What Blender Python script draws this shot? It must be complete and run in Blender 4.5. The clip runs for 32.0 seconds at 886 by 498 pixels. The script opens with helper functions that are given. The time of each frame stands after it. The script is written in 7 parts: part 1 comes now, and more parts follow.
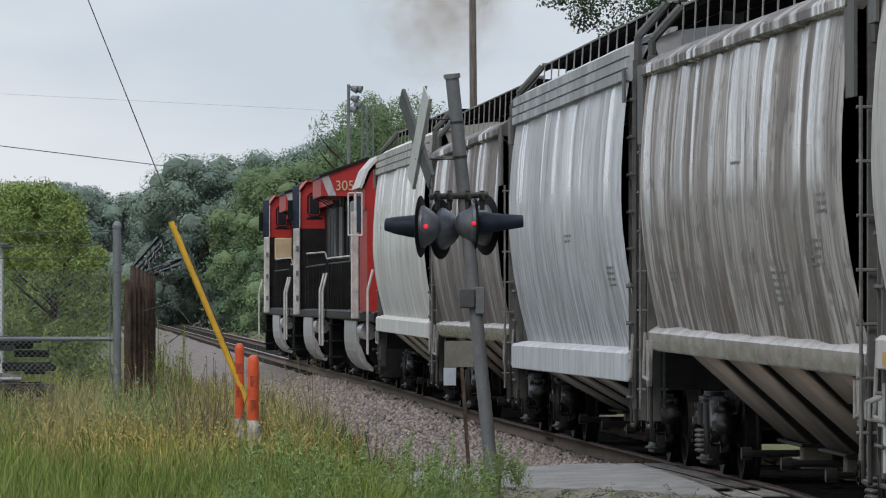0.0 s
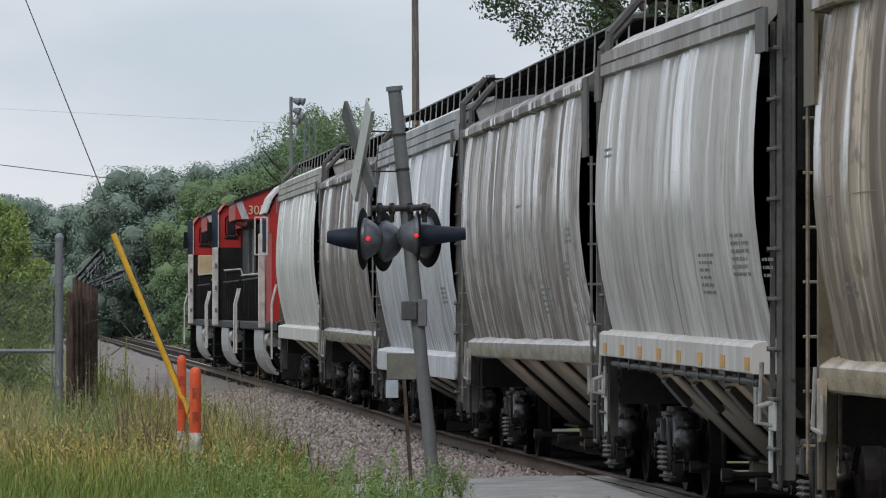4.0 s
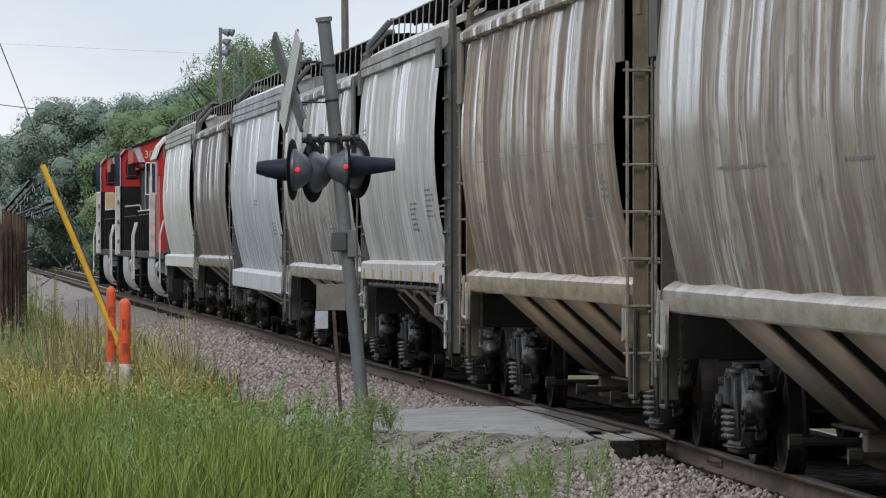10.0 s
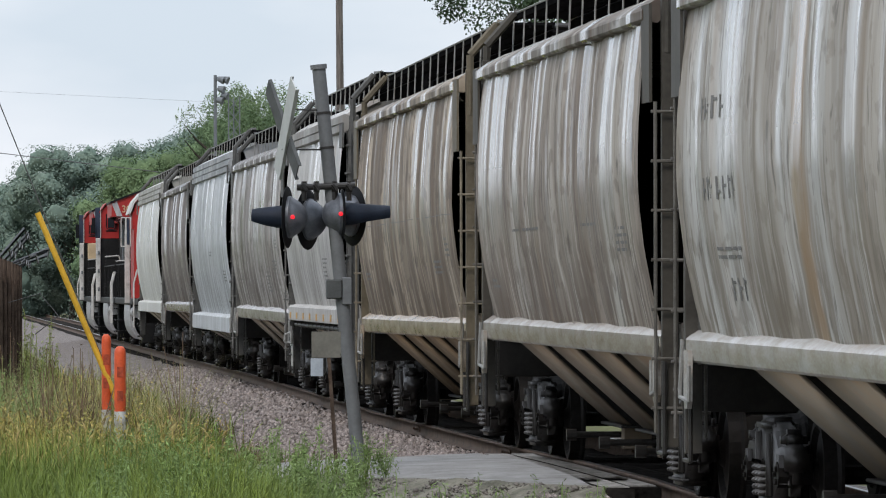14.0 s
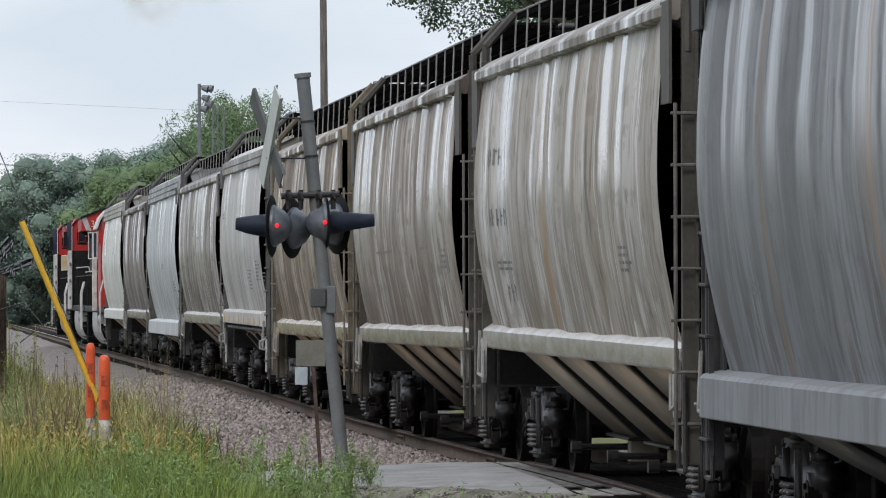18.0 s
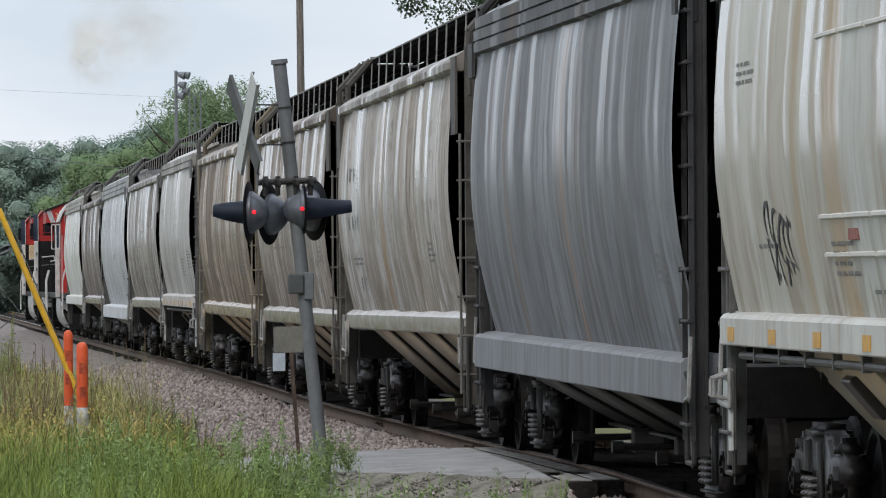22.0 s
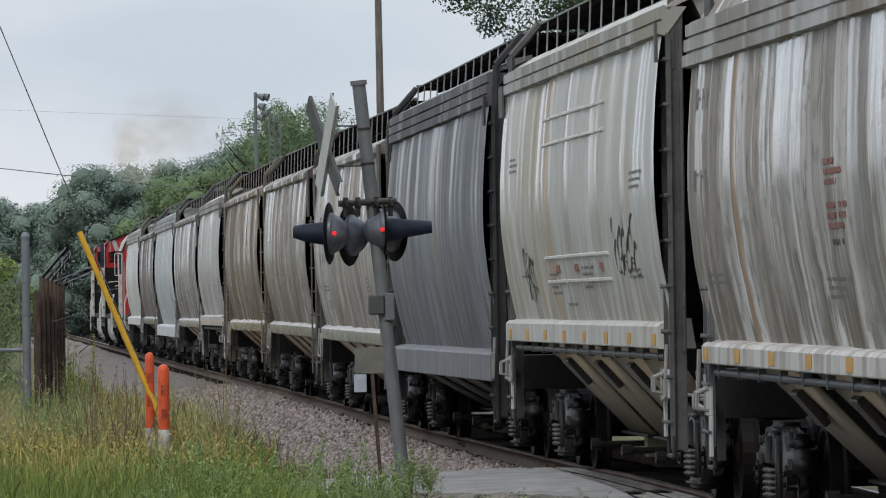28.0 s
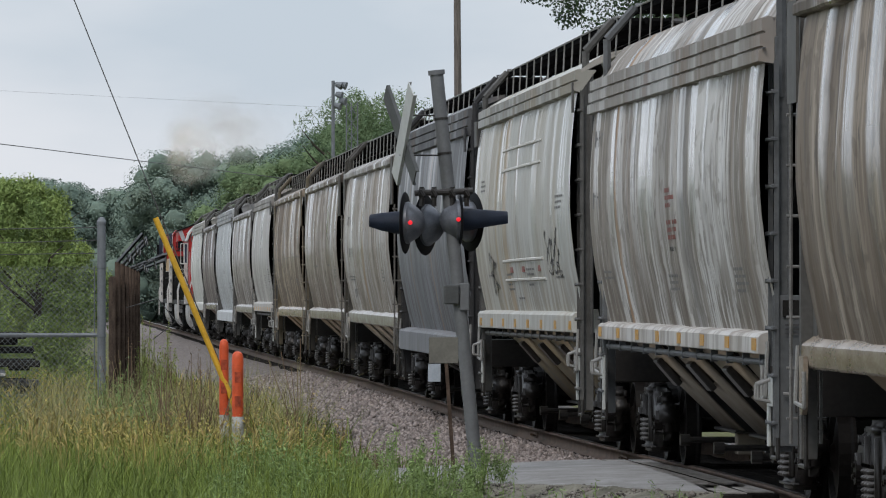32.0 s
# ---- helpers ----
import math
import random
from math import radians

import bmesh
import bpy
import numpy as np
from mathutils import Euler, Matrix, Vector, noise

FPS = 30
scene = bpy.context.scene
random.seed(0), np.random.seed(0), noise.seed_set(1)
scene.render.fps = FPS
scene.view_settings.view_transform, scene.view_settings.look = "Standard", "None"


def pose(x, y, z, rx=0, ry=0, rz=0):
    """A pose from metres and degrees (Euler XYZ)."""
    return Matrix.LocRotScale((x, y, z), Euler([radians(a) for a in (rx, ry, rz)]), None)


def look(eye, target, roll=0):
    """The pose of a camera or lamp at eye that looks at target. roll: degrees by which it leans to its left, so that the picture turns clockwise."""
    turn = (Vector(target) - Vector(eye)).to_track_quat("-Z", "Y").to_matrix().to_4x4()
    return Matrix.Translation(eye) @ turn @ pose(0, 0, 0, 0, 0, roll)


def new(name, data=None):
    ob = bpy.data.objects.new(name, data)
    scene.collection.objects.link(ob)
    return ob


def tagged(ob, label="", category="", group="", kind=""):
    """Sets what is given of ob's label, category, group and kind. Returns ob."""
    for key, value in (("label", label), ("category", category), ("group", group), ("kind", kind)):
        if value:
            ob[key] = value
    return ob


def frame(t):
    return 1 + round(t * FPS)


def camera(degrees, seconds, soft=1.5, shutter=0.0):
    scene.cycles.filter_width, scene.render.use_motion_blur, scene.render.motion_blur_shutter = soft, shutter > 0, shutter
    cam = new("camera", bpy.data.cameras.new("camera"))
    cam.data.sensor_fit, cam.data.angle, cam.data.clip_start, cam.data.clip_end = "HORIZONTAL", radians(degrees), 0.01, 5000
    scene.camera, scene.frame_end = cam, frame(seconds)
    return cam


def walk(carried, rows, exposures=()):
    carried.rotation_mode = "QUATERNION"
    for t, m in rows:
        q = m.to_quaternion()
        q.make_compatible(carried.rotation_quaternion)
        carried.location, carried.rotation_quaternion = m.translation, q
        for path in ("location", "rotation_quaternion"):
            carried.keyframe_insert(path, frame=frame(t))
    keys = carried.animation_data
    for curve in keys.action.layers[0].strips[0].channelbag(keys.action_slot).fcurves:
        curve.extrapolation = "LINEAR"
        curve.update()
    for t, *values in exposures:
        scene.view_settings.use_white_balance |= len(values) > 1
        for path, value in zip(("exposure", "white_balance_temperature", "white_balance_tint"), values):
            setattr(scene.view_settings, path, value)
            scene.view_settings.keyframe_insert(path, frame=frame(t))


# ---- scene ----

# World: the track runs along y with its centre line at x = 0, rail tops near z = 0, y grows away from the camera.
# The camera stands on one spot beside the road crossing with a long lens and pans by hand.
EYE = (-7.441, -59.785, 1.824)
AXIS = 3.4964  # degrees by which the first view turns right of the track
cam = camera(8.0085, 32.0, soft=1.1)
# seconds, degrees right of the axis, degrees up, roll
TURNS = [
    (0, 0.0006, 0.4214, -0.03), (0.5, 0.0206, 0.4242, -0.15), (1, 0.0209, 0.4239, 0.07), (1.5, 0.0364, 0.4246, 0.13),
    (2, 0.2560, 0.4736, 0.32), (2.5, 0.5197, 0.5389, 0.25), (3, 0.5861, 0.5398, 0.09), (3.5, 0.5315, 0.5364, -0.02),
    (5.5, 0.4749, 0.5157, 0.13), (6, 0.5210, 0.5106, 0.07), (6.5, 0.5635, 0.4883, -0.07), (7, 0.5390, 0.4465, 0.12),
    (7.5, 0.5156, 0.3470, 0.18), (8, 0.5263, 0.2382, 0.23), (8.5, 0.5553, 0.1258, 0.14), (9, 0.6520, 0.0304, 0.26),
    (9.5, 0.9343, -0.0431, 0.25), (10, 1.1600, -0.0933, -0.05), (10.5, 1.1980, -0.1126, -0.64), (11, 1.1275, 0.0160, -0.51),
    (11.5, 1.0894, 0.1845, -0.36), (12, 1.0678, 0.2138, -0.14), (12.5, 1.0677, 0.2501, -0.10), (13, 1.1557, 0.2799, -0.20),
    (13.5, 1.1757, 0.3045, -0.49), (14, 1.2050, 0.3342, -0.12), (14.5, 1.2161, 0.3513, -0.21), (16.5, 1.3189, 0.4231, -0.15),
    (17, 1.3403, 0.4199, -0.21), (17.5, 1.3642, 0.4185, -0.25), (18, 1.3478, 0.4108, -0.17), (18.5, 1.3392, 0.3707, -0.07),
    (19, 1.3494, 0.2994, -0.05), (19.5, 1.3804, 0.2617, -0.00), (20, 1.4464, 0.2320, -0.21), (20.5, 1.4599, 0.1887, -0.32),
    (21, 1.5370, 0.1857, -0.11), (21.5, 1.6150, 0.2383, -0.45), (22, 1.5521, 0.2806, -0.41), (22.5, 1.5462, 0.3007, -0.42),
    (23, 1.6138, 0.3245, -0.06), (23.5, 1.7935, 0.3417, -0.21), (24, 1.9188, 0.3664, -0.21), (24.5, 1.9924, 0.3802, -0.37),
    (25, 2.0559, 0.3819, -0.15), (25.5, 2.1294, 0.3779, -0.25), (27.5, 1.0420, 0.4966, -0.59), (28, 0.8263, 0.4710, -0.78),
    (28.5, 0.6850, 0.4481, -0.49), (29, 0.5270, 0.4486, -0.28), (29.5, 0.3365, 0.4415, -0.23), (30, 0.2203, 0.4287, -0.26),
    (30.5, 0.1728, 0.4115, -0.40), (31, 0.2042, 0.3963, -0.23), (31.5, 0.1781, 0.3929, 0.04), (32, 0.1406, 0.3872, -0.03),
]


def aim(right, up, roll):
    a, b = radians(AXIS + right), radians(up)
    way = Vector((math.sin(a) * math.cos(b), math.cos(a) * math.cos(b), math.sin(b)))
    return look(EYE, Vector(EYE) + way * 50, roll)


walk(cam, [(t, aim(r, u, k)) for t, r, u, k in TURNS], exposures=[(0, 0.03, 6500, 13), (6, 0.02, 6500, 13), (8, 0.16, 6500, 13), (10, 0.27, 6500, 13), (13, 0.28, 6500, 13), (25, 0.28, 6500, 13), (28, 0.04, 6500, 13), (32, 0.0, 6500, 13)])

# ---- light ----
world = bpy.data.worlds.new("sky")
scene.world = world
world.use_nodes = True
wn, wl = world.node_tree.nodes, world.node_tree.links
wn.clear()
w_out, w_bg = wn.new("ShaderNodeOutputWorld"), wn.new("ShaderNodeBackground")
w_sky = wn.new("ShaderNodeTexSky")
w_sky.sky_type, w_sky.sun_disc = "NISHITA", False
w_sky.sun_elevation, w_sky.sun_rotation = radians(58), radians(250)
w_co, w_map, w_noise = wn.new("ShaderNodeTexCoord"), wn.new("ShaderNodeMapping"), wn.new("ShaderNodeTexNoise")
w_map.inputs["Scale"].default_value = (9, 9, 26)
w_noise.inputs["Scale"].default_value, w_noise.inputs["Detail"].default_value = 1.1, 5
w_ramp = wn.new("ShaderNodeValToRGB")
w_ramp.color_ramp.elements[0].position, w_ramp.color_ramp.elements[0].color = 0.36, (5.6, 6.5, 7.3, 1)
w_ramp.color_ramp.elements[1].position, w_ramp.color_ramp.elements[1].color = 0.66, (7.6, 8.1, 8.6, 1)
w_mix = wn.new("ShaderNodeMixRGB")
w_mix.inputs[0].default_value = 0.9
w_bg.inputs["Strength"].default_value = 0.1
wl.new(w_co.outputs["Generated"], w_map.inputs["Vector"])
wl.new(w_map.outputs["Vector"], w_noise.inputs["Vector"])
wl.new(w_noise.outputs["Fac"], w_ramp.inputs[0])
wl.new(w_sky.outputs[0], w_mix.inputs[1])
wl.new(w_ramp.outputs[0], w_mix.inputs[2])
w_sep, w_up, w_gain = wn.new("ShaderNodeSeparateXYZ"), wn.new("ShaderNodeMapRange"), wn.new("ShaderNodeMixRGB")
w_up.inputs["From Min"].default_value, w_up.inputs["From Max"].default_value = 0.08, 1.0
w_up.inputs["To Min"].default_value, w_up.inputs["To Max"].default_value = 1.0, 1.9
w_gain.blend_type, w_gain.inputs[0].default_value = "MULTIPLY", 1.0
wl.new(w_co.outputs["Generated"], w_sep.inputs[0])
wl.new(w_sep.outputs["Z"], w_up.inputs["Value"])
wl.new(w_mix.outputs[0], w_gain.inputs[1])
wl.new(w_up.outputs[0], w_gain.inputs[2])
wl.new(w_gain.outputs[0], w_bg.inputs["Color"])
wl.new(w_bg.outputs[0], w_out.inputs[0])
sun = new("sun", bpy.data.lights.new("sun", "SUN"))
sun.data.energy, sun.data.angle, sun.data.color = 1.3, radians(18), (1.0, 0.93, 0.83)
sun.matrix_world = look((-26, -55, 62), (0, 0, 0))

# ---- materials ----
def material(name, base, rough=0.6, metal=0.0, vary=0.12, scale=6.0, bump=0.0, second=None, stretch=(1, 1, 1), glow=None, strength=1.0, spec=0.3):
    """A surface with grain and blotches at two scales."""
    m = bpy.data.materials.new(name)
    m.use_nodes = True
    n, l = m.node_tree.nodes, m.node_tree.links
    b = n["Principled BSDF"]
    co, mp = n.new("ShaderNodeTexCoord"), n.new("ShaderNodeMapping")
    mp.inputs["Scale"].default_value = stretch
    l.new(co.outputs["Object"], mp.inputs["Vector"])
    fine, wide = n.new("ShaderNodeTexNoise"), n.new("ShaderNodeTexNoise")
    fine.inputs["Scale"].default_value, fine.inputs["Detail"].default_value = scale * 7, 4
    wide.inputs["Scale"].default_value, wide.inputs["Detail"].default_value = scale, 5
    l.new(mp.outputs[0], fine.inputs["Vector"])
    l.new(mp.outputs[0], wide.inputs["Vector"])
    ramp = n.new("ShaderNodeValToRGB")
    low = second or tuple(c * (1 - 2.2 * vary) for c in base)
    ramp.color_ramp.elements[0].position, ramp.color_ramp.elements[0].color = 0.32, (*low, 1)
    ramp.color_ramp.elements[1].position, ramp.color_ramp.elements[1].color = 0.62, (*base, 1)
    mix = n.new("ShaderNodeMath")
    mix.operation = "MULTIPLY_ADD"
    mix.inputs[1].default_value, mix.inputs[2].default_value = 0.35, 0.0
    add = n.new("ShaderNodeMath")
    add.operation = "MULTIPLY_ADD"
    add.inputs[1].default_value = 0.65
    l.new(fine.outputs["Fac"], mix.inputs[0])
    l.new(wide.outputs["Fac"], add.inputs[0])
    l.new(mix.outputs[0], add.inputs[2])
    l.new(add.outputs[0], ramp.inputs[0])
    l.new(ramp.outputs[0], b.inputs["Base Color"])
    b.inputs["Roughness"].default_value, b.inputs["Metallic"].default_value = rough, metal
    b.inputs["Specular IOR Level"].default_value = spec
    if bump:
        bp = n.new("ShaderNodeBump")
        bp.inputs["Strength"].default_value, bp.inputs["Distance"].default_value = min(1, bump * 20), bump
        l.new(fine.outputs["Fac"], bp.inputs["Height"])
        l.new(bp.outputs[0], b.inputs["Normal"])
    if glow:
        b.inputs["Emission Color"].default_value, b.inputs["Emission Strength"].default_value = (*glow, 1), strength
    return m


def random_tint(m, amount=0.3):
    """Varies a material's colour from piece to piece."""
    n, l = m.node_tree.nodes, m.node_tree.links
    b = n["Principled BSDF"]
    src = b.inputs["Base Color"].links[0].from_socket
    geo, hsv, ma = n.new("ShaderNodeNewGeometry"), n.new("ShaderNodeHueSaturation"), n.new("ShaderNodeMapRange")
    ma.inputs["To Min"].default_value, ma.inputs["To Max"].default_value = 1 - amount, 1 + amount
    l.new(geo.outputs["Random Per Island"], ma.inputs["Value"])
    l.new(ma.outputs[0], hsv.inputs["Value"])
    l.new(src, hsv.inputs["Color"])
    l.new(hsv.outputs[0], b.inputs["Base Color"])
    return m


def paint(name, base, dirt, amount=0.5, rust=0.15, gloss=0.38, seed=0.0, runs=(), wash_glint=0.6, fine=1.0, sheen=0.85):
    """Weathered car paint: vertical run-off streaks, dirt towards worn bands, rust runs."""
    m = bpy.data.materials.new(name)
    m.use_nodes = True
    n, l = m.node_tree.nodes, m.node_tree.links
    b = n["Principled BSDF"]
    co = n.new("ShaderNodeTexCoord")
    # runs wander a little sideways on their way down
    wn_, wm_, wa_, wp_ = n.new("ShaderNodeTexNoise"), n.new("ShaderNodeVectorMath"), n.new("ShaderNodeVectorMath"), n.new("ShaderNodeMapping")
    wp_.inputs["Scale"].default_value = (0.3, 0.5, 1.1)
    wn_.inputs["Scale"].default_value, wn_.inputs["Detail"].default_value = 1.0, 3
    wm_.operation, wa_.operation = "MULTIPLY", "ADD"
    wm_.inputs[1].default_value = (0, 0.4, 0)
    l.new(co.outputs["Object"], wp_.inputs["Vector"])
    l.new(wp_.outputs[0], wn_.inputs["Vector"])
    l.new(wn_.outputs["Color"], wm_.inputs[0])
    l.new(wm_.outputs[0], wa_.inputs[0])
    l.new(co.outputs["Object"], wa_.inputs[1])

    def streak(sy, sz, detail, lo, hi, off):
        mp, tx, rp = n.new("ShaderNodeMapping"), n.new("ShaderNodeTexNoise"), n.new("ShaderNodeMapRange")
        mp.inputs["Scale"].default_value = (0.6, sy * 0.58, sz)
        mp.inputs["Location"].default_value = (off, seed * 3.7 + off, seed)
        tx.inputs["Scale"].default_value, tx.inputs["Detail"].default_value = 1.0, detail
        rp.inputs["From Min"].default_value, rp.inputs["From Max"].default_value = lo, hi
        l.new(wa_.outputs[0], mp.inputs["Vector"])
        l.new(mp.outputs[0], tx.inputs["Vector"])
        l.new(tx.outputs["Fac"], rp.inputs["Value"])
        return rp.outputs[0]

    def over(fac, gain, below, colour):
        mu, mx = n.new("ShaderNodeMath"), n.new("ShaderNodeMixRGB")
        mu.operation = "MULTIPLY"
        mu.inputs[1].default_value = gain
        l.new(fac, mu.inputs[0])
        l.new(mu.outputs[0], mx.inputs[0])
        if below is None:
            mx.inputs[1].default_value = (*base, 1)
        else:
            l.new(below, mx.inputs[1])
        mx.inputs[2].default_value = (*colour, 1)
        return mx.outputs[0]

    grime = streak(1.6, 0.09, 4, 0.48, 0.56, 5.0)
    c = over(streak(0.6, 0.10, 3, 0.44, 0.58, 1.0), min(1, amount * 1.0), None, dirt)
    c = over(grime, min(1, fine * amount * 0.9), c, tuple(d * 0.7 for d in dirt))
    c = over(streak(3.4, 0.07, 3, 0.53, 0.60, 71.0), fine * (min(1, amount * 0.8)), c, tuple(d * 0.6 for d in dirt))
    # lighter streaks, here and three below: rain-washed paint plus highlights painted as colour
    c = over(streak(1.5, 0.08, 3, 0.55, 0.63, 9.0), 0.5, c, tuple(min(0.8, q * 1.22) for q in base))
    c = over(streak(7.0, 0.22, 4, 0.56, 0.62, 17.0), fine * (amount * 0.55), c, tuple(d * 0.55 for d in dirt))
    c = over(streak(2.6, 0.08, 4, 0.57, 0.66, 13.0), rust, c, (0.20, 0.105, 0.05))
    c = over(streak(9.0, 0.16, 3, 0.61, 0.66, 51.0), fine * wash_glint * 0.8, c, tuple(min(0.8, q * 1.3 + 0.03) for q in base))
    c = over(streak(8.0, 0.5, 4, 0.64, 0.665, 61.0), fine * (0.7), c, (0.09, 0.08, 0.072))
    c = over(streak(4.5, 0.8, 5, 0.52, 0.58, 91.0), fine * amount * 0.5, c, tuple(d * 0.8 for d in dirt))
    c = over(streak(11.0, 0.8, 5, 0.58, 0.62, 95.0), fine * 0.6, c, tuple(d * 0.45 for d in dirt))
    c = over(streak(4.2, 4.0, 6, 0.56, 0.61, 97.0), fine * amount * 0.7, c, tuple(d * 0.55 for d in dirt))
    # splashed grime, thickest low on the sheet
    sp, low, mul = n.new("ShaderNodeSeparateXYZ"), n.new("ShaderNodeMapRange"), n.new("ShaderNodeMath")
    low.inputs["From Min"].default_value, low.inputs["From Max"].default_value = 3.0, 1.5
    mul.operation = "MULTIPLY"
    l.new(co.outputs["Object"], sp.inputs[0])
    l.new(sp.outputs["Z"], low.inputs["Value"])
    l.new(low.outputs[0], mul.inputs[0])
    l.new(streak(6.5, 0.9, 6, 0.47, 0.56, 31.0), mul.inputs[1])
    c = over(mul.outputs[0], min(0.9, amount * 1.4), c, tuple(0.45 * d + w for d, w in zip(dirt, (0.016, 0.006, 0.0))))
    c = over(streak(9.0, 2.6, 4, 0.62, 0.67, 21.0), fine * amount, c, (0.07, 0.06, 0.05))
    for at, wide, colour, gain in runs:
        sb, nz, ad, ab, mr = n.new("ShaderNodeMath"), n.new("ShaderNodeTexNoise"), n.new("ShaderNodeMath"), n.new("ShaderNodeMath"), n.new("ShaderNodeMapRange")
        mp = n.new("ShaderNodeMapping")
        mp.inputs["Scale"].default_value = (0.5, 2.5, 1.3)
        nz.inputs["Scale"].default_value, nz.inputs["Detail"].default_value = 1.5, 6
        l.new(co.outputs["Object"], mp.inputs["Vector"])
        l.new(mp.outputs[0], nz.inputs["Vector"])
        sb.operation, ad.operation, ab.operation = "SUBTRACT", "MULTIPLY_ADD", "ABSOLUTE"
        sb.inputs[1].default_value = at
        ad.inputs[1].default_value = wide * 2.2
        l.new(sp.outputs["Y"], sb.inputs[0])
        l.new(nz.outputs["Fac"], ad.inputs[0])
        l.new(sb.outputs[0], ad.inputs[2])
        l.new(ad.outputs[0], ab.inputs[0])
        mr.inputs["From Min"].default_value, mr.inputs["From Max"].default_value = wide * 1.3, wide * 0.4
        sub = n.new("ShaderNodeMath")
        sub.operation = "SUBTRACT"
        sub.inputs[1].default_value = wide * 1.1
        l.new(ad.outputs[0], sub.inputs[0])
        l.new(sub.outputs[0], ab.inputs[0])
        l.new(ab.outputs[0], mr.inputs["Value"])
        c = over(mr.outputs[0], gain, c, colour)
    l.new(c, b.inputs["Base Color"])
    b.inputs["Specular IOR Level"].default_value = 0.5
    # washed stripes keep their gloss, dirty ones have gone dull
    dull, rg = n.new("ShaderNodeMath"), n.new("ShaderNodeMapRange")
    dull.operation = "MAXIMUM"
    l.new(grime, dull.inputs[0])
    l.new(streak(2.8, 0.07, 3, 0.44, 0.54, 27.0), dull.inputs[1])
    rg.inputs["To Min"].default_value, rg.inputs["To Max"].default_value = gloss - 0.1, gloss + 0.36
        # thrown-up dust takes the shine off the lower sheet
    dust, worst, coat = n.new("ShaderNodeMapRange"), n.new("ShaderNodeMath"), n.new("ShaderNodeMapRange")
    dust.inputs["From Min"].default_value, dust.inputs["From Max"].default_value = 3.1, 2.0
    worst.operation = "MAXIMUM"
    l.new(sp.outputs["Z"], dust.inputs["Value"])
    l.new(dust.outputs[0], worst.inputs[0])
    l.new(dull.outputs[0], worst.inputs[1])
    l.new(worst.outputs[0], rg.inputs["Value"])
    l.new(rg.outputs[0], b.inputs["Roughness"])
    coat.inputs["To Min"].default_value, coat.inputs["To Max"].default_value = sheen, 0.0
    l.new(worst.outputs[0], coat.inputs["Value"])
    l.new(coat.outputs[0], b.inputs["Coat Weight"])
    b.inputs["Coat Roughness"].default_value, b.inputs["Coat IOR"].default_value = max(0.08, gloss - 0.17), 1.6
    # shallow dents, longer than wide
    bp, tx, bm_ = n.new("ShaderNodeBump"), n.new("ShaderNodeTexNoise"), n.new("ShaderNodeMapping")
    bm_.inputs["Scale"].default_value = (1, 2.6, 0.7)
    tx.inputs["Scale"].default_value, tx.inputs["Detail"].default_value = 1.3, 4
    bp.inputs["Strength"].default_value, bp.inputs["Distance"].default_value = 0.5, 0.03
    l.new(co.outputs["Object"], bm_.inputs["Vector"])
    l.new(bm_.outputs[0], tx.inputs["Vector"])
    l.new(tx.outputs["Fac"], bp.inputs["Height"])
    l.new(bp.outputs[0], b.inputs["Normal"])
    return m


STEEL_DARK = material("sooty_steel", (0.036, 0.033, 0.031), 0.42, 0.1, 0.3, 3, 0.004, spec=0.4)
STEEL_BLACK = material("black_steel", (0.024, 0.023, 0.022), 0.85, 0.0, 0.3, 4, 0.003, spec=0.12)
STEEL_WHEEL = material("wheel_steel", (0.018, 0.016, 0.015), 0.55, 0.3, 0.3, 5, 0.002, spec=0.12)
STEEL_BRIGHT = material("worn_bright_steel", (0.42, 0.42, 0.43), 0.3, 0.9, 0.2, 8)
RAIL_RUST = material("rusty_rail", (0.13, 0.085, 0.06), 0.75, 0.2, 0.3, 6, 0.003)
SPRING = material("spring_steel", (0.10, 0.095, 0.09), 0.5, 0.3, 0.3, 9)
GALV = material("galvanised_steel", (0.17, 0.185, 0.20), 0.6, 0.3, 0.12, 7, 0.001)
MAST_PAINT = material("grey_mast_paint", (0.155, 0.162, 0.168), 0.55, 0.2, 0.12, 5, 0.001)
NAVY = material("dark_navy_hood", (0.028, 0.040, 0.068), 0.5, 0.0, 0.15, 8)
DISC_BLACK = material("black_disc", (0.008, 0.009, 0.011), 0.6, 0.0, 0.1, 8, spec=0.12)
SIGNAL_SILVER = material("silver_signal_housing", (0.15, 0.162, 0.185), 0.42, 0.4, 0.2, 12)
SHADE_GREY = material("shade_grey_sign_back", (0.085, 0.09, 0.09), 0.6, 0.2, 0.15, 6)
PALE_BLUE = material("pale_blue_plate", (0.36, 0.40, 0.45), 0.5, 0, 0.1, 8)
PLATE_BEIGE = material("beige_plate_back", (0.165, 0.16, 0.14), 0.6, 0.1, 0.15, 6)
# near-black carries the shade seen below the roof walkways
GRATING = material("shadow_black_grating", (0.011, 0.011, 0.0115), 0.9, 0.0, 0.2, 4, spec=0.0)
SIGN_BACK = material("bare_sign_back", (0.47, 0.49, 0.48), 0.45, 0.1, 0.08, 6)
RED_LENS = material("red_lit_lens", (0.3, 0.005, 0.01), 0.3, 0, 0.05, 9, glow=(1.0, 0.025, 0.04), strength=0.85)
ORANGE = material("orange_plastic", (0.62, 0.095, 0.03), 0.45, 0, 0.16, 9)
ORANGE_DARK = material("sooty_orange_label", (0.42, 0.07, 0.03), 0.6, 0, 0.3, 20)
WHITE_WORN = material("worn_white_paint", (0.56, 0.57, 0.56), 0.6, 0, 0.25, 11, second=(0.20, 0.19, 0.17))
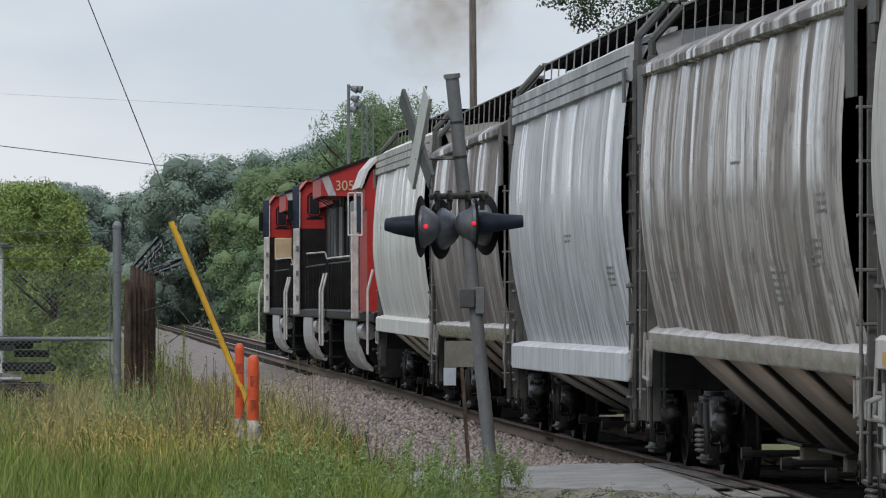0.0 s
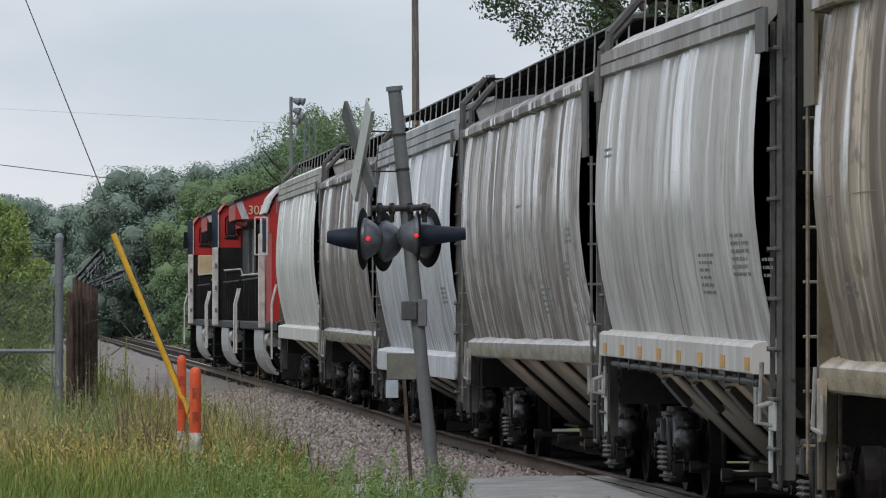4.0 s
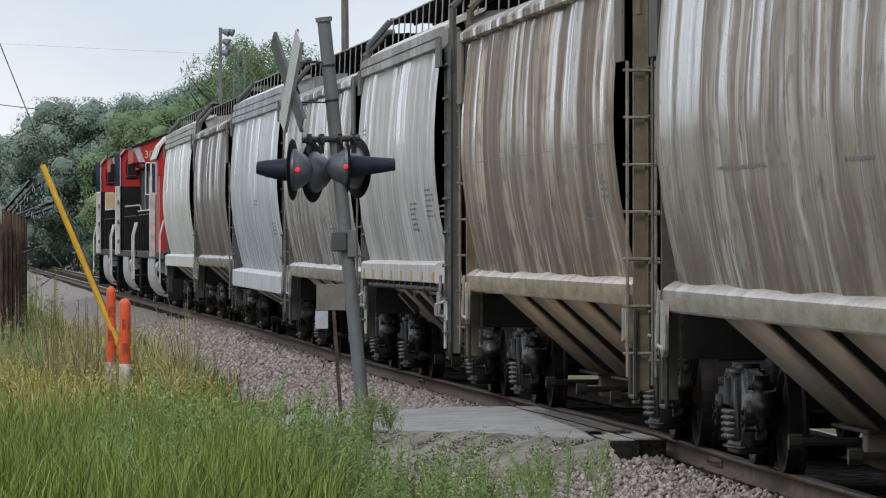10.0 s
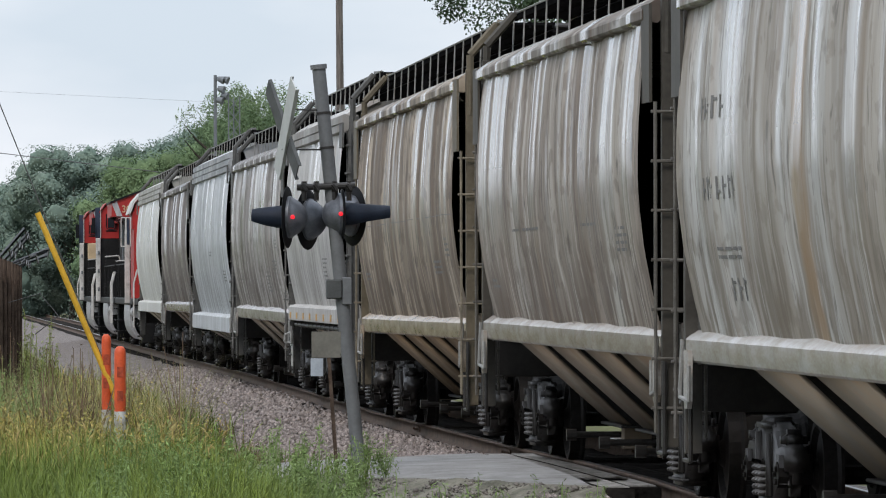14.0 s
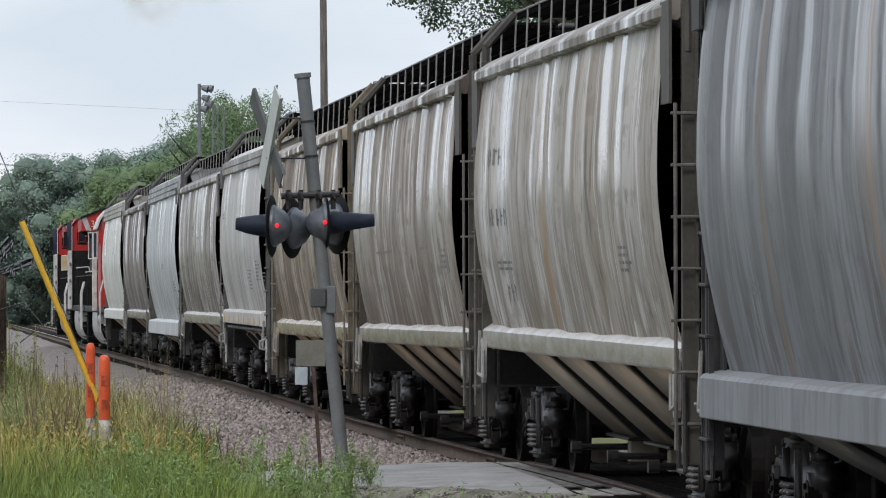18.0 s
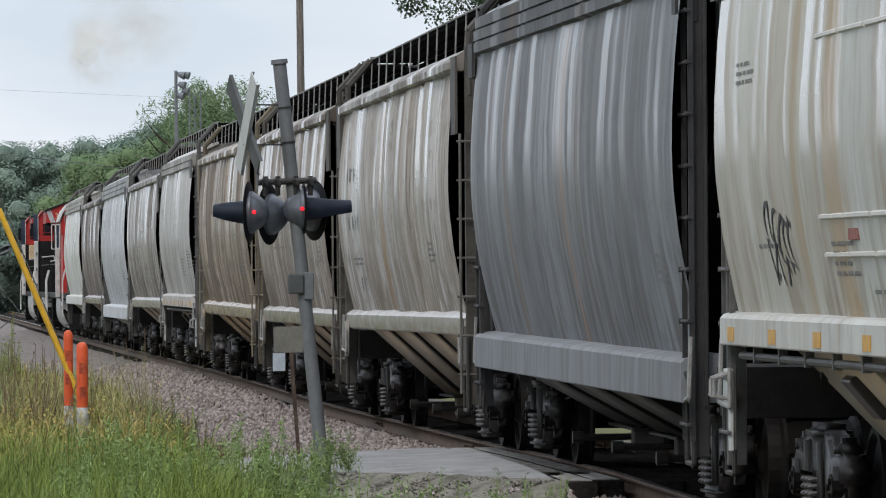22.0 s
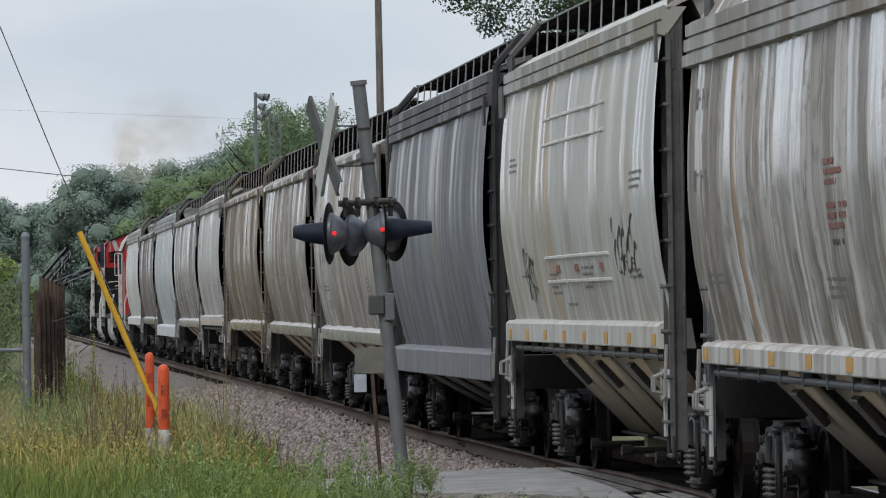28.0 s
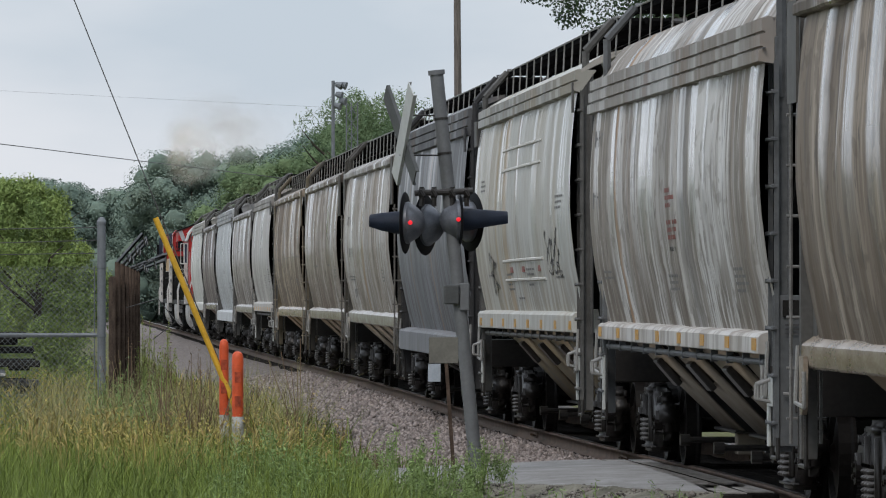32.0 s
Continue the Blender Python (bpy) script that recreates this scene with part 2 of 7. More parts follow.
YELLOW = material("yellow_guard_plastic", (0.64, 0.37, 0.035), 0.5, 0, 0.15, 7)
WIRE = material("dark_wire", (0.09, 0.09, 0.09), 0.6, 0.3, 0.1, 5)
RUSTY = material("rusted_slats", (0.115, 0.085, 0.068), 0.85, 0.1, 0.3, 6, 0.004, spec=0.0)
WOOD_GREY = material("weathered_pole_wood", (0.17, 0.15, 0.135), 0.85, 0, 0.3, 4, 0.006, stretch=(6, 6, 0.4))
TIMBER = material("tarred_timber", (0.035, 0.032, 0.03), 0.8, 0, 0.4, 3, 0.008, spec=0.0)
TIMBER_TOP = material("worn_crossing_plank", (0.33, 0.32, 0.305), 0.85, 0, 0.4, 3, 0.01, stretch=(3, 0.8, 1), second=(0.10, 0.095, 0.088))
ASPHALT = material("pale_worn_asphalt", (0.27, 0.27, 0.27), 0.9, 0, 0.25, 2.2, 0.006, second=(0.15, 0.145, 0.14))
BANK = material("gravelly_bank", (0.20, 0.19, 0.155), 0.95, 0, 0.4, 2.2, 0.04, second=(0.055, 0.056, 0.04))
BALLAST = material("ballast_bed", (0.23, 0.20, 0.185), 0.95, 0, 0.4, 5, 0.02)
STONE = random_tint(material("ballast_stone", (0.30, 0.26, 0.245), 0.9, 0, 0.2, 9, 0.004), 0.45)
BANK_STONE = random_tint(material("bank_stone", (0.17, 0.155, 0.14), 0.95, 0, 0.2, 9), 0.6)
SOIL = material("grassy_soil", (0.11, 0.12, 0.04), 0.95, 0, 0.4, 0.5, 0.02, second=(0.075, 0.062, 0.04))
GRASS = random_tint(material("green_grass", (0.15, 0.20, 0.03), 0.7, 0, 0.15, 0.8, second=(0.065, 0.10, 0.02)), 0.5)
STRAW = random_tint(material("yellow_seeding_grass", (0.41, 0.30, 0.09), 0.75, 0, 0.2, 0.9, second=(0.24, 0.26, 0.075)), 0.4)
WEED = random_tint(material("weed_leaves", (0.20, 0.29, 0.10), 0.65, 0, 0.15, 2), 0.4)
DRY = random_tint(material("dry_brown_weed", (0.17, 0.115, 0.075), 0.8, 0, 0.2, 3), 0.4)
TAN = random_tint(material("tan_wispy_grass", (0.30, 0.27, 0.13), 0.8, 0, 0.2, 1.2, second=(0.17, 0.19, 0.07)), 0.35)
FOXTAIL = random_tint(material("foxtail_heads", (0.33, 0.24, 0.09), 0.75, 0, 0.2, 1.1, second=(0.25, 0.23, 0.085)), 0.35)
WISP = random_tint(material("pale_fine_grass", (0.185, 0.245, 0.045), 0.65, 0, 0.15, 0.9, second=(0.07, 0.11, 0.02)), 0.4)
YELLOW_WEED = random_tint(material("yellow_green_weed", (0.33, 0.36, 0.10), 0.7, 0, 0.25, 3, second=(0.14, 0.22, 0.06)), 0.35)
# Distant leaf colours are paled to paint in haze; the farthest are also blued.
LEAF_FAR_HAZED = random_tint(material("haze_paled_far_leaves", (0.195, 0.25, 0.20), 0.95, 0, 0.3, 0.22, second=(0.125, 0.185, 0.165), spec=0.0), 0.12)
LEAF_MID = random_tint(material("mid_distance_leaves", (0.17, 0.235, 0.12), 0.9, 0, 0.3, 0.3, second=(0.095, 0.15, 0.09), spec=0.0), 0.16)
LEAF_WILLOW = random_tint(material("light_green_leaves", (0.235, 0.305, 0.085), 0.7, 0, 0.3, 0.7, second=(0.11, 0.175, 0.06)), 0.4)
LEAF_DARK = random_tint(material("dark_leaves", (0.045, 0.085, 0.035), 0.7, 0, 0.25, 0.5), 0.35)
BARK = material("grey_brown_bark", (0.085, 0.07, 0.058), 0.9, 0, 0.3, 4, 0.01, stretch=(3, 3, 0.6))
LOCO_RED = material("red_engine_paint", (0.36, 0.024, 0.022), 0.5, 0, 0.12, 2.5)
LOCO_BLACK = material("black_engine_paint", (0.016, 0.016, 0.017), 0.55, 0, 0.3, 3, spec=0.15)
LOCO_WHITE = material("dusty_white_paint", (0.56, 0.55, 0.54), 0.55, 0, 0.2, 5)
LOCO_BEIGE = material("beige_engine_panel", (0.55, 0.42, 0.27), 0.5, 0, 0.1, 3)
LOCO_SILVER = material("silver_tank_paint", (0.42, 0.42, 0.43), 0.45, 0.3, 0.2, 4)
GLASS_DARK = material("dark_cab_glass", (0.015, 0.02, 0.025), 0.08, 0, 0.05, 3)
DARK_BED = material("dark_bed_stone", (0.045, 0.042, 0.04), 0.85, 0, 0.4, 6, 0.02, spec=0.0)
RAIL_GREY = material("grab_rail_grey", (0.30, 0.30, 0.29), 0.5, 0.2, 0.2, 8)
MARK_FADED = material("faded_stencil_paint", (0.20, 0.195, 0.19), 0.7, 0, 0.2, 20)
MARK_DARK = material("dark_stencil_paint", (0.06, 0.06, 0.062), 0.7, 0, 0.2, 20)
MARK_YELLOW = material("yellow_reflective_sticker", (0.55, 0.30, 0.06), 0.4, 0, 0.15, 12)
MARK_RED = material("red_stencil_paint", (0.26, 0.10, 0.085), 0.7, 0, 0.2, 20)


# ---- building tools ----
def link_mesh(name, bm, mat, parent=None, label="", smooth=False):
    me = bpy.data.meshes.new(name)
    bm.to_mesh(me)
    bm.free()
    me.materials.append(mat)
    if smooth:
        me.polygons.foreach_set("use_smooth", [True] * len(me.polygons))
        me.set_sharp_from_angle(angle=radians(48))
    ob = new(name, me)
    if parent is not None:
        ob.parent = parent
    if label:
        ob["label"] = label
    return ob


def part(name, bm, mat, parent, label="", smooth=False):
    """One mesh under a thing or under a part."""
    return link_mesh(name, bm, mat, parent, label, smooth)


def thing(name, label, category, group="", kind="", at=None):
    ob = new(name)
    ob.empty_display_size = 0.3
    if at is not None:
        ob.matrix_basis = at
    return tagged(ob, label, category, group, kind)


def box(bm, x0, x1, y0, y1, z0, z1, bevel=0.0):
    v = [bm.verts.new((x, y, z)) for x in (x0, x1) for y in (y0, y1) for z in (z0, z1)]
    f = [bm.faces.new([v[i] for i in q]) for q in ((0, 1, 3, 2), (4, 6, 7, 5), (0, 4, 5, 1), (2, 3, 7, 6), (0, 2, 6, 4), (1, 5, 7, 3))]
    if bevel:
        es = list({e for q in f for e in q.edges})
        bmesh.ops.bevel(bm, geom=es, offset=bevel, segments=1, affect="EDGES")
    return bm


def one_box(*a, bevel=0.0):
    return box(bmesh.new(), *a, bevel=bevel)


def rod(bm, p, q, r, seg=8, r2=None):
    """A round bar from p to q, tapering to r2."""
    p, q = Vector(p), Vector(q)
    d = q - p
    m = Matrix.Translation((p + q) / 2) @ d.to_track_quat("Z", "Y").to_matrix().to_4x4()
    bmesh.ops.create_cone(bm, cap_ends=True, segments=seg, radius1=r, radius2=r if r2 is None else r2, depth=d.length, matrix=m)
    return bm


def rods(pts, r, seg=6):
    bm = bmesh.new()
    for p, q in zip(pts[:-1], pts[1:]):
        rod(bm, p, q, r, seg)
    return bm


def prism(bm, outline, a, b, axis="y"):
    """A plate or bar with the given outline, from a to b along an axis."""
    def put(u, v, w):
        return {"y": (u, w, v), "x": (w, u, v), "z": (u, v, w)}[axis]
    lo = [bm.verts.new(put(u, v, a)) for u, v in outline]
    hi = [bm.verts.new(put(u, v, b)) for u, v in outline]
    bm.faces.new(lo)
    bm.faces.new(hi[::-1])
    k = len(outline)
    for i in range(k):
        bm.faces.new((lo[i], hi[i], hi[(i + 1) % k], lo[(i + 1) % k]))
    bmesh.ops.recalc_face_normals(bm, faces=bm.faces)
    return bm


def lathe(profile, seg=20, axis="z"):
    """A body of revolution from (radius, height) pairs."""
    bm = bmesh.new()
    rings = []
    for r, h in profile:
        ring = []
        for i in range(seg):
            a = 2 * math.pi * i / seg
            c, s = r * math.cos(a), r * math.sin(a)
            ring.append(bm.verts.new({"z": (c, s, h), "x": (h, c, s), "y": (c, h, s)}[axis]))
        rings.append(ring)
    for a, b in zip(rings[:-1], rings[1:]):
        for i in range(seg):
            bm.faces.new((a[i], a[(i + 1) % seg], b[(i + 1) % seg], b[i]))
    bm.faces.new(rings[0])
    bm.faces.new(rings[-1][::-1])
    bmesh.ops.recalc_face_normals(bm, faces=bm.faces)
    return bm


def mesh_from(name, verts, faces, mat, parent=None, label=""):
    me = bpy.data.meshes.new(name)
    verts, faces = np.asarray(verts, np.float32), np.asarray(faces, np.int32)
    me.vertices.add(len(verts))
    me.vertices.foreach_set("co", verts.ravel())
    k = faces.shape[1]
    me.loops.add(faces.size)
    me.loops.foreach_set("vertex_index", faces.ravel())
    me.polygons.add(len(faces))
    me.polygons.foreach_set("loop_start", np.arange(0, faces.size, k, dtype=np.int32))
    me.update(calc_edges=True)
    me.materials.append(mat)
    ob = new(name, me)
    if parent is not None:
        ob.parent = parent
    if label:
        ob["label"] = label
    return ob


def height(y):
    """The rail top: a low hump at the road crossing and slight dips beyond."""
    return float(np.interp(y, (-40, -25, -15, -8, -2, 4, 10, 16, 24, 34, 50, 70, 100, 160), (-0.031, -0.024, -0.009, 0.006, 0.047, 0.042, 0.009, -0.002, -0.016, -0.037, 0.001, 0.029, 0.002, -0.017)))


# ---- ground, track, road ----
def ground_height(x, y):
    """Embankment of the track, flat verge, a low bank under the tall grass."""
    a = abs(x)
    shoulder = np.interp(a, (0, 1.9, 3.6, 5.0, 12, 40, 400), (-0.30, -0.34, -0.62, -0.42, -0.2, -0.3, -0.5))
    near = np.interp(x, (-16, -9, -6, -4.4, -3.5, -2.6, -1.45), (7.5, 4.6, 3.6, 2.6, 0.9, -1.3, -3.9))
    far = np.interp(x, (-16, -9, -6, -4.4, -3.5, -1.45), (13.5, 9.0, 7.6, 6.9, 7.2, 8.6))
    road = np.interp(x, (-16, -9, -6, -4.4, -3.5, -2.6, -1.9, -1.4, -1.3), (-0.42, -0.34, -0.26, -0.16, -0.11, -0.07, -0.06, -0.06, -1))
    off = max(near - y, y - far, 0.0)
    return float(max(shoulder, road - 0.05 - 0.30 * max(0, off - 0.4)))


def build_ground():
    xs = [-900, -300, -120, -60, -35, -22, -15, -12, -10, -9, -8, -7, -6.3, -5.6, -5, -4.4, -4.1, -3.8, -3.5, -3.2, -2.9, -2.6, -2.3, -2, -1.7, -1.45, -1.3, -1, 0, 1, 1.9, 2.6, 3.6, 5, 8, 12, 20, 40, 90, 250, 900]
    ys = [-200, -90, -60, -40, -25] + [-20 + 1.0 * i for i in range(40)] + [20 + 2.5 * i for i in range(14)] + [60, 80, 110, 150, 200, 280, 400, 700, 1500]
    v = [(x, y, ground_height(x, y) + 0.05 * noise.noise((x * 0.7, y * 0.5, 0))) for y in ys for x in xs]
    k = len(xs)
    f = [(j * k + i, j * k + i + 1, j * k + i + 1 + k, j * k + i + k) for j in range(len(ys) - 1) for i in range(k - 1)]
    g = mesh_from("ground", v, f, SOIL)
    tagged(g, "rough grassy ground reaching to the woods", "ground", kind="structure")


build_ground()


def build_ballast():
    """A rough bed of crushed stone from the sleepers to the toe of the bank."""
    prof = [(-3.75, -0.66), (-3.3, -0.52), (-2.7, -0.40), (-2.1, -0.27), (-1.6, -0.19), (-1.2, -0.17), (-0.6, -0.17), (0, -0.18), (0.6, -0.17), (1.2, -0.17), (1.7, -0.2), (2.5, -0.35), (3.6, -0.64)]
    ys = list(np.arange(-30, 40, 0.35)) + list(np.arange(40, 120, 1.2)) + list(np.arange(120, 420, 8))
    v = []
    for y in ys:
        for x, z in prof:
            n = noise.noise((x * 2.1, y * 2.1, 3.0)) * 0.035 + noise.noise((x * 7, y * 7, 1.0)) * 0.02
            v.append((x + 0.12 * noise.noise((y * 0.4, x, 8)), y, z + n + height(y)))
    k = len(prof)
    f = [(j * k + i, j * k + i + 1, j * k + i + 1 + k, j * k + i + k) for j in range(len(ys) - 1) for i in range(k - 1)]
    b = mesh_from("ballast", v, f, BALLAST)
    b.data.materials.append(DARK_BED)
    # the bed is darker within a metre of the centre line
    for p in b.data.polygons:
        if abs(p.center.x) < 1.0:
            p.material_index = 1
    tagged(b, "grey-brown crushed stone bed under the track", "ballast", kind="structure")
    return b


ballast = build_ballast()


def near_y(x):
    return float(np.interp(x, (-6, -4.4, -3.5, -2.6, -1.9, -1.45), (3.6, 2.6, 0.9, -1.3, -3.1, -3.9)))


def scatter_stones():
    rng = np.random.default_rng(5)
    base = np.array([(1, 0, -0.3), (-0.5, 0.85, -0.25), (-0.55, -0.8, -0.3), (0.25, 0.1, 0.65), (-0.4, 0.25, 0.5)], float)
    tri = np.array([(0, 1, 3), (1, 4, 3), (1, 2, 4), (2, 0, 3), (2, 3, 4), (0, 2, 1)])
    pts = []
    for x0, x1, y0, y1, n in ((-3.6, -0.95, -22, 3, 9000), (-3.7, -0.95, 3, 35, 16000), (-3.7, -0.9, 35, 95, 11000), (-3.7, -1.6, -16, 12, 5000)):
        pts.append(np.column_stack((rng.uniform(x0, x1, n), rng.uniform(y0, y1, n))))
    for _ in range(1):
        x = rng.uniform(-4.3, -1.45, 5200)
        near = np.interp(x, (-4.4, -3.5, -2.6, -1.9, -1.45), (2.6, 0.9, -1.3, -3.1, -3.9))
        bank = np.column_stack((x, near - 0.6 - np.abs(rng.normal(0, 1.0, len(x)))))
    pts = np.concatenate(pts)
    xs = np.array((-3.75, -3.3, -2.7, -2.1, -1.6, -1.2, 1.2))
    zs = np.array((-0.66, -0.52, -0.40, -0.27, -0.19, -0.17, -0.17))
    z = np.interp(pts[:, 0], xs, zs) + np.array([height(y) for y in pts[:, 1]]) + rng.uniform(-0.01, 0.03, len(pts))
    zb = np.array([max(ground_height(a, b), float(np.interp(a, (-4.4, -3.5, -2.6, -1.45), (-0.12, -0.07, -0.03, -0.01))) - 0.42 * max(0, (near_y(a) + 0.35 - b) / 2.5 - 0.25) ** 1.3) for a, b in bank]) + rng.uniform(-0.01, 0.02, len(bank))
    pts, z = np.concatenate((pts, bank)), np.concatenate((z, zb))
    n = len(pts)
    size = rng.uniform(0.02, 0.05, (n, 1, 1)) * np.where(pts[:, 1] > 35, 1.3, 1.0)[:, None, None]
    ang = rng.uniform(0, 6.28, n)
    jit = base[None] * rng.uniform(0.6, 1.3, (n, 5, 3))
    c, s = np.cos(ang)[:, None], np.sin(ang)[:, None]
    rot = np.stack((jit[..., 0] * c - jit[..., 1] * s, jit[..., 0] * s + jit[..., 1] * c, jit[..., 2]), -1) * size
    v = (rot + np.column_stack((pts, z))[:, None]).reshape(-1, 3)
    f = (tri[None] + 5 * np.arange(n)[:, None, None]).reshape(-1, 3)
    ob = mesh_from("ballast_stones", v, f, STONE)
    tagged(ob, "loose angular grey and pinkish ballast stones", "stones", kind="stuff")


scatter_stones()


def build_track():
    prof = [(-0.075, -0.172), (0.075, -0.172), (0.075, -0.16), (0.012, -0.135), (0.012, -0.045), (0.036, -0.035), (0.036, -0.004), (0.028, 0.0), (-0.028, 0.0), (-0.036, -0.004), (-0.036, -0.035), (-0.012, -0.045), (-0.012, -0.135), (-0.075, -0.16)]
    ys = list(range(-34, 160, 2)) + list(range(160, 420, 20))
    for x0 in (-0.7525, 0.7525):
        rail = thing("rail", "rusty steel running rail with a bright worn head", "rail", "rails of the track", "structure")
        v = [(x0 + u, y, w + height(y)) for y in ys for u, w in prof]
        k = len(prof)
        f = [(j * k + i, j * k + (i + 1) % k, j * k + (i + 1) % k + k, j * k + i + k) for j in range(len(ys) - 1) for i in range(k)]
        mesh_from("rail_bar", v, f, RAIL_RUST, rail)
        v = [(x0 + u, y, height(y) + 0.002) for y in ys for u in (-0.022, 0.03)]
        f = [(2 * j, 2 * j + 1, 2 * j + 3, 2 * j + 2) for j in range(len(ys) - 1)]
        mesh_from("worn_head", v, f, STEEL_BRIGHT, rail, "bright worn running surface")
        for y in (-18.5, -6.4, 12.4, 25.6, 38.8):
            bm = bmesh.new()
            for s in (-1, 1):
                box(bm, x0 + s * 0.014, x0 + s * 0.03, y - 0.45, y + 0.45, height(y) - 0.125, height(y) - 0.055, 0.004)
                for d in (-0.33, -0.12, 0.12, 0.33):
                    rod(bm, (x0 + s * 0.03, y + d, height(y) - 0.09), (x0 + s * 0.055, y + d, height(y) - 0.09), 0.014, 6)
            part("joint_bar", bm, RAIL_RUST, rail)
    sleepers = thing("sleepers", "dark tarred timber sleepers under the rails", "sleepers", "", "structure")
    me = None
    for i in range(150):
        y = -26 + i * 0.54
        if me is None:
            bm = one_box(-1.3, 1.3, -0.115, 0.115, -0.19, 0, bevel=0.012)
            ob = part("sleeper", bm, TIMBER, sleepers)
            me = ob.data
        else:
            ob = new("sleeper", me)
            ob.parent = sleepers
        ob.location = (0.05 * noise.noise((y * 3, 0, 0)), y, height(y) - 0.172)
        ob.rotation_euler = (0, 0, 0.02 * noise.noise((y * 5, 2, 0)))


build_track()


def build_crossing():
    """The pale asphalt road that meets the track, with its ragged broken edge and its timbers."""
    near = [(-16, 7.5), (-9, 4.6), (-6, 3.6), (-4.4, 2.6), (-3.5, 0.9), (-2.6, -1.3), (-1.9, -3.1), (-1.45, -3.9)]
    far = [(-16, 13.5), (-9, 9.0), (-6, 7.6), (-4.4, 6.9), (-3.5, 7.2), (-2.6, 7.6), (-1.9, 8.2), (-1.45, 8.6)]
    rise = (-0.38, -0.30, -0.22, -0.12, -0.07, -0.03, -0.015, -0.01)
    bm = bmesh.new()
    rows = []
    n = 14
    for (a, b, z) in zip(near, far, rise):
        row = []
        for i in range(n + 1):
            u = i / n
            x, y = a[0] + (b[0] - a[0]) * u, a[1] + (b[1] - a[1]) * u
            rag = 0.22 * noise.noise((x * 2.3, y * 2.3, 4)) * (1 if i in (0, n) else 0)
            crown = 0.05 * (1 - (2 * u - 1) ** 2)
            row.append(bm.verts.new((x, y + rag, z + crown + height(y) * 0.9 + 0.02 * noise.noise((x, y, 0)))))
        rows.append(row)
    for a, b in zip(rows[:-1], rows[1:]):
        for i in range(n):
            bm.faces.new((a[i], b[i], b[i + 1], a[i + 1]))
    bmesh.ops.recalc_face_normals(bm, faces=bm.faces)
    ext = bmesh.ops.extrude_face_region(bm, geom=bm.faces[:])
    bmesh.ops.translate(bm, verts=[q for q in ext["geom"] if isinstance(q, bmesh.types.BMVert)], vec=(0, 0, -0.22))
    bmesh.ops.recalc_face_normals(bm, faces=bm.faces)
    tagged(link_mesh("road", bm, ASPHALT), "pale cracked asphalt road running up to the track", "road", kind="structure")
    rng = np.random.default_rng(31)
    v, cols = [], 26
    xs = np.linspace(-5.2, -1.46, 110)
    for x in xs:
        yn = float(np.interp(x, (-6, -4.4, -3.5, -2.6, -1.9, -1.45), (3.6, 2.6, 0.9, -1.3, -3.1, -3.9)))
        zr = float(np.interp(x, (-6, -4.4, -3.5, -2.6, -1.9, -1.45), (-0.22, -0.12, -0.07, -0.03, -0.015, -0.01)))
        for j in range(cols):
            u = j / (cols - 1)
            y = yn + 0.35 - 2.5 * u
            z = zr + 0.012 - 0.42 * max(0, u - 0.25) ** 1.3 + height(y) * 0.9 + (0.05 * noise.noise((x * 2, y * 2, 2)) + 0.012 * noise.noise((x * 7, y * 7, 7))) * min(1, u * 4)
            v.append((x, y, z if u < 1 else z - 0.4))
    f = [(a * cols + b, a * cols + b + 1, (a + 1) * cols + b + 1, (a + 1) * cols + b) for a in range(len(xs) - 1) for b in range(cols - 1)]
    bank = mesh_from("road_shoulder", v, f, BANK)
    tagged(bank, "broken gravelly edge of the road", "road shoulder", kind="structure")
    # crumbled stones and clods on the bank
    v, f = [], []
    for _ in range(2600):
        x = rng.uniform(-5.0, -1.5)
        yn = float(np.interp(x, (-6, -4.4, -3.5, -2.6, -1.9, -1.45), (3.6, 2.6, 0.9, -1.3, -3.1, -3.9)))
        zr = float(np.interp(x, (-6, -4.4, -3.5, -2.6, -1.9, -1.45), (-0.22, -0.12, -0.07, -0.03, -0.015, -0.01)))
        u = rng.uniform(0.12, 0.98) ** 0.8
        y = yn + 0.35 - 2.5 * u
        z = zr + 0.012 - 0.42 * max(0, u - 0.25) ** 1.3 + height(y) * 0.9
        r = rng.uniform(0.008, 0.02) if rng.uniform() < 0.93 else rng.uniform(0.02, 0.04)
        k = len(v)
        for dx, dy, dz in ((-1, 0, 0), (0, -1, 0), (1, 0, 0), (0, 1, 0), (0, 0, 0.8), (0, 0, -0.8)):
            q = rng.uniform(0.7, 1.3, 3) * r
            v.append((x + dx * q[0], y + dy * q[1], z + dz * q[2]))
        f += [(k + a, k + b, k + 4) for a, b in ((0, 1), (1, 2), (2, 3), (3, 0))] + [(k + b, k + a, k + 5) for a, b in ((0, 1), (1, 2), (2, 3), (3, 0))]
    tagged(mesh_from("bank_stones", v, f, BANK_STONE), "loose dark stones and clods on the road bank", "stones", kind="stuff")
    deck = thing("crossing_deck", "worn tarred timber planks laid along the rails", "crossing deck", "", "structure")
    for i, x in enumerate((-1.42, -1.15)):
        bm = bmesh.new()
        y0, y1 = -4.1 + 0.25 * i, 8.2
        ys = np.linspace(y0, y1, 9)
        prev = None
        for y in ys:
            cur = [bm.verts.new((x + dx, y, height(y) + dz)) for dx, dz in ((0, -0.2), (0.255, -0.2), (0.255, -0.012), (0, -0.012))]
            if prev:
                for k in range(4):
                    bm.faces.new((prev[k], prev[(k + 1) % 4], cur[(k + 1) % 4], cur[k]))
            else:
                bm.faces.new(cur[::-1])
            prev = cur
        bm.faces.new(prev)
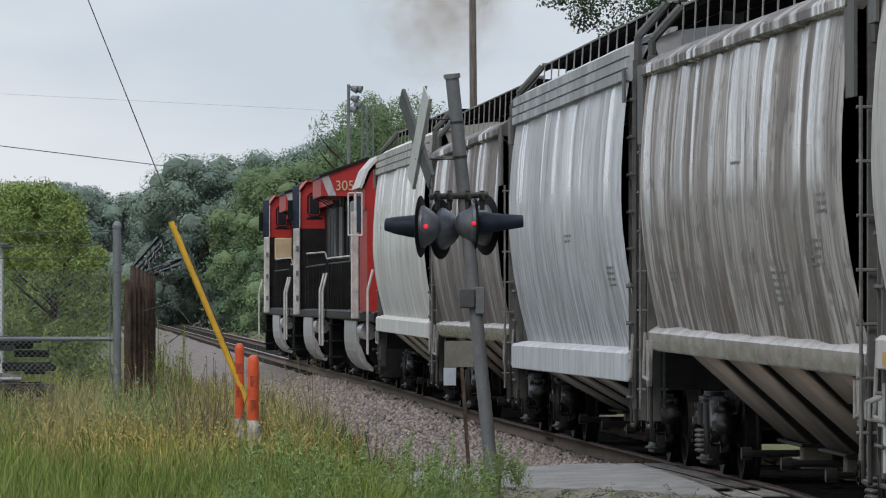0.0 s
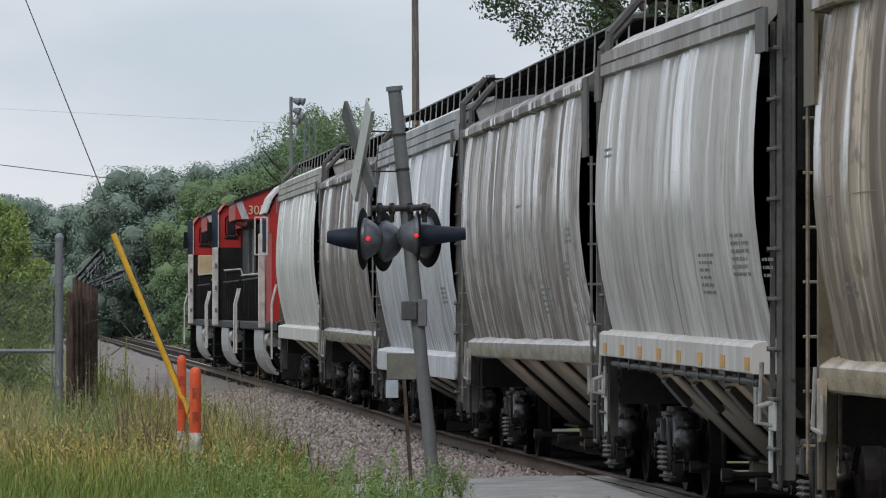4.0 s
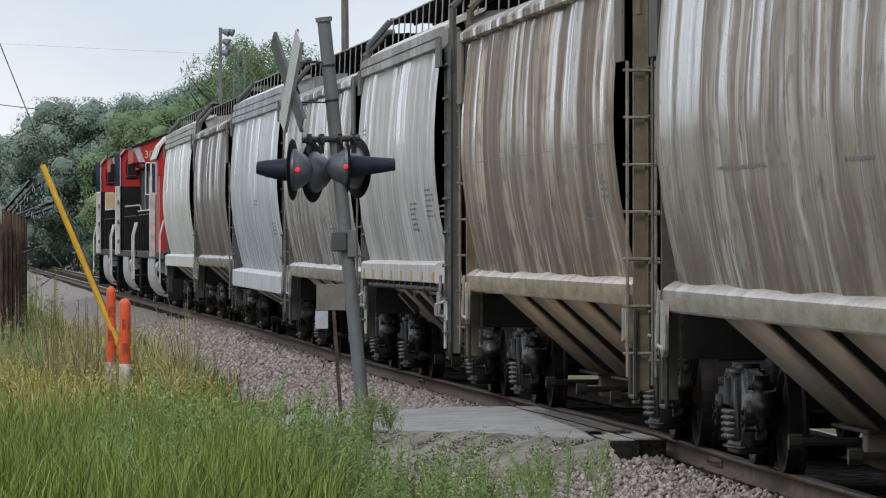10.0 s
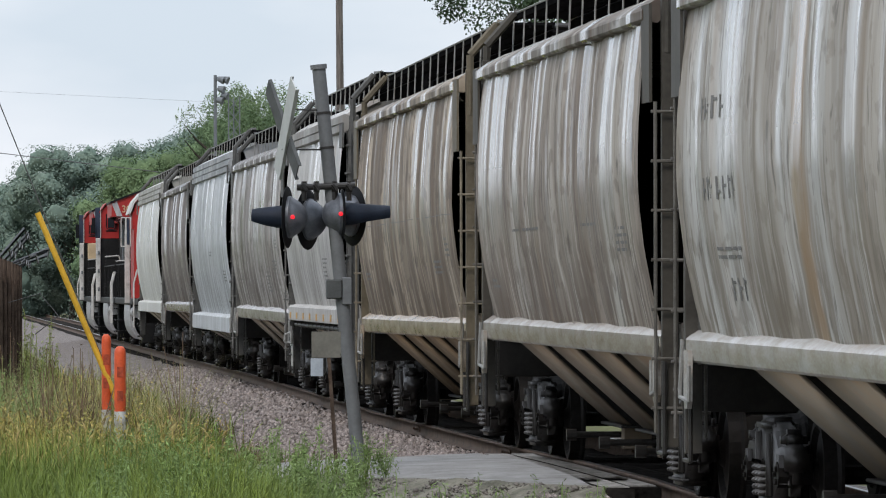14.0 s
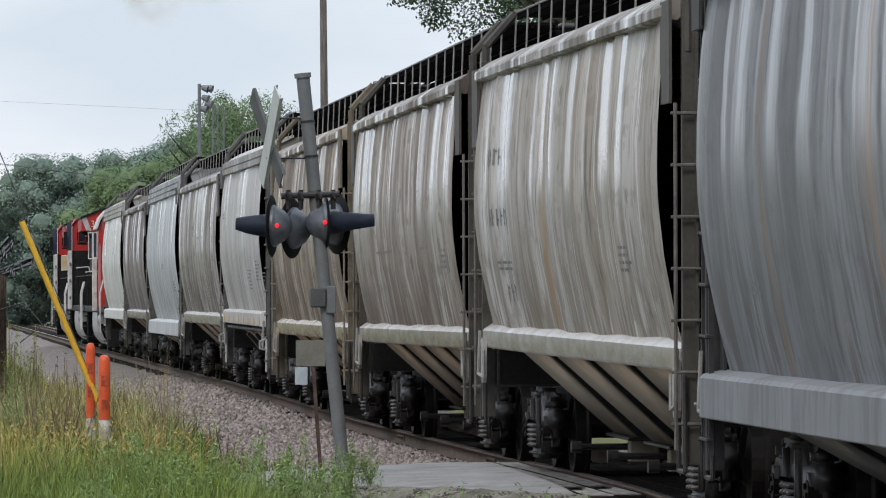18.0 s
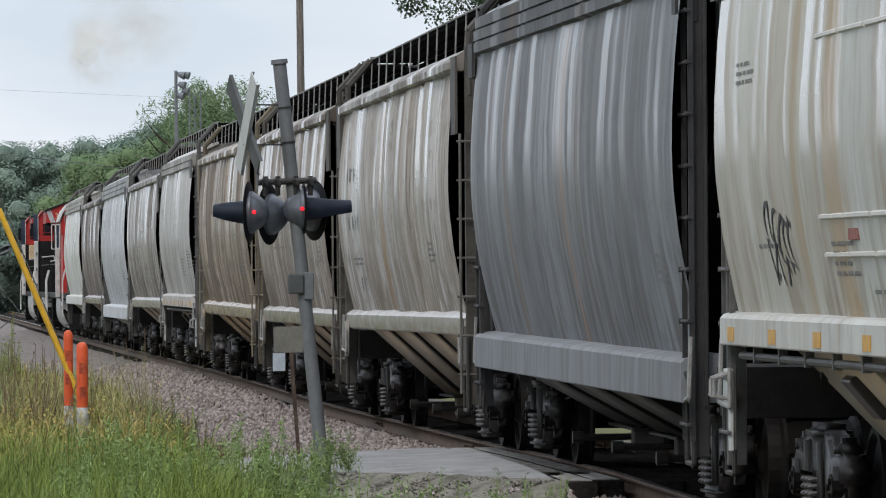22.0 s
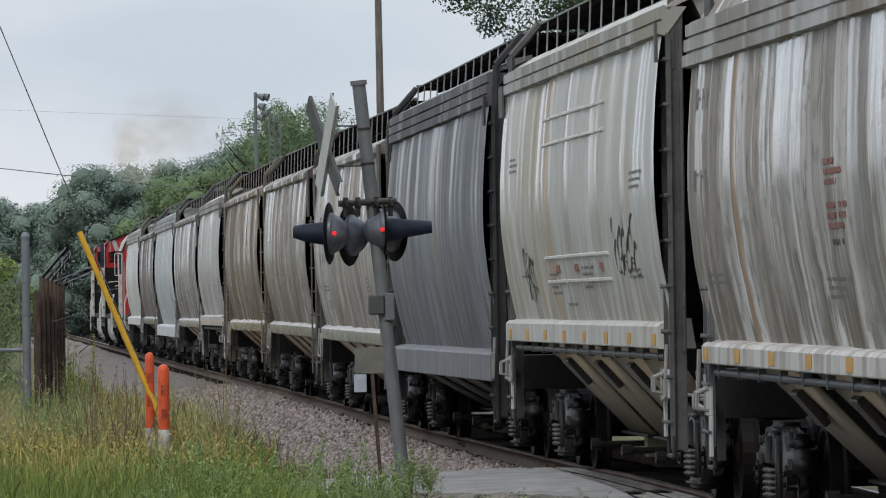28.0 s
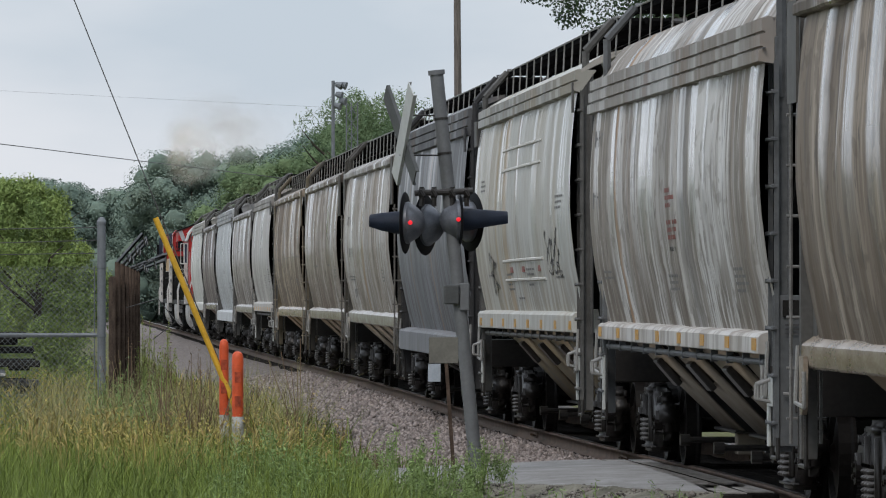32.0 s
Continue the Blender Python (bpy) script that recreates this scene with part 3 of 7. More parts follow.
        bmesh.ops.recalc_face_normals(bm, faces=bm.faces)
        part("plank", bm, TIMBER, deck)
        bm = one_box(x + 0.012, x + 0.243, y0 + 0.3, y1 - 0.2, -0.004, 0.004)
        for vv in bm.verts:
            vv.co.z += height(vv.co.y)
        bmesh.ops.subdivide_edges(bm, edges=[e for e in bm.edges if abs(e.verts[0].co.y - e.verts[1].co.y) > 1], cuts=7)
        for vv in bm.verts:
            vv.co.z = height(vv.co.y) + (0.0 if vv.co.z > height(vv.co.y) else -0.01)
        part("plank_top", bm, TIMBER_TOP, deck, "grey scuffed upper face")
    for x in (-0.62, -0.31, 0.0, 0.31):
        bm = bmesh.new()
        box(bm, x, x + 0.29, -3.6, 8.0, -0.2, -0.02, 0.01)
        for vv in bm.verts:
            vv.co.z += height(vv.co.y)
        part("plank", bm, TIMBER, deck)


build_crossing()


# ---- crossing signal and roadside things ----
def crossing_signal():
    base, top = Vector((-3.14, 2.07, -0.35)), Vector((-3.57, 2.09, 3.96))
    lean = (top - base).to_track_quat("Z", "Y").to_matrix().to_4x4()
    t = thing("crossing_signal", "leaning grey level crossing signal with two red flashing lamp pairs", "crossing signal")
    axis = (top - base).normalized()

    def on(z):
        return base + axis * ((z - base.z) / axis.z)

    bm = rod(bmesh.new(), base, top, 0.066, 16)
    part("mast", bm, MAST_PAINT, t, "grey tubular steel mast", True)
    bm = rod(bmesh.new(), top - axis * 0.01, top + axis * 0.035, 0.082, 16)
    part("mast_cap", bm, MAST_PAINT, t)
    for z in (3.52, 3.18):
        part("clamp", rod(bmesh.new(), on(z) - axis * 0.012, on(z) + axis * 0.012, 0.072, 14), STEEL_DARK, t)
    # crossed boards, seen nearly edge on, faces turned along the road
    centre = Vector((-3.94, 1.95, 3.36))
    face = Matrix.Rotation(radians(-4.5), 4, "Y") @ Matrix.Rotation(radians(-77), 4, "Z")
    # the rear board is a darker colour, standing for shade on its tilted face
    for sgn, off, back in ((-1, 0.03, SIGN_BACK), (1, -0.03, SHADE_GREY)):
        bm = bmesh.new()
        box(bm, -0.59, 0.59, -0.006, 0.006, -0.1, 0.1, 0.003)
        box(bm, -0.59, 0.59, 0.0, 0.03, -0.1, -0.092)
        box(bm, -0.59, 0.59, 0.0, 0.03, 0.092, 0.1)
        m = Matrix.Translation(centre + Vector((-0.005, -0.14, 0) if sgn < 0 else (0.035, 0.06, 0))) @ face @ Matrix.Translation((0, off, 0)) @ Matrix.Rotation(radians((46 if sgn < 0 else 48) * sgn), 4, "Y")
        bmesh.ops.transform(bm, matrix=m, verts=bm.verts)
        part("crossbuck_board", bm, back, t, "bare metal back of a crossed board")
    for z, dx in ((3.55, 0.03), (3.16, 0.0)):
        part("board_bracket", rod(bmesh.new(), on(z), centre + Vector((dx, 0, z - 3.36)), 0.008, 6), STEEL_DARK, t)
    # lamp cluster
    hub = Vector((-3.52, 2.02, 2.79))
    bm = bmesh.new()
    rod(bm, hub + Vector((-0.27, 0.02, 0.0)), hub + Vector((0.30, -0.02, 0.02)), 0.032, 10)
    for dx in (-0.2, -0.08, 0.1, 0.24):
        rod(bm, hub + Vector((dx - 0.03, 0, 0)), hub + Vector((dx + 0.03, 0, 0)), 0.05, 10)
        rod(bm, hub + Vector((dx, 0, 0.06)), hub + Vector((dx, 0, -0.13)), 0.025, 8)
        rod(bm, hub + Vector((dx - 0.02, -0.05, 0.03)), hub + Vector((dx + 0.02, -0.05, -0.03)), 0.02, 6)
    part("cross_arm", bm, STEEL_DARK, t, "dark cast arm with pipe fittings")

    def lamp(p, turn, hood, lit, hood_len=0.40, disc=0.305):
        """A lamp that shines along its own +y: dish behind, black disc, long hood in front."""
        m = Matrix.Translation(p) @ Matrix.Rotation(radians(turn), 4, "Z")
        bm = lathe([(0.02, -0.185), (0.05, -0.18), (0.10, -0.155), (0.15, -0.11), (0.182, -0.06), (0.196, -0.035), (0.206, -0.03), (0.206, 0.0), (0.16, 0.0)], 28, "y")
        bmesh.ops.transform(bm, matrix=m, verts=bm.verts)
        dish = part("lamp_housing", bm, SIGNAL_SILVER, t, "silver dished lamp housing", True)
        bm = lathe([(0.14, 0.0), (disc - 0.01, 0.004), (disc, 0.012), (disc - 0.01, 0.02), (0.16, 0.024)], 32, "y")
        bmesh.ops.transform(bm, matrix=m, verts=bm.verts)
        part("background_disc", bm, DISC_BLACK, t, "round black background disc", True)
        if hood:
            bm = bmesh.new()
            k, rings = 14, []
            for y, r, cut in ((0.02, 0.115, 0.9), (0.1, 0.112, 0.8), (0.25, 0.098, 0.55), (hood_len, 0.082, 0.3)):
                rings.append([bm.verts.new((r * math.cos(a), y, r * math.sin(a))) for a in [math.pi * (-cut * 0.5) + math.pi * (1 + cut) * i / k for i in range(k + 1)]])
            for a, b in zip(rings[:-1], rings[1:]):
                for i in range(k):
                    bm.faces.new((a[i], a[i + 1], b[i + 1], b[i]))
            bmesh.ops.solidify(bm, geom=bm.faces[:], thickness=0.008)
            bmesh.ops.recalc_face_normals(bm, faces=bm.faces)
            bmesh.ops.transform(bm, matrix=m, verts=bm.verts)
            part("hood", bm, NAVY, t, "long dark navy lamp hood", True)
        if lit:
            bm = lathe([(0.022, 0.0), (0.02, 0.012), (0.012, 0.02)], 14, "x")
            p2 = Vector(p) + lit
            bmesh.ops.transform(bm, matrix=Matrix.Translation(p2) @ Matrix.Rotation(radians(-90), 4, "Z"), verts=bm.verts)
            part("peep_light", bm, RED_LENS, t, "glowing red side lens", True)
        return dish

    lamp((-3.865, 2.12, 2.50), 76, True, Vector((0.025, -0.225, 0.0)), 0.36)
    lamp((-3.655, 2.36, 2.48), 64, False, None, disc=0.3)
    lamp((-3.355, 2.1, 2.53), -87, True, Vector((-0.015, -0.222, 0.0)), 0.48, 0.255)
    lamp((-3.22, 2.5, 2.52), -68, False, None, disc=0.3)
    bm = lathe([(0.026, 0.0), (0.024, 0.012), (0.014, 0.02)], 14, "x")
    bmesh.ops.transform(bm, matrix=Matrix.Translation((-3.275, 2.26, 2.45)) @ Matrix.Rotation(radians(-90), 4, "Z"), verts=bm.verts)
    part("peep_light", bm, RED_LENS, t, "glowing red side lens", True)
    # junction box on the mast
    c = on(1.80)
    bm = one_box(c.x - 0.15, c.x - 0.0, c.y - 0.12, c.y + 0.06, c.z - 0.1, c.z + 0.09, bevel=0.012)
    part("junction_box", bm, SHADE_GREY, t, "grey metal junction box")
    bm = one_box(c.x + 0.0, c.x + 0.1, c.y - 0.09, c.y + 0.05, c.z - 0.16, c.z + 0.11, bevel=0.01)
    part("box_clamp", bm, MAST_PAINT, t)


crossing_signal()


def notice_post():
    t = thing("notice_post", "rusty leaning channel post with two small plates", "sign post")
    bm = bmesh.new()
    a, b = Vector((-3.48, 0.59, -0.4)), Vector((-3.60, 0.6, 1.36))
    d = b - a
    m = Matrix.Translation(a) @ d.to_track_quat("Z", "Y").to_matrix().to_4x4()
    box(bm, -0.03, 0.03, -0.004, 0.004, 0, d.length)
    box(bm, -0.03, -0.024, 0, 0.03, 0, d.length)
    box(bm, 0.024, 0.03, 0, 0.03, 0, d.length)
    bmesh.ops.transform(bm, matrix=m, verts=bm.verts)
    part("post", bm, RUSTY, t, "rusted steel channel post")
    part("sign_plate", one_box(-3.74, -3.46, 0.56, 0.566, 1.14, 1.39, bevel=0.002), PLATE_BEIGE, t, "blank beige back of a small sign plate")
    part("sign_plate", one_box(-3.75, -3.63, 0.54, 0.546, 0.965, 1.135, bevel=0.002), PALE_BLUE, t, "small pale blue-white plate")


notice_post()


def marker_posts():
    for x, y, top, ln in ((-5.65, 2.25, 1.36, 0.0), (-5.545, 1.3, 1.25, 0.02)):
        t = thing("marker_post", "orange plastic marker post with a worn white base in the grass", "marker post", "orange marker posts")
        r = 0.046 if y > 2 else 0.056
        bm = lathe([(r, 0.62), (r, top - 0.07), (r * 0.9, top - 0.03), (r * 0.55, top - 0.006), (0.01, top)], 18)
        bmesh.ops.transform(bm, matrix=Matrix.Translation((x, y, 0)), verts=bm.verts)
        part("tube", bm, ORANGE, t, "orange plastic tube with a domed cap", True)
        bm = lathe([(r * 1.02, -0.4), (r * 1.02, 0.62)], 18)
        bmesh.ops.transform(bm, matrix=Matrix.Translation((x, y, 0)), verts=bm.verts)
        part("base", bm, WHITE_WORN, t, "scuffed white lower tube", True)
        for z in (top - 0.25, top - 0.48):
            part("label_band", one_box(x - 0.03, x + 0.03, y - r - 0.003, y - r * 0.7, z - 0.05, z + 0.05), ORANGE_DARK, t, "faded warning label")


marker_posts()


def guy_anchor():
    t = thing("guy_wire", "steel guy wire with a yellow plastic guard running into the grass", "guy wire")
    a, b = Vector((-5.48, 2.22, 0.55)), Vector((-6.32, 2.26, 2.55))
    far = Vector((-9.72, 2.46, 11.2))
    part("guard", rod(bmesh.new(), a, b, 0.029, 10), YELLOW, t, "bright yellow plastic guard", True)
    part("wire", rod(bmesh.new(), a - (b - a) * 0.5, b + (far - b), 0.0055, 6), WIRE, t)


guy_anchor()

# ---- plants, fence, background ----
def leaves(centres, size, rng, flat=0.6, face=None):
    """Small leaf pieces at the given places, turned at random or roughly towards the light."""
    n = len(centres)
    a = rng.normal(size=(n, 3))
    if face is not None:
        up = face + np.array((0, 0, 0.55)) + rng.normal(0, 0.3, (n, 3))
        up /= np.linalg.norm(up, axis=1)[:, None]
        a = np.cross(up, a)
    a /= np.linalg.norm(a, axis=1)[:, None]
    b = np.cross(a, rng.normal(size=(n, 3)) if face is None else up)
    b /= np.linalg.norm(b, axis=1)[:, None] + 1e-9
    s = (size * rng.uniform(0.55, 1.35, n))[:, None]
    q = np.stack((centres - a * s, centres + b * s * flat, centres + a * s, centres - b * s * flat), 1).reshape(-1, 3)
    return q, np.arange(4 * n).reshape(-1, 4)


def crown_points(n, h0, h1, w, rng, lumps=14, ragged=0.35, lump=1.0, hug=False):
    """Points gathered in uneven lumps round a crown."""
    c, r = [], []
    for _ in range(lumps):
        u = rng.uniform(0.05, 1.0)
        rad = w * 0.5 * math.sin(math.pi * min(0.97, 0.18 + 0.72 * u)) * rng.uniform(0.3, 0.95)
        t = rng.uniform(0, 6.283)
        c.append((rad * math.cos(t), rad * math.sin(t), h0 + (h1 - h0) * u * 0.93))
        r.append(w * lump * rng.uniform(0.13, 0.27))
    c, r = np.array(c), np.array(r)
    k = rng.integers(0, lumps, n)
    d = rng.normal(size=(n, 3))
    d /= np.linalg.norm(d, axis=1)[:, None]
    f = rng.uniform(0.62, 1.2, n) if hug else rng.uniform(0.45, 1.0 + ragged, n) ** 0.6
    p = c[k] + d * (r[k] * f)[:, None] * np.array((1, 1, 0.85))
    p[:, 2] = np.minimum(p[:, 2], h1 + rng.uniform(-0.2, 0.1, n))
    return p, d, c, r


def unit_ball():
    bm = bmesh.new()
    bmesh.ops.create_icosphere(bm, subdivisions=2, radius=1.0)
    v = np.array([q.co[:] for q in bm.verts])
    f = np.array([[q.index for q in p.verts] for p in bm.faces])
    bm.free()
    return v, f


BALL = unit_ball()


def lump_core(c, r, rng, top, mat, parent):
    """Uneven leafy masses that fill a crown."""
    v0, f0 = BALL
    vs, fs = [], []
    for i, (q, rad) in enumerate(zip(c, r)):
        a = rng.uniform(0, 6.28, 6)
        k = 1 + 0.22 * np.sin(v0[:, 0] * 5 + a[0]) * np.sin(v0[:, 2] * 4 + a[1]) + 0.10 * np.sin(v0[:, 1] * 9 + a[2]) * np.sin(v0[:, 2] * 10 + a[3]) + 0.06 * np.sin(v0[:, 0] * 17 + a[4]) * np.sin(v0[:, 2] * 19 + a[5])
        p = q + v0 * (k * rad * 0.6)[:, None] * np.array((1, 1, 0.85))
        p[:, 2] = np.minimum(p[:, 2], top)
        vs.append(p)
        fs.append(f0 + len(v0) * i)
    ob = mesh_from("inner_foliage", np.concatenate(vs), np.concatenate(fs), mat, parent)
    ob.data.polygons.foreach_set("use_smooth", [True] * len(ob.data.polygons))


def tree(x, y, h, w, mat, label, n, leaf, seed, h0=None, lumps=14, group="", lump=1.0, core=False, feather=False):
    rng = np.random.default_rng(seed)
    t = thing("tree", label, "tree", group)
    t.location = (x, y, -0.5)
    h0 = 0.25 * h if h0 is None else h0
    r = 0.018 * h + 0.05
    bm = rod(bmesh.new(), (0, 0, -0.4), (0.1, 0.05, h * 0.45), r, 8, r * 0.65)
    rod(bm, (0.1, 0.05, h * 0.44), (0.15, -0.1, h * 0.8), r * 0.65, 7, r * 0.2)
    part("trunk", bm, BARK, t)
    bm = bmesh.new()
    for i in range(9):
        a, z = rng.uniform(0, 6.283), max(h0, rng.uniform(0.3, 0.7) * h)
        p = Vector((0.1, 0, z))
        q = p + Vector((math.cos(a) * w * 0.2, math.sin(a) * w * 0.2, h * 0.12))
        rod(bm, p, q, r * 0.35, 6, r * 0.2)
        rod(bm, q, q + Vector((math.cos(a + 0.5) * w * 0.1, math.sin(a + 0.5) * w * 0.1, h * 0.06)), r * 0.2, 5, r * 0.06)
    part("limb", bm, BARK, t)
    p, d, c, r = crown_points(n, h0, h + 0.5, w, rng, lumps, lump=lump, hug=core)
    if core:
        lump_core(c, r, rng, h + 0.4, mat, t)
    if feather:
        p[:, 2] = np.maximum(p[:, 2] - np.abs(rng.normal(0, 0.12, len(p))), 0.1)
    v, f = leaves(p, leaf, rng, 0.3 if feather else 0.6, None if feather else d)
    mesh_from("crown", v, f, mat, t)
    return t


FAR = "dark green broadleaf tree in the far woods, leaf colour paled for haze"
for i, (x, y, h, w) in enumerate(((-6.1, 369.5, 9.2, 11), (-1.4, 369.5, 8.8, 10), (0.9, 365, 10.2, 11), (2.4, 360, 11.2, 12), (6.1, 379, 11.1, 12), (7.4, 359.5, 11.6, 12), (9.2, 354, 11.8, 12), (10.6, 339, 12.2, 12),
                                   (9.0, 269.6, 11.6, 8), (6.9, 239.6, 11.3, 8), (8.2, 234.5, 11.6, 8.5), (10.2, 239.5, 10.8, 8), (-14, 369, 10, 12), (-8.5, 371, 9.5, 12), (4.2, 239.7, 8.4, 8), (3.6, 269.8, 8.6, 8), (16, 300, 12, 12), (-20, 380, 10, 13), (24, 320, 13, 14), (0.5, 410, 9.5, 14), (5, 420, 11, 14), (13, 400, 12, 15))):
    if y < 245 and x > 5:
        tree(x, y, h, w, LEAF_MID, "airy light green tree showing sky between its twigs", 30000, 0.085, 100 + i, h0=2.0, lumps=80, group="far woods", lump=0.42, feather=True)
        continue
    tree(x, y, h, w, LEAF_MID if y < 290 else LEAF_FAR_HAZED, FAR, 46000 if y < 381 and -10 < x < 12 else 8000, (0.06 if y < 290 else 0.085) if y < 381 and -10 < x < 12 else 0.17, 100 + i, h0=0.3, lumps=80, group="far woods", lump=0.5, core=True)
for i, (x, y, h, w) in enumerate(((-9.1, 90, 4.8, 5.6), (-8.5, 76, 4.5, 4.4), (-7.6, 70.5, 4.35, 3.3), (-8.2, 82, 4.5, 3.4), (-10.5, 100, 5.3, 6.5))):
    tree(x, y, h, w, LEAF_WILLOW, "bright green bushy tree behind the wire fence", 52000, 0.045, 200 + i, h0=0.1, lumps=90, lump=0.45, feather=True, group="bright trees behind the fence")
tree(12.3, 126, 19.0, 15, LEAF_DARK, "tall dark-leaved tree with drooping branches beyond the train", 80000, 0.055, 300, h0=9.6, lumps=260, lump=0.23)
tree(20, 150, 18, 14, LEAF_DARK, "tall dark-leaved tree with drooping branches beyond the train", 7000, 0.16, 301, h0=6, lumps=30)


def blades(name, x0, x1, y0, y1, n, h0, h1, width, mat, label, seed, keep=None, head=0.0):
    """Bent tapering grass blades, and seed heads where asked."""
    rng = np.random.default_rng(seed)
    x, y = rng.uniform(x0, x1, n), rng.uniform(y0, y1, n)
    patch = np.array([noise.noise((a * 0.55, b * 0.4, seed)) for a, b in zip(x, y)])
    ok = patch > rng.uniform(-0.75, 0.45, n)
    if keep:
        ok &= np.array([keep(a, b) for a, b in zip(x, y)])
    x, y, patch = x[ok], y[ok], patch[ok]
    n = len(x)
    z = np.array([ground_height(a, b) for a, b in zip(x, y)])
    h = rng.uniform(h0, h1, n) * (1 + 0.35 * patch)
    a = rng.uniform(0, 6.283, n)
    bend = h * rng.uniform(0.05, 0.85, n) ** 1.3
    w = width * rng.uniform(0.6, 1.3, n)
    side = np.stack((np.cos(a + 1.57), np.sin(a + 1.57), np.zeros(n)), 1)
    go = np.stack((np.cos(a), np.sin(a), np.zeros(n)), 1)
    root = np.stack((x, y, z), 1)
    up = np.array((0, 0, 1.0))
    lev = []
    for u, ww in ((0, 1.0), (0.45, 0.9), (0.8, 0.55)):
        c = root + up * (h * u)[:, None] + go * (bend * u * u)[:, None]
        lev += [c - side * (w * ww)[:, None], c + side * (w * ww)[:, None]]
    tip = root + up * (h * (1 - 0.12 * bend / h))[:, None] + go * bend[:, None]
    v = np.stack((*lev, tip), 1).reshape(-1, 3)
    tri = np.array(((0, 1, 3), (0, 3, 2), (2, 3, 5), (2, 5, 4), (4, 5, 6)))
    f = (tri[None] + 7 * np.arange(n)[:, None, None]).reshape(-1, 3)
    ob = mesh_from(name, v, f, mat)
    tagged(ob, label, "grass", kind="stuff")
    if head:
        pick = rng.uniform(size=n) < head
        t, g, m = tip[pick], go[pick], int(pick.sum())
        k = 7
        pts = (t[:, None] + g[:, None] * rng.uniform(-0.02, 0.05, (m, k, 1)) + up * rng.uniform(-0.16, 0.02, (m, k, 1)) + rng.normal(0, 0.012, (m, k, 3))).reshape(-1, 3)
        v, f = leaves(pts, 0.016, rng, 0.4)
        ob = mesh_from("seed_heads", v, f, STRAW)
        tagged(ob, "feathery yellow grass seed heads", "grass", kind="stuff")


def foxtails(x0, x1, y0, y1, n, mat, label, seed, keep=None):
    """Drooping bristly seed heads on thin bent stems."""
    rng = np.random.default_rng(seed)
    x, y = rng.uniform(x0, x1, n), rng.uniform(y0, y1, n)
    ok = np.array([noise.noise((a * 0.7, b * 0.5, seed)) > -0.25 and (keep is None or keep(a, b)) for a, b in zip(x, y)])
    x, y = x[ok], y[ok]
    n = len(x)
    z = np.array([ground_height(a, b) for a, b in zip(x, y)])
    h, a = rng.uniform(0.6, 1.05, n), rng.uniform(0, 6.283, n)
    go = np.stack((np.cos(a), np.sin(a), np.zeros(n)), 1)
    side = np.stack((-np.sin(a), np.cos(a), np.zeros(n)), 1)
    up = np.array((0, 0, 1.0))
    root = np.stack((x, y, z), 1)
    neck = root + up * h[:, None] + go * (0.06 * rng.uniform(0, 1, n)[:, None])
    verts = [root - side * 0.002, root + side * 0.002, neck + side * 0.002, neck - side * 0.002]
    size = rng.uniform(0.7, 1.3, n)[:, None]
    rings = []
    for u, wide in ((0.0, 0.003), (0.25, 0.007), (0.6, 0.0075), (1.0, 0.002)):
        c = neck + (go * (0.015 * u + 0.04 * u * u) + up * (0.10 * u - 0.03 * u * u)) * size
        rings.append([c + side * wide, c + up * wide, c - side * wide, c - up * wide])
    v = np.stack(verts + [p for r in rings for p in r], 1).reshape(-1, 3)
    quads = [(0, 1, 2, 3)] + [(4 + 4 * j + i, 4 + 4 * j + (i + 1) % 4, 8 + 4 * j + (i + 1) % 4, 8 + 4 * j + i) for j in range(3) for i in range(4)]
    f = (np.array(quads)[None] + 20 * np.arange(n)[:, None, None]).reshape(-1, 4)
    tagged(mesh_from("foxtail_grass", v, f, mat), label, "grass", kind="stuff")


def off_road(x, y):
    near = np.interp(x, (-16, -9, -6, -4.4, -3.5, -2.6, -1.45), (7.5, 4.6, 3.6, 2.6, 0.9, -1.3, -3.9))
    far = np.interp(x, (-16, -9, -6, -4.4, -3.5, -1.45), (13.5, 9.0, 7.6, 6.9, 7.2, 8.6))
    return (y < near + 0.1 or y > far) if x > -5.2 else True


blades("grass", -11.5, -4.7, -18, 2.5, 62000, 0.3, 0.8, 0.0045, GRASS, "tall uneven green grass on the verge", 1, off_road)
blades("grass", -14, -4.3, 2, 26, 44000, 0.4, 0.95, 0.006, GRASS, "tall uneven green grass on the verge", 2, off_road)
blades("grass", -13, -3.4, 26, 70, 18000, 0.35, 0.75, 0.012, GRASS, "tall uneven green grass on the verge", 3)
blades("grass", -7.2, -4.8, -4, 2.2, 9000, 0.5, 1.0, 0.0045, GRASS, "tall uneven green grass on the verge", 7, off_road)
blades("seeding_grass", -7.2, -4.8, -4, 2.2, 2200, 0.6, 1.05, 0.0028, STRAW, "tall yellow seeding grass above the green", 8, off_road, head=0.3)
blades("seeding_grass", -12, -5.0, -7, 14, 7500, 0.6, 1.1, 0.0032, STRAW, "tall yellow seeding grass above the green", 4, off_road, head=0.3)
blades("seeding_grass", -10, -4.2, 14, 50, 5000, 0.5, 0.95, 0.007, STRAW, "tall yellow seeding grass above the green", 5, None, head=0.4)
foxtails(-7.6, -4.9, -8, 6, 600, FOXTAIL, "drooping yellow foxtail seed heads above the grass", 21, off_road)
foxtails(-11, -5.2, -6, 16, 500, FOXTAIL, "drooping yellow foxtail seed heads above the grass", 22, off_road)
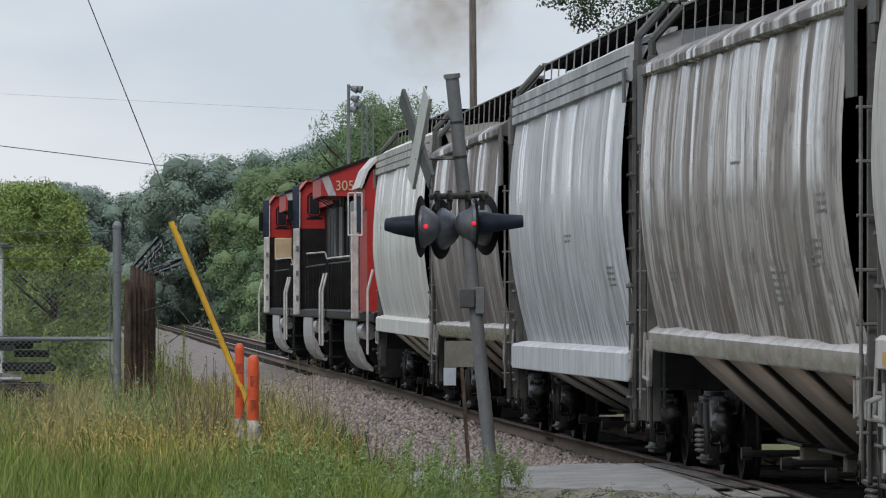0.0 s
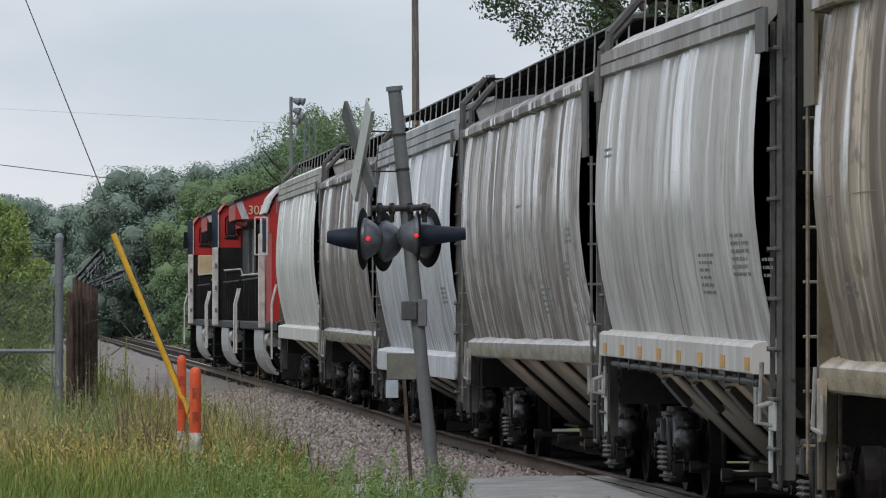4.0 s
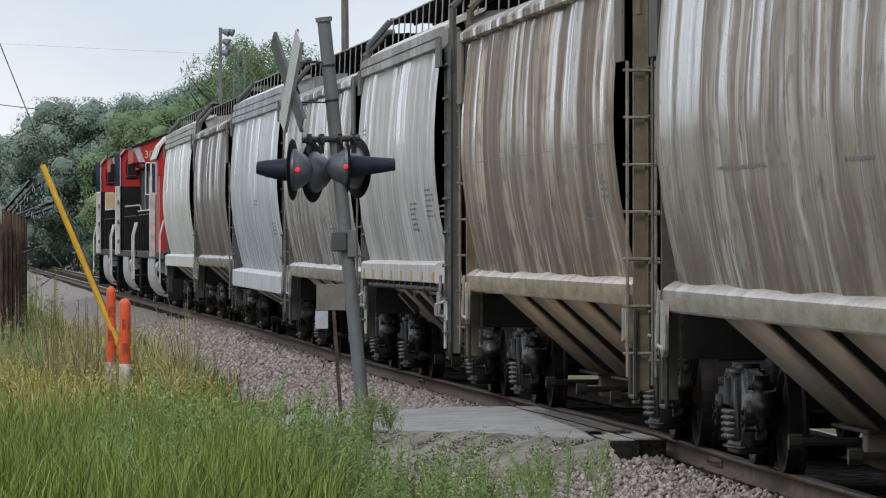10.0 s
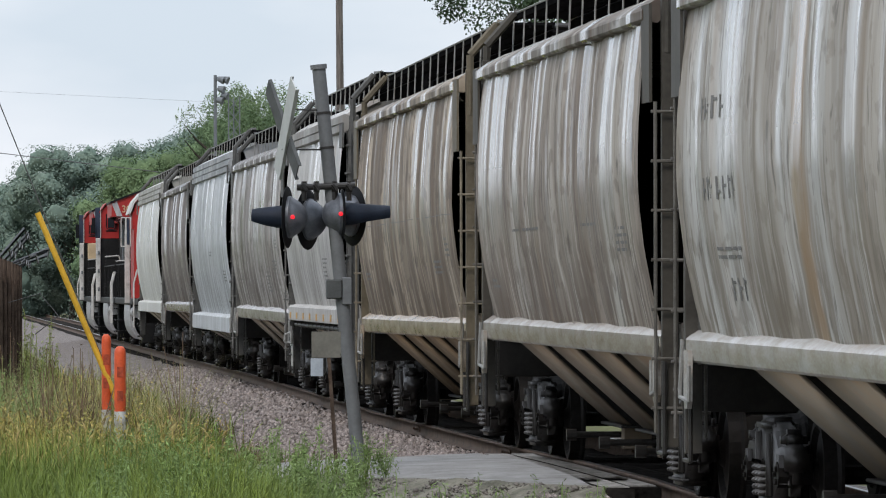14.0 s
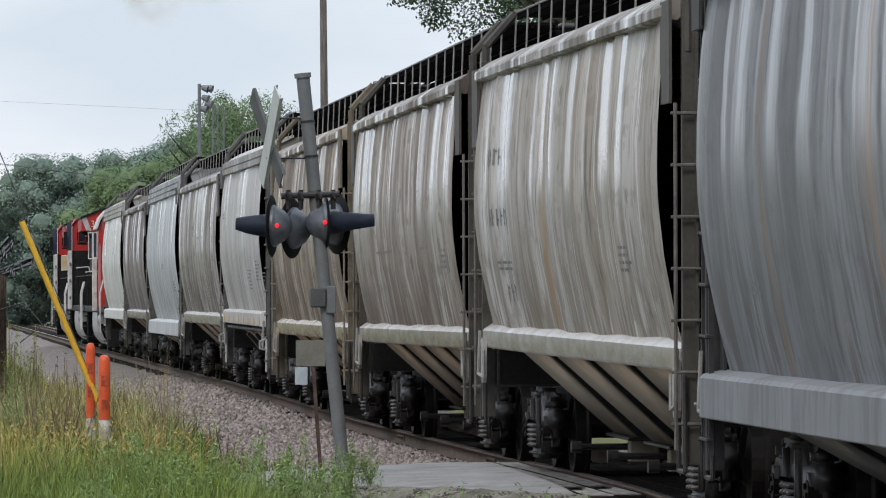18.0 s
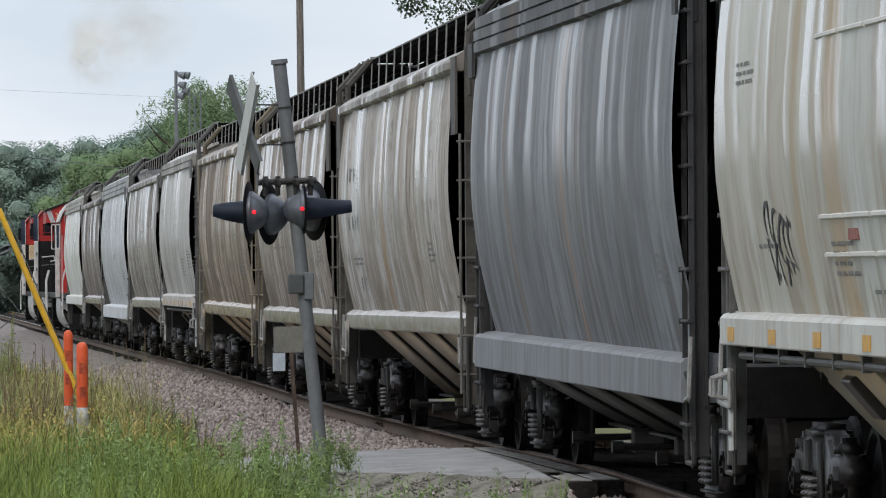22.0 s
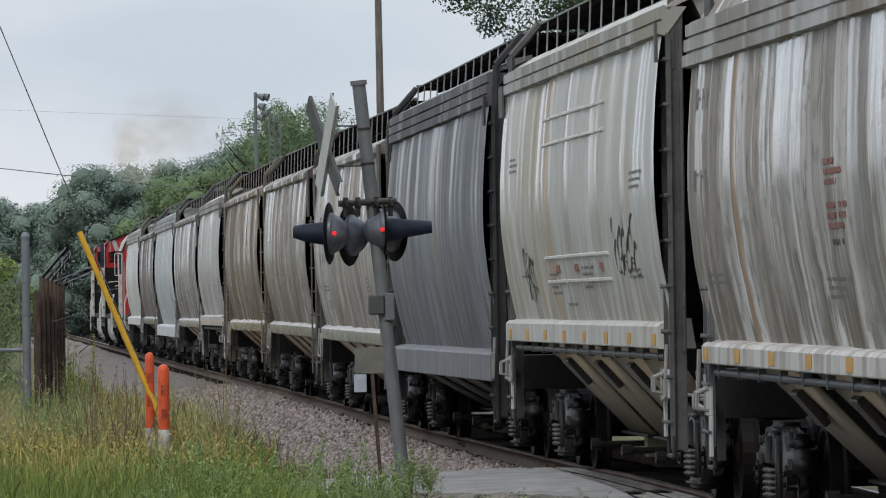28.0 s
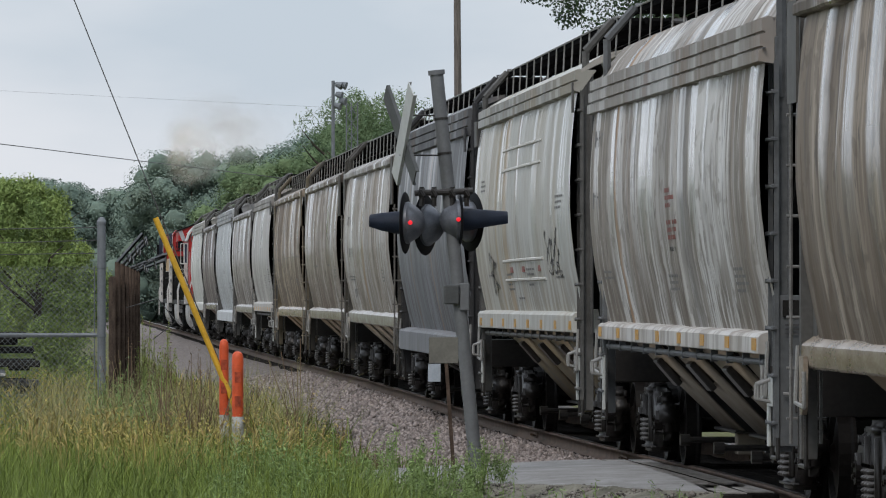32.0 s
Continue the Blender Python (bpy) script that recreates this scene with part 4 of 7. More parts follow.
blades("dry_grass", -7.6, -4.7, 3, 14, 5200, 0.85, 1.45, 0.0025, TAN, "tall pale tan wispy grass gone to seed by the fence", 25, None)
blades("dry_grass", -7.3, -5.9, 5.6, 8.7, 3000, 0.95, 1.5, 0.0028, TAN, "tall pale tan wispy grass gone to seed by the fence", 26, None)
blades("dry_grass", -5.0, -2.6, 8, 52, 15000, 0.15, 0.5, 0.005, DRY, "thin reddish-brown dry grass at the edge of the stones", 23, lambda x, y: x < -3.15 + 0.6 * noise.noise((y * 0.25, 0, 2)))
blades("grass", -4.9, -2.8, 6, 40, 5000, 0.15, 0.45, 0.005, GRASS, "thin green grass at the edge of the stones", 27, lambda x, y: y > 9 and x < -3.35 + 0.5 * noise.noise((y * 0.3, 4, 2)))
blades("grass", -8.5, -4.6, -17, -3, 34000, 0.6, 1.0, 0.0028, WISP, "fine pale green grass at the front of the verge", 24, off_road)
blades("grass", -4.8, -2.4, -16, 1.5, 20000, 0.12, 0.42, 0.0045, GRASS, "thin green grass at the edge of the stones", 6, lambda x, y: x < -3.1 + 0.5 * noise.noise((y * 0.6, 0, 0)) and off_road(x, y))


def weed(x, y, h, seed, name="weed", label="slender green weed with many small leaves", n=220, mat=WEED, spread=1.0):
    rng = np.random.default_rng(seed)
    t = thing(name, label, "weed", "weeds by the road")
    z = ground_height(x, y)
    t.location = (x, y, z)
    bm = bmesh.new()
    pts = []
    for i in range(6):
        a = rng.uniform(0, 6.283)
        s = 0.0 if i == 0 else rng.uniform(0.1, 0.4)
        p0 = Vector((0, 0, -0.05 if i == 0 else h * rng.uniform(0.1, 0.4)))
        p1 = Vector((math.cos(a) * s * h * 0.7, math.sin(a) * s * h * 0.7, h * (1.0 if i == 0 else rng.uniform(0.65, 0.95))))
        rod(bm, p0, p1, 0.006, 5, 0.003)
        u = rng.uniform(0.12, 1.05, n // 6)
        base = np.array(p0)[None] + (np.array(p1) - np.array(p0))[None] * u[:, None]
        pts.append(base + rng.normal(0, 0.045 * spread, (len(u), 3)) * (1.15 - u)[:, None] + rng.normal(0, 0.012, (len(u), 3)))
    tagged(part("stem", bm, mat, t), kind="stuff")
    v, f = leaves(np.concatenate(pts), 0.019 * spread ** 0.5, rng, 0.2)
    mesh_from("leaves", v, f, mat, t)


rng_w = np.random.default_rng(77)
for i in range(120):
    x, y = rng_w.uniform(-6.4, -3.0), rng_w.uniform(-16, -1)
    if x > -3.5 and y > -6:
        continue
    weed(x, y, rng_w.uniform(0.55, 1.0), 400 + i, n=620, spread=1.15)
for i, (x, y, h) in enumerate(((-3.42, -0.2, 0.62), (-3.25, 0.1, 0.58), (-3.33, -0.5, 0.5), (-3.05, 0.3, 0.5), (-1.75, -6.5, 0.5), (-1.95, -7.5, 0.45), (-2.35, -8, 0.55))):
    weed(x, y, h, 480 + i, n=700 if i < 4 else 150, spread=1.35 if i < 4 else 1.0)
for i in range(16):
    weed(rng_w.uniform(-5.7, -4.3), rng_w.uniform(-12, -5.5), rng_w.uniform(0.9, 1.25), 720 + i, label="tall feathery green weed on the verge", n=800, spread=1.5)
for i in range(40):
    weed(rng_w.uniform(-6.6, -4.7), rng_w.uniform(1, 20), rng_w.uniform(0.9, 1.7), 500 + i, label="tall dry brown weed among the grass", n=120, mat=DRY)
for i in range(34):
    weed(rng_w.uniform(-4.5, -2.2), rng_w.uniform(-13, -5.5), rng_w.uniform(0.35, 0.65), 640 + i, n=240, spread=1.3)
for i in range(36):
    weed(rng_w.uniform(-7.0, -6.1), rng_w.uniform(4.5, 8.4), rng_w.uniform(0.9, 1.45), 600 + i, label="leafy green weed at the foot of the fence" if i % 3 else "pale tan seeding weed at the foot of the fence", n=380, spread=1.4, mat=WEED if i % 3 else TAN)
for i in range(14):
    weed(rng_w.uniform(-6.35, -5.4), rng_w.uniform(30, 46), rng_w.uniform(1.2, 1.85), 560 + i, label="tall yellow-green weed beside the slatted fence", n=420, mat=YELLOW_WEED, spread=1.8)


def fence():
    t = thing("wire_fence", "galvanised chain-link fence with barbed wire on top", "fence")
    px, py = -6.79, 8.3
    part("end_post", rod(bmesh.new(), (px, py, -0.5), (px, py, 2.56), 0.045, 12), GALV, t, "grey steel end post", True)
    bm = lathe([(0.05, 0), (0.05, 0.03), (0.03, 0.07), (0.005, 0.08)], 12)
    bmesh.ops.transform(bm, matrix=Matrix.Translation((px, py, 2.55)), verts=bm.verts)
    part("post_cap", bm, GALV, t)
    for z in (0.6, 1.0, 1.36, 1.75, 2.1):
        part("tension_band", rod(bmesh.new(), (px, py, z - 0.02), (px, py, z + 0.02), 0.053, 12), GALV, t)
    part("tension_bar", rod(bmesh.new(), (px - 0.075, py, 0.0), (px - 0.075, py, 2.1), 0.008, 6), GALV, t)
    part("brace_rail", rod(bmesh.new(), (px, py, 1.36), (px - 4.2, py + 0.2, 1.36), 0.024, 8), GALV, t, "grey horizontal brace rail")
    part("line_post", rod(bmesh.new(), (px - 3.0, py + 0.14, -0.5), (px - 3.0, py + 0.14, 2.5), 0.034, 10), GALV, t)
    # diamond mesh, woven from thin wires
    v, f = [], []
    w, h, s = 4.0, 2.1, 0.062
    for d in (1, -1):
        k = -h
        while k < w:
            a = max(0.0, k)
            b = min(w, k + h)
            if b > a:
                za, zb = (a - k, b - k) if d > 0 else (h - (a - k), h - (b - k))
                i = len(v)
                for u, z in ((a, za), (b, zb)):
                    v += [(px - 0.07 - u, py + 0.01 * d, z - 0.003), (px - 0.07 - u, py + 0.01 * d, z + 0.003)]
                f.append((i, i + 1, i + 3, i + 2))
            k += s
    ob = mesh_from("chain_link", v, f, GALV, t, "woven diamond wire mesh")
    tagged(ob, kind="stuff")
    for z, sag in ((2.52, 0.03), (2.38, 0.04), (2.24, 0.02)):
        part("barbed_wire", rods([(px, py, z), (px - 1.5, py + 0.05, z - sag), (px - 3.0, py + 0.14, z)], 0.005, 5), WIRE, t)
    # the run that recedes beside the track, with brown privacy slats and leaning barbed arms
    r = thing("slatted_fence", "receding fence with rusty brown slats and bent barbed-wire arms", "fence")
    n, me = 90, None
    for i in range(n):
        u = i / (n - 1)
        x, y = px + 0.12 + 0.70 * u, py + 0.5 + 31 * u
        if me is None:
            ob = part("slat", one_box(-0.006, 0.006, -0.13, 0.13, 0.0, 2.4, bevel=0.003), RUSTY, r)
            me = ob.data
        else:
            ob = new("slat", me)
            ob.parent = r
        ob.location = (x, y, -0.42 + 0.03 * noise.noise((i * 1.7, 0, 0)))
        ob.rotation_euler = (0, 0, 0.25 + 0.1 * noise.noise((i * 2.3, 4, 0)))
    tops = []
    for i in range(7):
        u = i / 6
        x, y = px + 0.18 + 0.70 * u, py + 0.6 + 31 * u
        part("fence_post", rod(bmesh.new(), (x, y, -0.5), (x, y, 2.15), 0.03, 8), RUSTY, r)
        bm = bmesh.new()
        lean = 0.28 if i < 3 else 0.5
        tip = Vector((x + lean + 0.1 * noise.noise((i * 3.1, 0, 0)), y, (2.45 if i < 3 else 2.32) + 0.08 * noise.noise((i * 2.1, 3, 0))))
        d = (tip - Vector((x, y, 2.13)))
        m = Matrix.Translation((x, y, 2.13)) @ d.to_track_quat("Z", "Y").to_matrix().to_4x4()
        box(bm, -0.025, 0.025, -0.01, 0.01, 0, d.length)
        box(bm, -0.025, -0.018, -0.01, 0.03, 0, d.length)
        bmesh.ops.transform(bm, matrix=m, verts=bm.verts)
        part("barb_arm", bm, GALV, r, "bent barbed-wire arm")
        tops.append((Vector((x, y, 2.13)), tip))
    for k in (0.35, 0.65, 0.97):
        pts = []
        for a, b in tops:
            pts.append(a.lerp(b, k))
        loop = []
        for a, b in zip(pts[:-1], pts[1:]):
            loop += [a, a.lerp(b, 0.5) + Vector((0, 0, -0.09))]
        tagged(part("barbed_wire", rods(loop + [pts[-1]], 0.006, 5), WIRE, r), kind="stuff")
    part("loose_wire", rods([(-6.5, 10, 1.65), (-6.15, 10.2, 1.75), (-5.95, 10.1, 1.5), (-6.2, 10.3, 1.3)], 0.005, 5), WIRE, r)


fence()


def far_poles():
    t = thing("utility_pole", "weathered grey wooden utility pole beyond the train", "utility pole")
    part("shaft", rod(bmesh.new(), (5.78, 139.8, -0.5), (5.68, 139.8, 13.4), 0.15, 14, 0.10), WOOD_GREY, t, "tapered wooden shaft", True)
    part("cross_arm", one_box(4.5, 6.9, 139.65, 139.75, 12.7, 12.85), WOOD_GREY, t)
    part("pole_tag", one_box(5.64, 5.72, 139.62, 139.66, 7.6, 7.7), MARK_YELLOW, t)
    t = thing("floodlight_pole", "tall grey steel pole with a cluster of floodlights", "floodlight pole")
    part("shaft", rod(bmesh.new(), (4.55, 199.97, -0.5), (4.55, 199.97, 10.5), 0.09, 10, 0.07), GALV, t)
    for i, (dx, z) in enumerate(((0.25, 10.35), (0.42, 10.35), (0.25, 9.95), (0.4, 9.7), (0.2, 9.5))):
        bm = rod(bmesh.new(), (4.55 + dx - 0.14, 199.8, z), (4.55 + dx + 0.1, 199.7, z - 0.08), 0.1, 10, 0.17)
        part("floodlight", bm, GALV, t, "grey floodlight housing")
    part("lamp_arm", rods([(4.55, 199.97, 10.4), (5.1, 199.97, 10.4)], 0.04), GALV, t)
    t = thing("lattice_mast", "slim steel lattice mast among the trees", "mast")
    for dx, dy in ((-0.25, 0), (0.25, 0), (0, 0.4)):
        part("leg", rod(bmesh.new(), (6.3 + dx, 219.8 + dy, -0.5), (6.3 + dx, 219.8 + dy, 10.2), 0.03, 6), GALV, t)
    bm = bmesh.new()
    for i in range(17):
        z = i * 0.6
        rod(bm, (6.05, 219.8, z), (6.55, 219.8, z + 0.6), 0.018, 5)
        rod(bm, (6.55, 219.8, z), (6.05, 219.8, z + 0.6), 0.018, 5)
    tagged(part("lacing", bm, GALV, t), kind="stuff")
    t = thing("far_crossing_signal", "distant grey crossing signal at the next road", "crossing signal")
    x, y = 2.95, 284.8
    part("mast", rod(bmesh.new(), (x, y, -0.5), (x, y, 5.3), 0.09, 8), GALV, t)
    for s in (-1, 1):
        bm = one_box(-0.6, 0.6, -0.01, 0.01, -0.11, 0.11)
        bmesh.ops.transform(bm, matrix=Matrix.Translation((x + 0.25, y - 0.1, 3.3)) @ Matrix.Rotation(radians(45 * s), 4, "Y"), verts=bm.verts)
        part("crossbuck_board", bm, GALV, t)
    part("relay_box", one_box(x - 0.1, x + 0.6, y - 0.2, y + 0.2, 0.0, 1.4, bevel=0.02), SIGN_BACK, t, "pale equipment box")
    part("lamp_bar", one_box(x - 0.5, x + 0.5, y - 0.05, y + 0.05, 2.3, 2.6, bevel=0.02), STEEL_BLACK, t)


far_poles()


def cables():
    for (a, b, r) in (((-40, -15.2, 6.9), (5.75, 139.8, 4.75), 0.011), ((-34, 139.8, 9.55), (5.75, 139.8, 7.45), 0.003)):
        t = thing("overhead_cable", "thin sagging overhead cable against the sky", "cable", "overhead cables")
        pts = []
        for i in range(13):
            u = i / 12
            p = Vector(a).lerp(Vector(b), u)
            pts.append(p + Vector((0, 0, -0.25 * u * (1 - u))))
        tagged(part("wire", rods(pts, r, 5), WIRE, t), kind="stuff")


cables()


def yard_things():
    t = thing("shed", "pale blue-grey metal shed behind the fence", "shed")
    part("wall", one_box(-15, -8.42, 49, 58, -0.5, 2.7, bevel=0.02), material("pale_cladding", (0.42, 0.48, 0.53), 0.6, 0.1, 0.1, 2, 0.003, stretch=(8, 8, 0.3)), t, "ribbed pale cladding")
    part("corner_trim", one_box(-8.5, -8.37, 48.9, 49.03, -0.5, 2.7), LOCO_WHITE, t)
    bm = prism(bmesh.new(), [(-15.3, 2.7), (-8.25, 2.7), (-11.7, 3.7)], 48.7, 58.3, "y")
    part("roof", bm, GALV, t)
    t = thing("scrap_stack", "stack of dark worn machine parts behind the fence", "scrap")
    rng = np.random.default_rng(9)
    for i in range(16):
        x, y, z = rng.uniform(-9.2, -7.7), 34 + rng.uniform(-0.5, 0.5), 0.45 + 0.10 * (i // 2) + rng.uniform(0, 0.05)
        w = rng.uniform(0.2, 0.5)
        bm = box(bmesh.new(), x - w, min(x + w, -7.45), y - 0.2, y + 0.2, z - 0.05, z + 0.05, 0.015)
        part("beam", bm, STEEL_BLACK if i % 4 else SPRING, t)
    for i in range(5):
        x = -9.2 + 0.36 * i
        part("roller", rod(bmesh.new(), (x - 0.14, 33.4, 0.62 + 0.12 * (i % 3)), (x + 0.14, 33.5, 0.62 + 0.12 * (i % 3)), 0.07, 12), GALV if i % 2 else STEEL_BLACK, t)
        part("pallet_board", one_box(x - 0.2, x + 0.16, 33.1, 33.3, 0.3 + 0.1 * (i % 4), 0.33 + 0.1 * (i % 4)), WHITE_WORN if i % 2 else GALV, t)
    part("skid", one_box(-9.4, -7.5, 33.3, 34.6, -0.5, 0.44), STEEL_BLACK, t)


yard_things()

# ---- the train ----
# Each car stands with its middle at y = 0 of its own space, front towards +y.
def side_profile(z):
    """Half width of the bulging side sheet at height z."""
    return float(np.interp(z, (1.1, 1.42, 1.7, 2.1, 2.5, 2.75, 3.1, 3.5, 3.8, 4.0, 4.2, 4.32), (1.30, 1.385, 1.45, 1.53, 1.577, 1.59, 1.585, 1.56, 1.53, 1.50, 1.46, 1.43)))


def rib_places(half, waves, seed, lo=0.05, hi=0.13):
    """Places, strengths and widths of the folds in the side sheet."""
    rng = np.random.default_rng(int(seed * 17 + 900))
    return [(-half + 2 * half * (i + 0.5) / waves + rng.uniform(-0.3, 0.3), rng.uniform(0.35, 1.2), rng.uniform(lo, hi)) for i in range(waves)]


SURFACES = {}


def swell(ribs, extra, amp, seed, ys, zs):
    """How far the side sheet bulges at each height and place: wide folds, short dents, slow waves."""
    ys, zs = np.atleast_1d(ys)[None], np.atleast_1d(zs)[:, None]
    d = np.zeros((zs.shape[0], ys.shape[1]))
    fade = np.interp(zs, (1.4, 2.3, 3.2, 4.2), (0.45, 0.8, 1.0, 0.9))
    for y, k, w in ribs:
        lean = 0.10 * (k - 0.75) * (zs - 2.8)
        d += amp * k * fade * np.exp(-((ys - y - lean) / w) ** 2)
    for y, k, w in extra:
        c = 1.6 + 2.4 * (k - 0.35) / 0.8
        d += amp * 0.6 * (k - 0.7) * np.exp(-((ys - y) / (w * 1.4)) ** 2) * np.exp(-((zs - c) / 1.0) ** 2)
    d += 0.010 * np.sin(ys * 0.8 + seed * 2.1 + 0.35 * zs) + 0.5 * amp * np.sin(ys * 2.3 + seed + 0.25 * np.sin(ys * 0.7 + zs * 0.5))
    return d + 0.006 * np.sin(ys * 1.3 + seed) * np.sin(zs * 2.1 + seed * 1.7)


def surface_at(car, y, z):
    """Where the near side sheet of a car stands at a place, with its waves and dents."""
    ribs, extra, amp, seed, shift = SURFACES[car.name]
    return -(side_profile(z) + float(swell(ribs, extra, amp, seed, y - shift, z)[0, 0]))


def build_side(car, sx, half, mat, waves, amp, top, seed, foot=1.42):
    """A side sheet that swells between the posts behind it, with folds and dents."""
    wide = (0.09, 0.24) if amp > 0.02 else (0.06, 0.14)
    ribs = rib_places(half, waves, seed, *wide)
    extra = rib_places(half, waves * 2, seed + 40, *wide)
    if sx < 0:
        SURFACES[car.name] = (ribs, extra, amp, seed, 0.0)
    ys = set(np.linspace(-half, half, 190))
    for y, k, w in ribs + extra:
        ys |= {y + w * q for q in (-1.5, -1, -0.5, 0, 0.5, 1, 1.5)}
    ys = np.array(sorted(q for q in ys if -half <= q <= half))
    zs = np.linspace(foot, top + 0.02, 19)
    x = swell(ribs, extra, amp, seed, ys, zs) + np.array([side_profile(z) for z in zs])[:, None]
    v = [(sx * x[a, b], y, z) for a, z in enumerate(zs) for b, y in enumerate(ys)]
    if sx < 0 and seed == 5 and amp > 0.02:
        zc = 2.62
        row = swell(ribs, extra, amp, seed, ys, zc)[0]
        sv = [(sx * (side_profile(zc) + row[b] + 0.004), y, zc + q + 0.02 * noise.noise((y * 0.3, 1, seed))) for b, y in enumerate(ys) for q in (-0.004, 0.004)]
        sf = [(2 * b, 2 * b + 1, 2 * b + 3, 2 * b + 2) for b in range(len(ys) - 1) if noise.noise((ys[b] * 0.9, 5, seed)) > -0.1]
        mesh_from("panel_seam", sv, sf, MARK_FADED, car, "faint dark horizontal seam")
    k = len(ys)
    f = [(a * k + b, a * k + b + 1, (a + 1) * k + b + 1, (a + 1) * k + b) for a in range(len(zs) - 1) for b in range(k - 1)]
    if sx < 0:
        f = [q[::-1] for q in f]
    ob = mesh_from("side_sheet", v, f, mat, car, "bulging steel side sheet with streaked paint")
    ob.data.polygons.foreach_set("use_smooth", [True] * len(ob.data.polygons))


def strip_along(profile, y0, y1, sx, wave=None, n=150, cap=True):
    """A rolled section (offset, height) drawn along the car, wavy where asked."""
    bm = bmesh.new()
    prev = None
    for j in range(n + 1):
        y = y0 + (y1 - y0) * j / n
        d = wave(y) if wave else 0
        cur = [bm.verts.new((sx * (x + d), y, z)) for x, z in profile]
        if prev:
            for i in range(len(profile) - 1):
                bm.faces.new((prev[i], prev[i + 1], cur[i + 1], cur[i]))
            if cap:
                bm.faces.new((prev[-1], prev[0], cur[0], cur[-1]))
        elif cap:
            bm.faces.new(cur)
        prev = cur
    if cap:
        bm.faces.new(prev[::-1])
    bmesh.ops.recalc_face_normals(bm, faces=bm.faces)
    return bm


TRUCK_MESHES = {}


def sideframe_mesh():
    bm = bmesh.new()
    out = [(-1.13, 0.58), (-1.0, 0.66), (-0.82, 0.66), (-0.66, 0.64), (-0.5, 0.76), (-0.26, 0.82), (0.26, 0.82), (0.5, 0.76), (0.66, 0.64), (0.82, 0.66), (1.0, 0.66), (1.13, 0.58), (1.12, 0.46), (0.98, 0.41), (0.72, 0.42), (0.52, 0.24), (0.34, 0.16), (-0.34, 0.16), (-0.52, 0.24), (-0.72, 0.42), (-0.98, 0.41), (-1.12, 0.46)]
    prism(bm, out, -0.085, 0.085, "x")
    bmesh.ops.bevel(bm, geom=bm.edges[:], offset=0.03, segments=2, affect="EDGES")

    def lump(y0, y1, z0, z1, x0, x1, b):
        one = box(bmesh.new(), x0, x1, y0, y1, z0, z1)
        bmesh.ops.bevel(one, geom=one.edges[:], offset=b, segments=3, affect="EDGES")
        me = bpy.data.meshes.new("tmp")
        one.to_mesh(me)
        one.free()
        bm.from_mesh(me)
        bpy.data.meshes.remove(me)

    for y in (-0.30, 0.30):
        lump(y - 0.07, y + 0.07, 0.2, 0.76, -0.13, 0.13, 0.045)
    lump(-0.38, 0.38, 0.13, 0.23, -0.14, 0.14, 0.04)
    lump(-0.36, 0.36, 0.7, 0.84, -0.12, 0.12, 0.05)
    for y in (-0.89, 0.89):
        lump(y - 0.17, y + 0.17, 0.26, 0.66, -0.12, 0.13, 0.09)
        lump(y - 0.09, y + 0.09, 0.6, 0.76, -0.1, 0.1, 0.05)
    return bm


def spring_mesh(r=0.062, z0=0.235, z1=0.5, turns=5.5, wire=0.017):
    bm = bmesh.new()
    n, k = int(turns * 9), 5
    rings = []
    for i in range(n + 1):
        a, z = 2 * math.pi * turns * i / n, z0 + (z1 - z0) * i / n
        c = Vector((r * math.cos(a), r * math.sin(a), z))
        rad = Vector((math.cos(a), math.sin(a), 0))
        rings.append([bm.verts.new(c + rad * wire * math.cos(b) + Vector((0, 0, wire * math.sin(b)))) for b in [2 * math.pi * j / k for j in range(k)]])
    for a, b in zip(rings[:-1], rings[1:]):
        for j in range(k):
            bm.faces.new((a[j], a[(j + 1) % k], b[(j + 1) % k], b[j]))
    return bm


def shared(name, maker, mat, parent, smooth=False, label=""):
    key = (name, mat.name)
    if key not in TRUCK_MESHES:
        bm = maker()
        me = bpy.data.meshes.new(name)
        bm.to_mesh(me)
        bm.free()
        me.materials.append(mat)
        if smooth:
            me.polygons.foreach_set("use_smooth", [True] * len(me.polygons))
        TRUCK_MESHES[key] = me
    ob = new(name, TRUCK_MESHES[key])
    ob.parent = parent
    if label:
        ob["label"] = label
    return ob


def wheelset_mesh():
    bm = rod(bmesh.new(), (-1.02, 0, 0), (1.02, 0, 0), 0.075, 12)
    for s in (-1, 1):
        w = lathe([(0.09, 0.10), (0.13, 0.06), (0.33, 0.025), (0.37, 0.065), (0.415, 0.065), (0.42, -0.035), (0.445, -0.06), (0.445, -0.085), (0.36, -0.085), (0.32, -0.03), (0.14, -0.02), (0.1, -0.07)], 28, "x")
        m = Matrix.Translation((s * 0.765, 0, 0)) @ Matrix.Diagonal((s, 1, 1, 1))
        bmesh.ops.transform(w, matrix=m, verts=w.verts)
        me = bpy.data.meshes.new("tmp")
        w.to_mesh(me)
        w.free()
        bm.from_mesh(me)
        bpy.data.meshes.remove(me)
        rod(bm, (s * 1.0, 0, 0), (s * 1.13, 0, 0), 0.1, 12)
        for i in range(3):
            a = i * 2.094
            rod(bm, (s * 1.12, 0.055 * math.cos(a), 0.055 * math.sin(a)), (s * 1.15, 0.055 * math.cos(a), 0.055 * math.sin(a)), 0.022, 6)
    bmesh.ops.recalc_face_normals(bm, faces=bm.faces)
    return bm


ROLLING = []


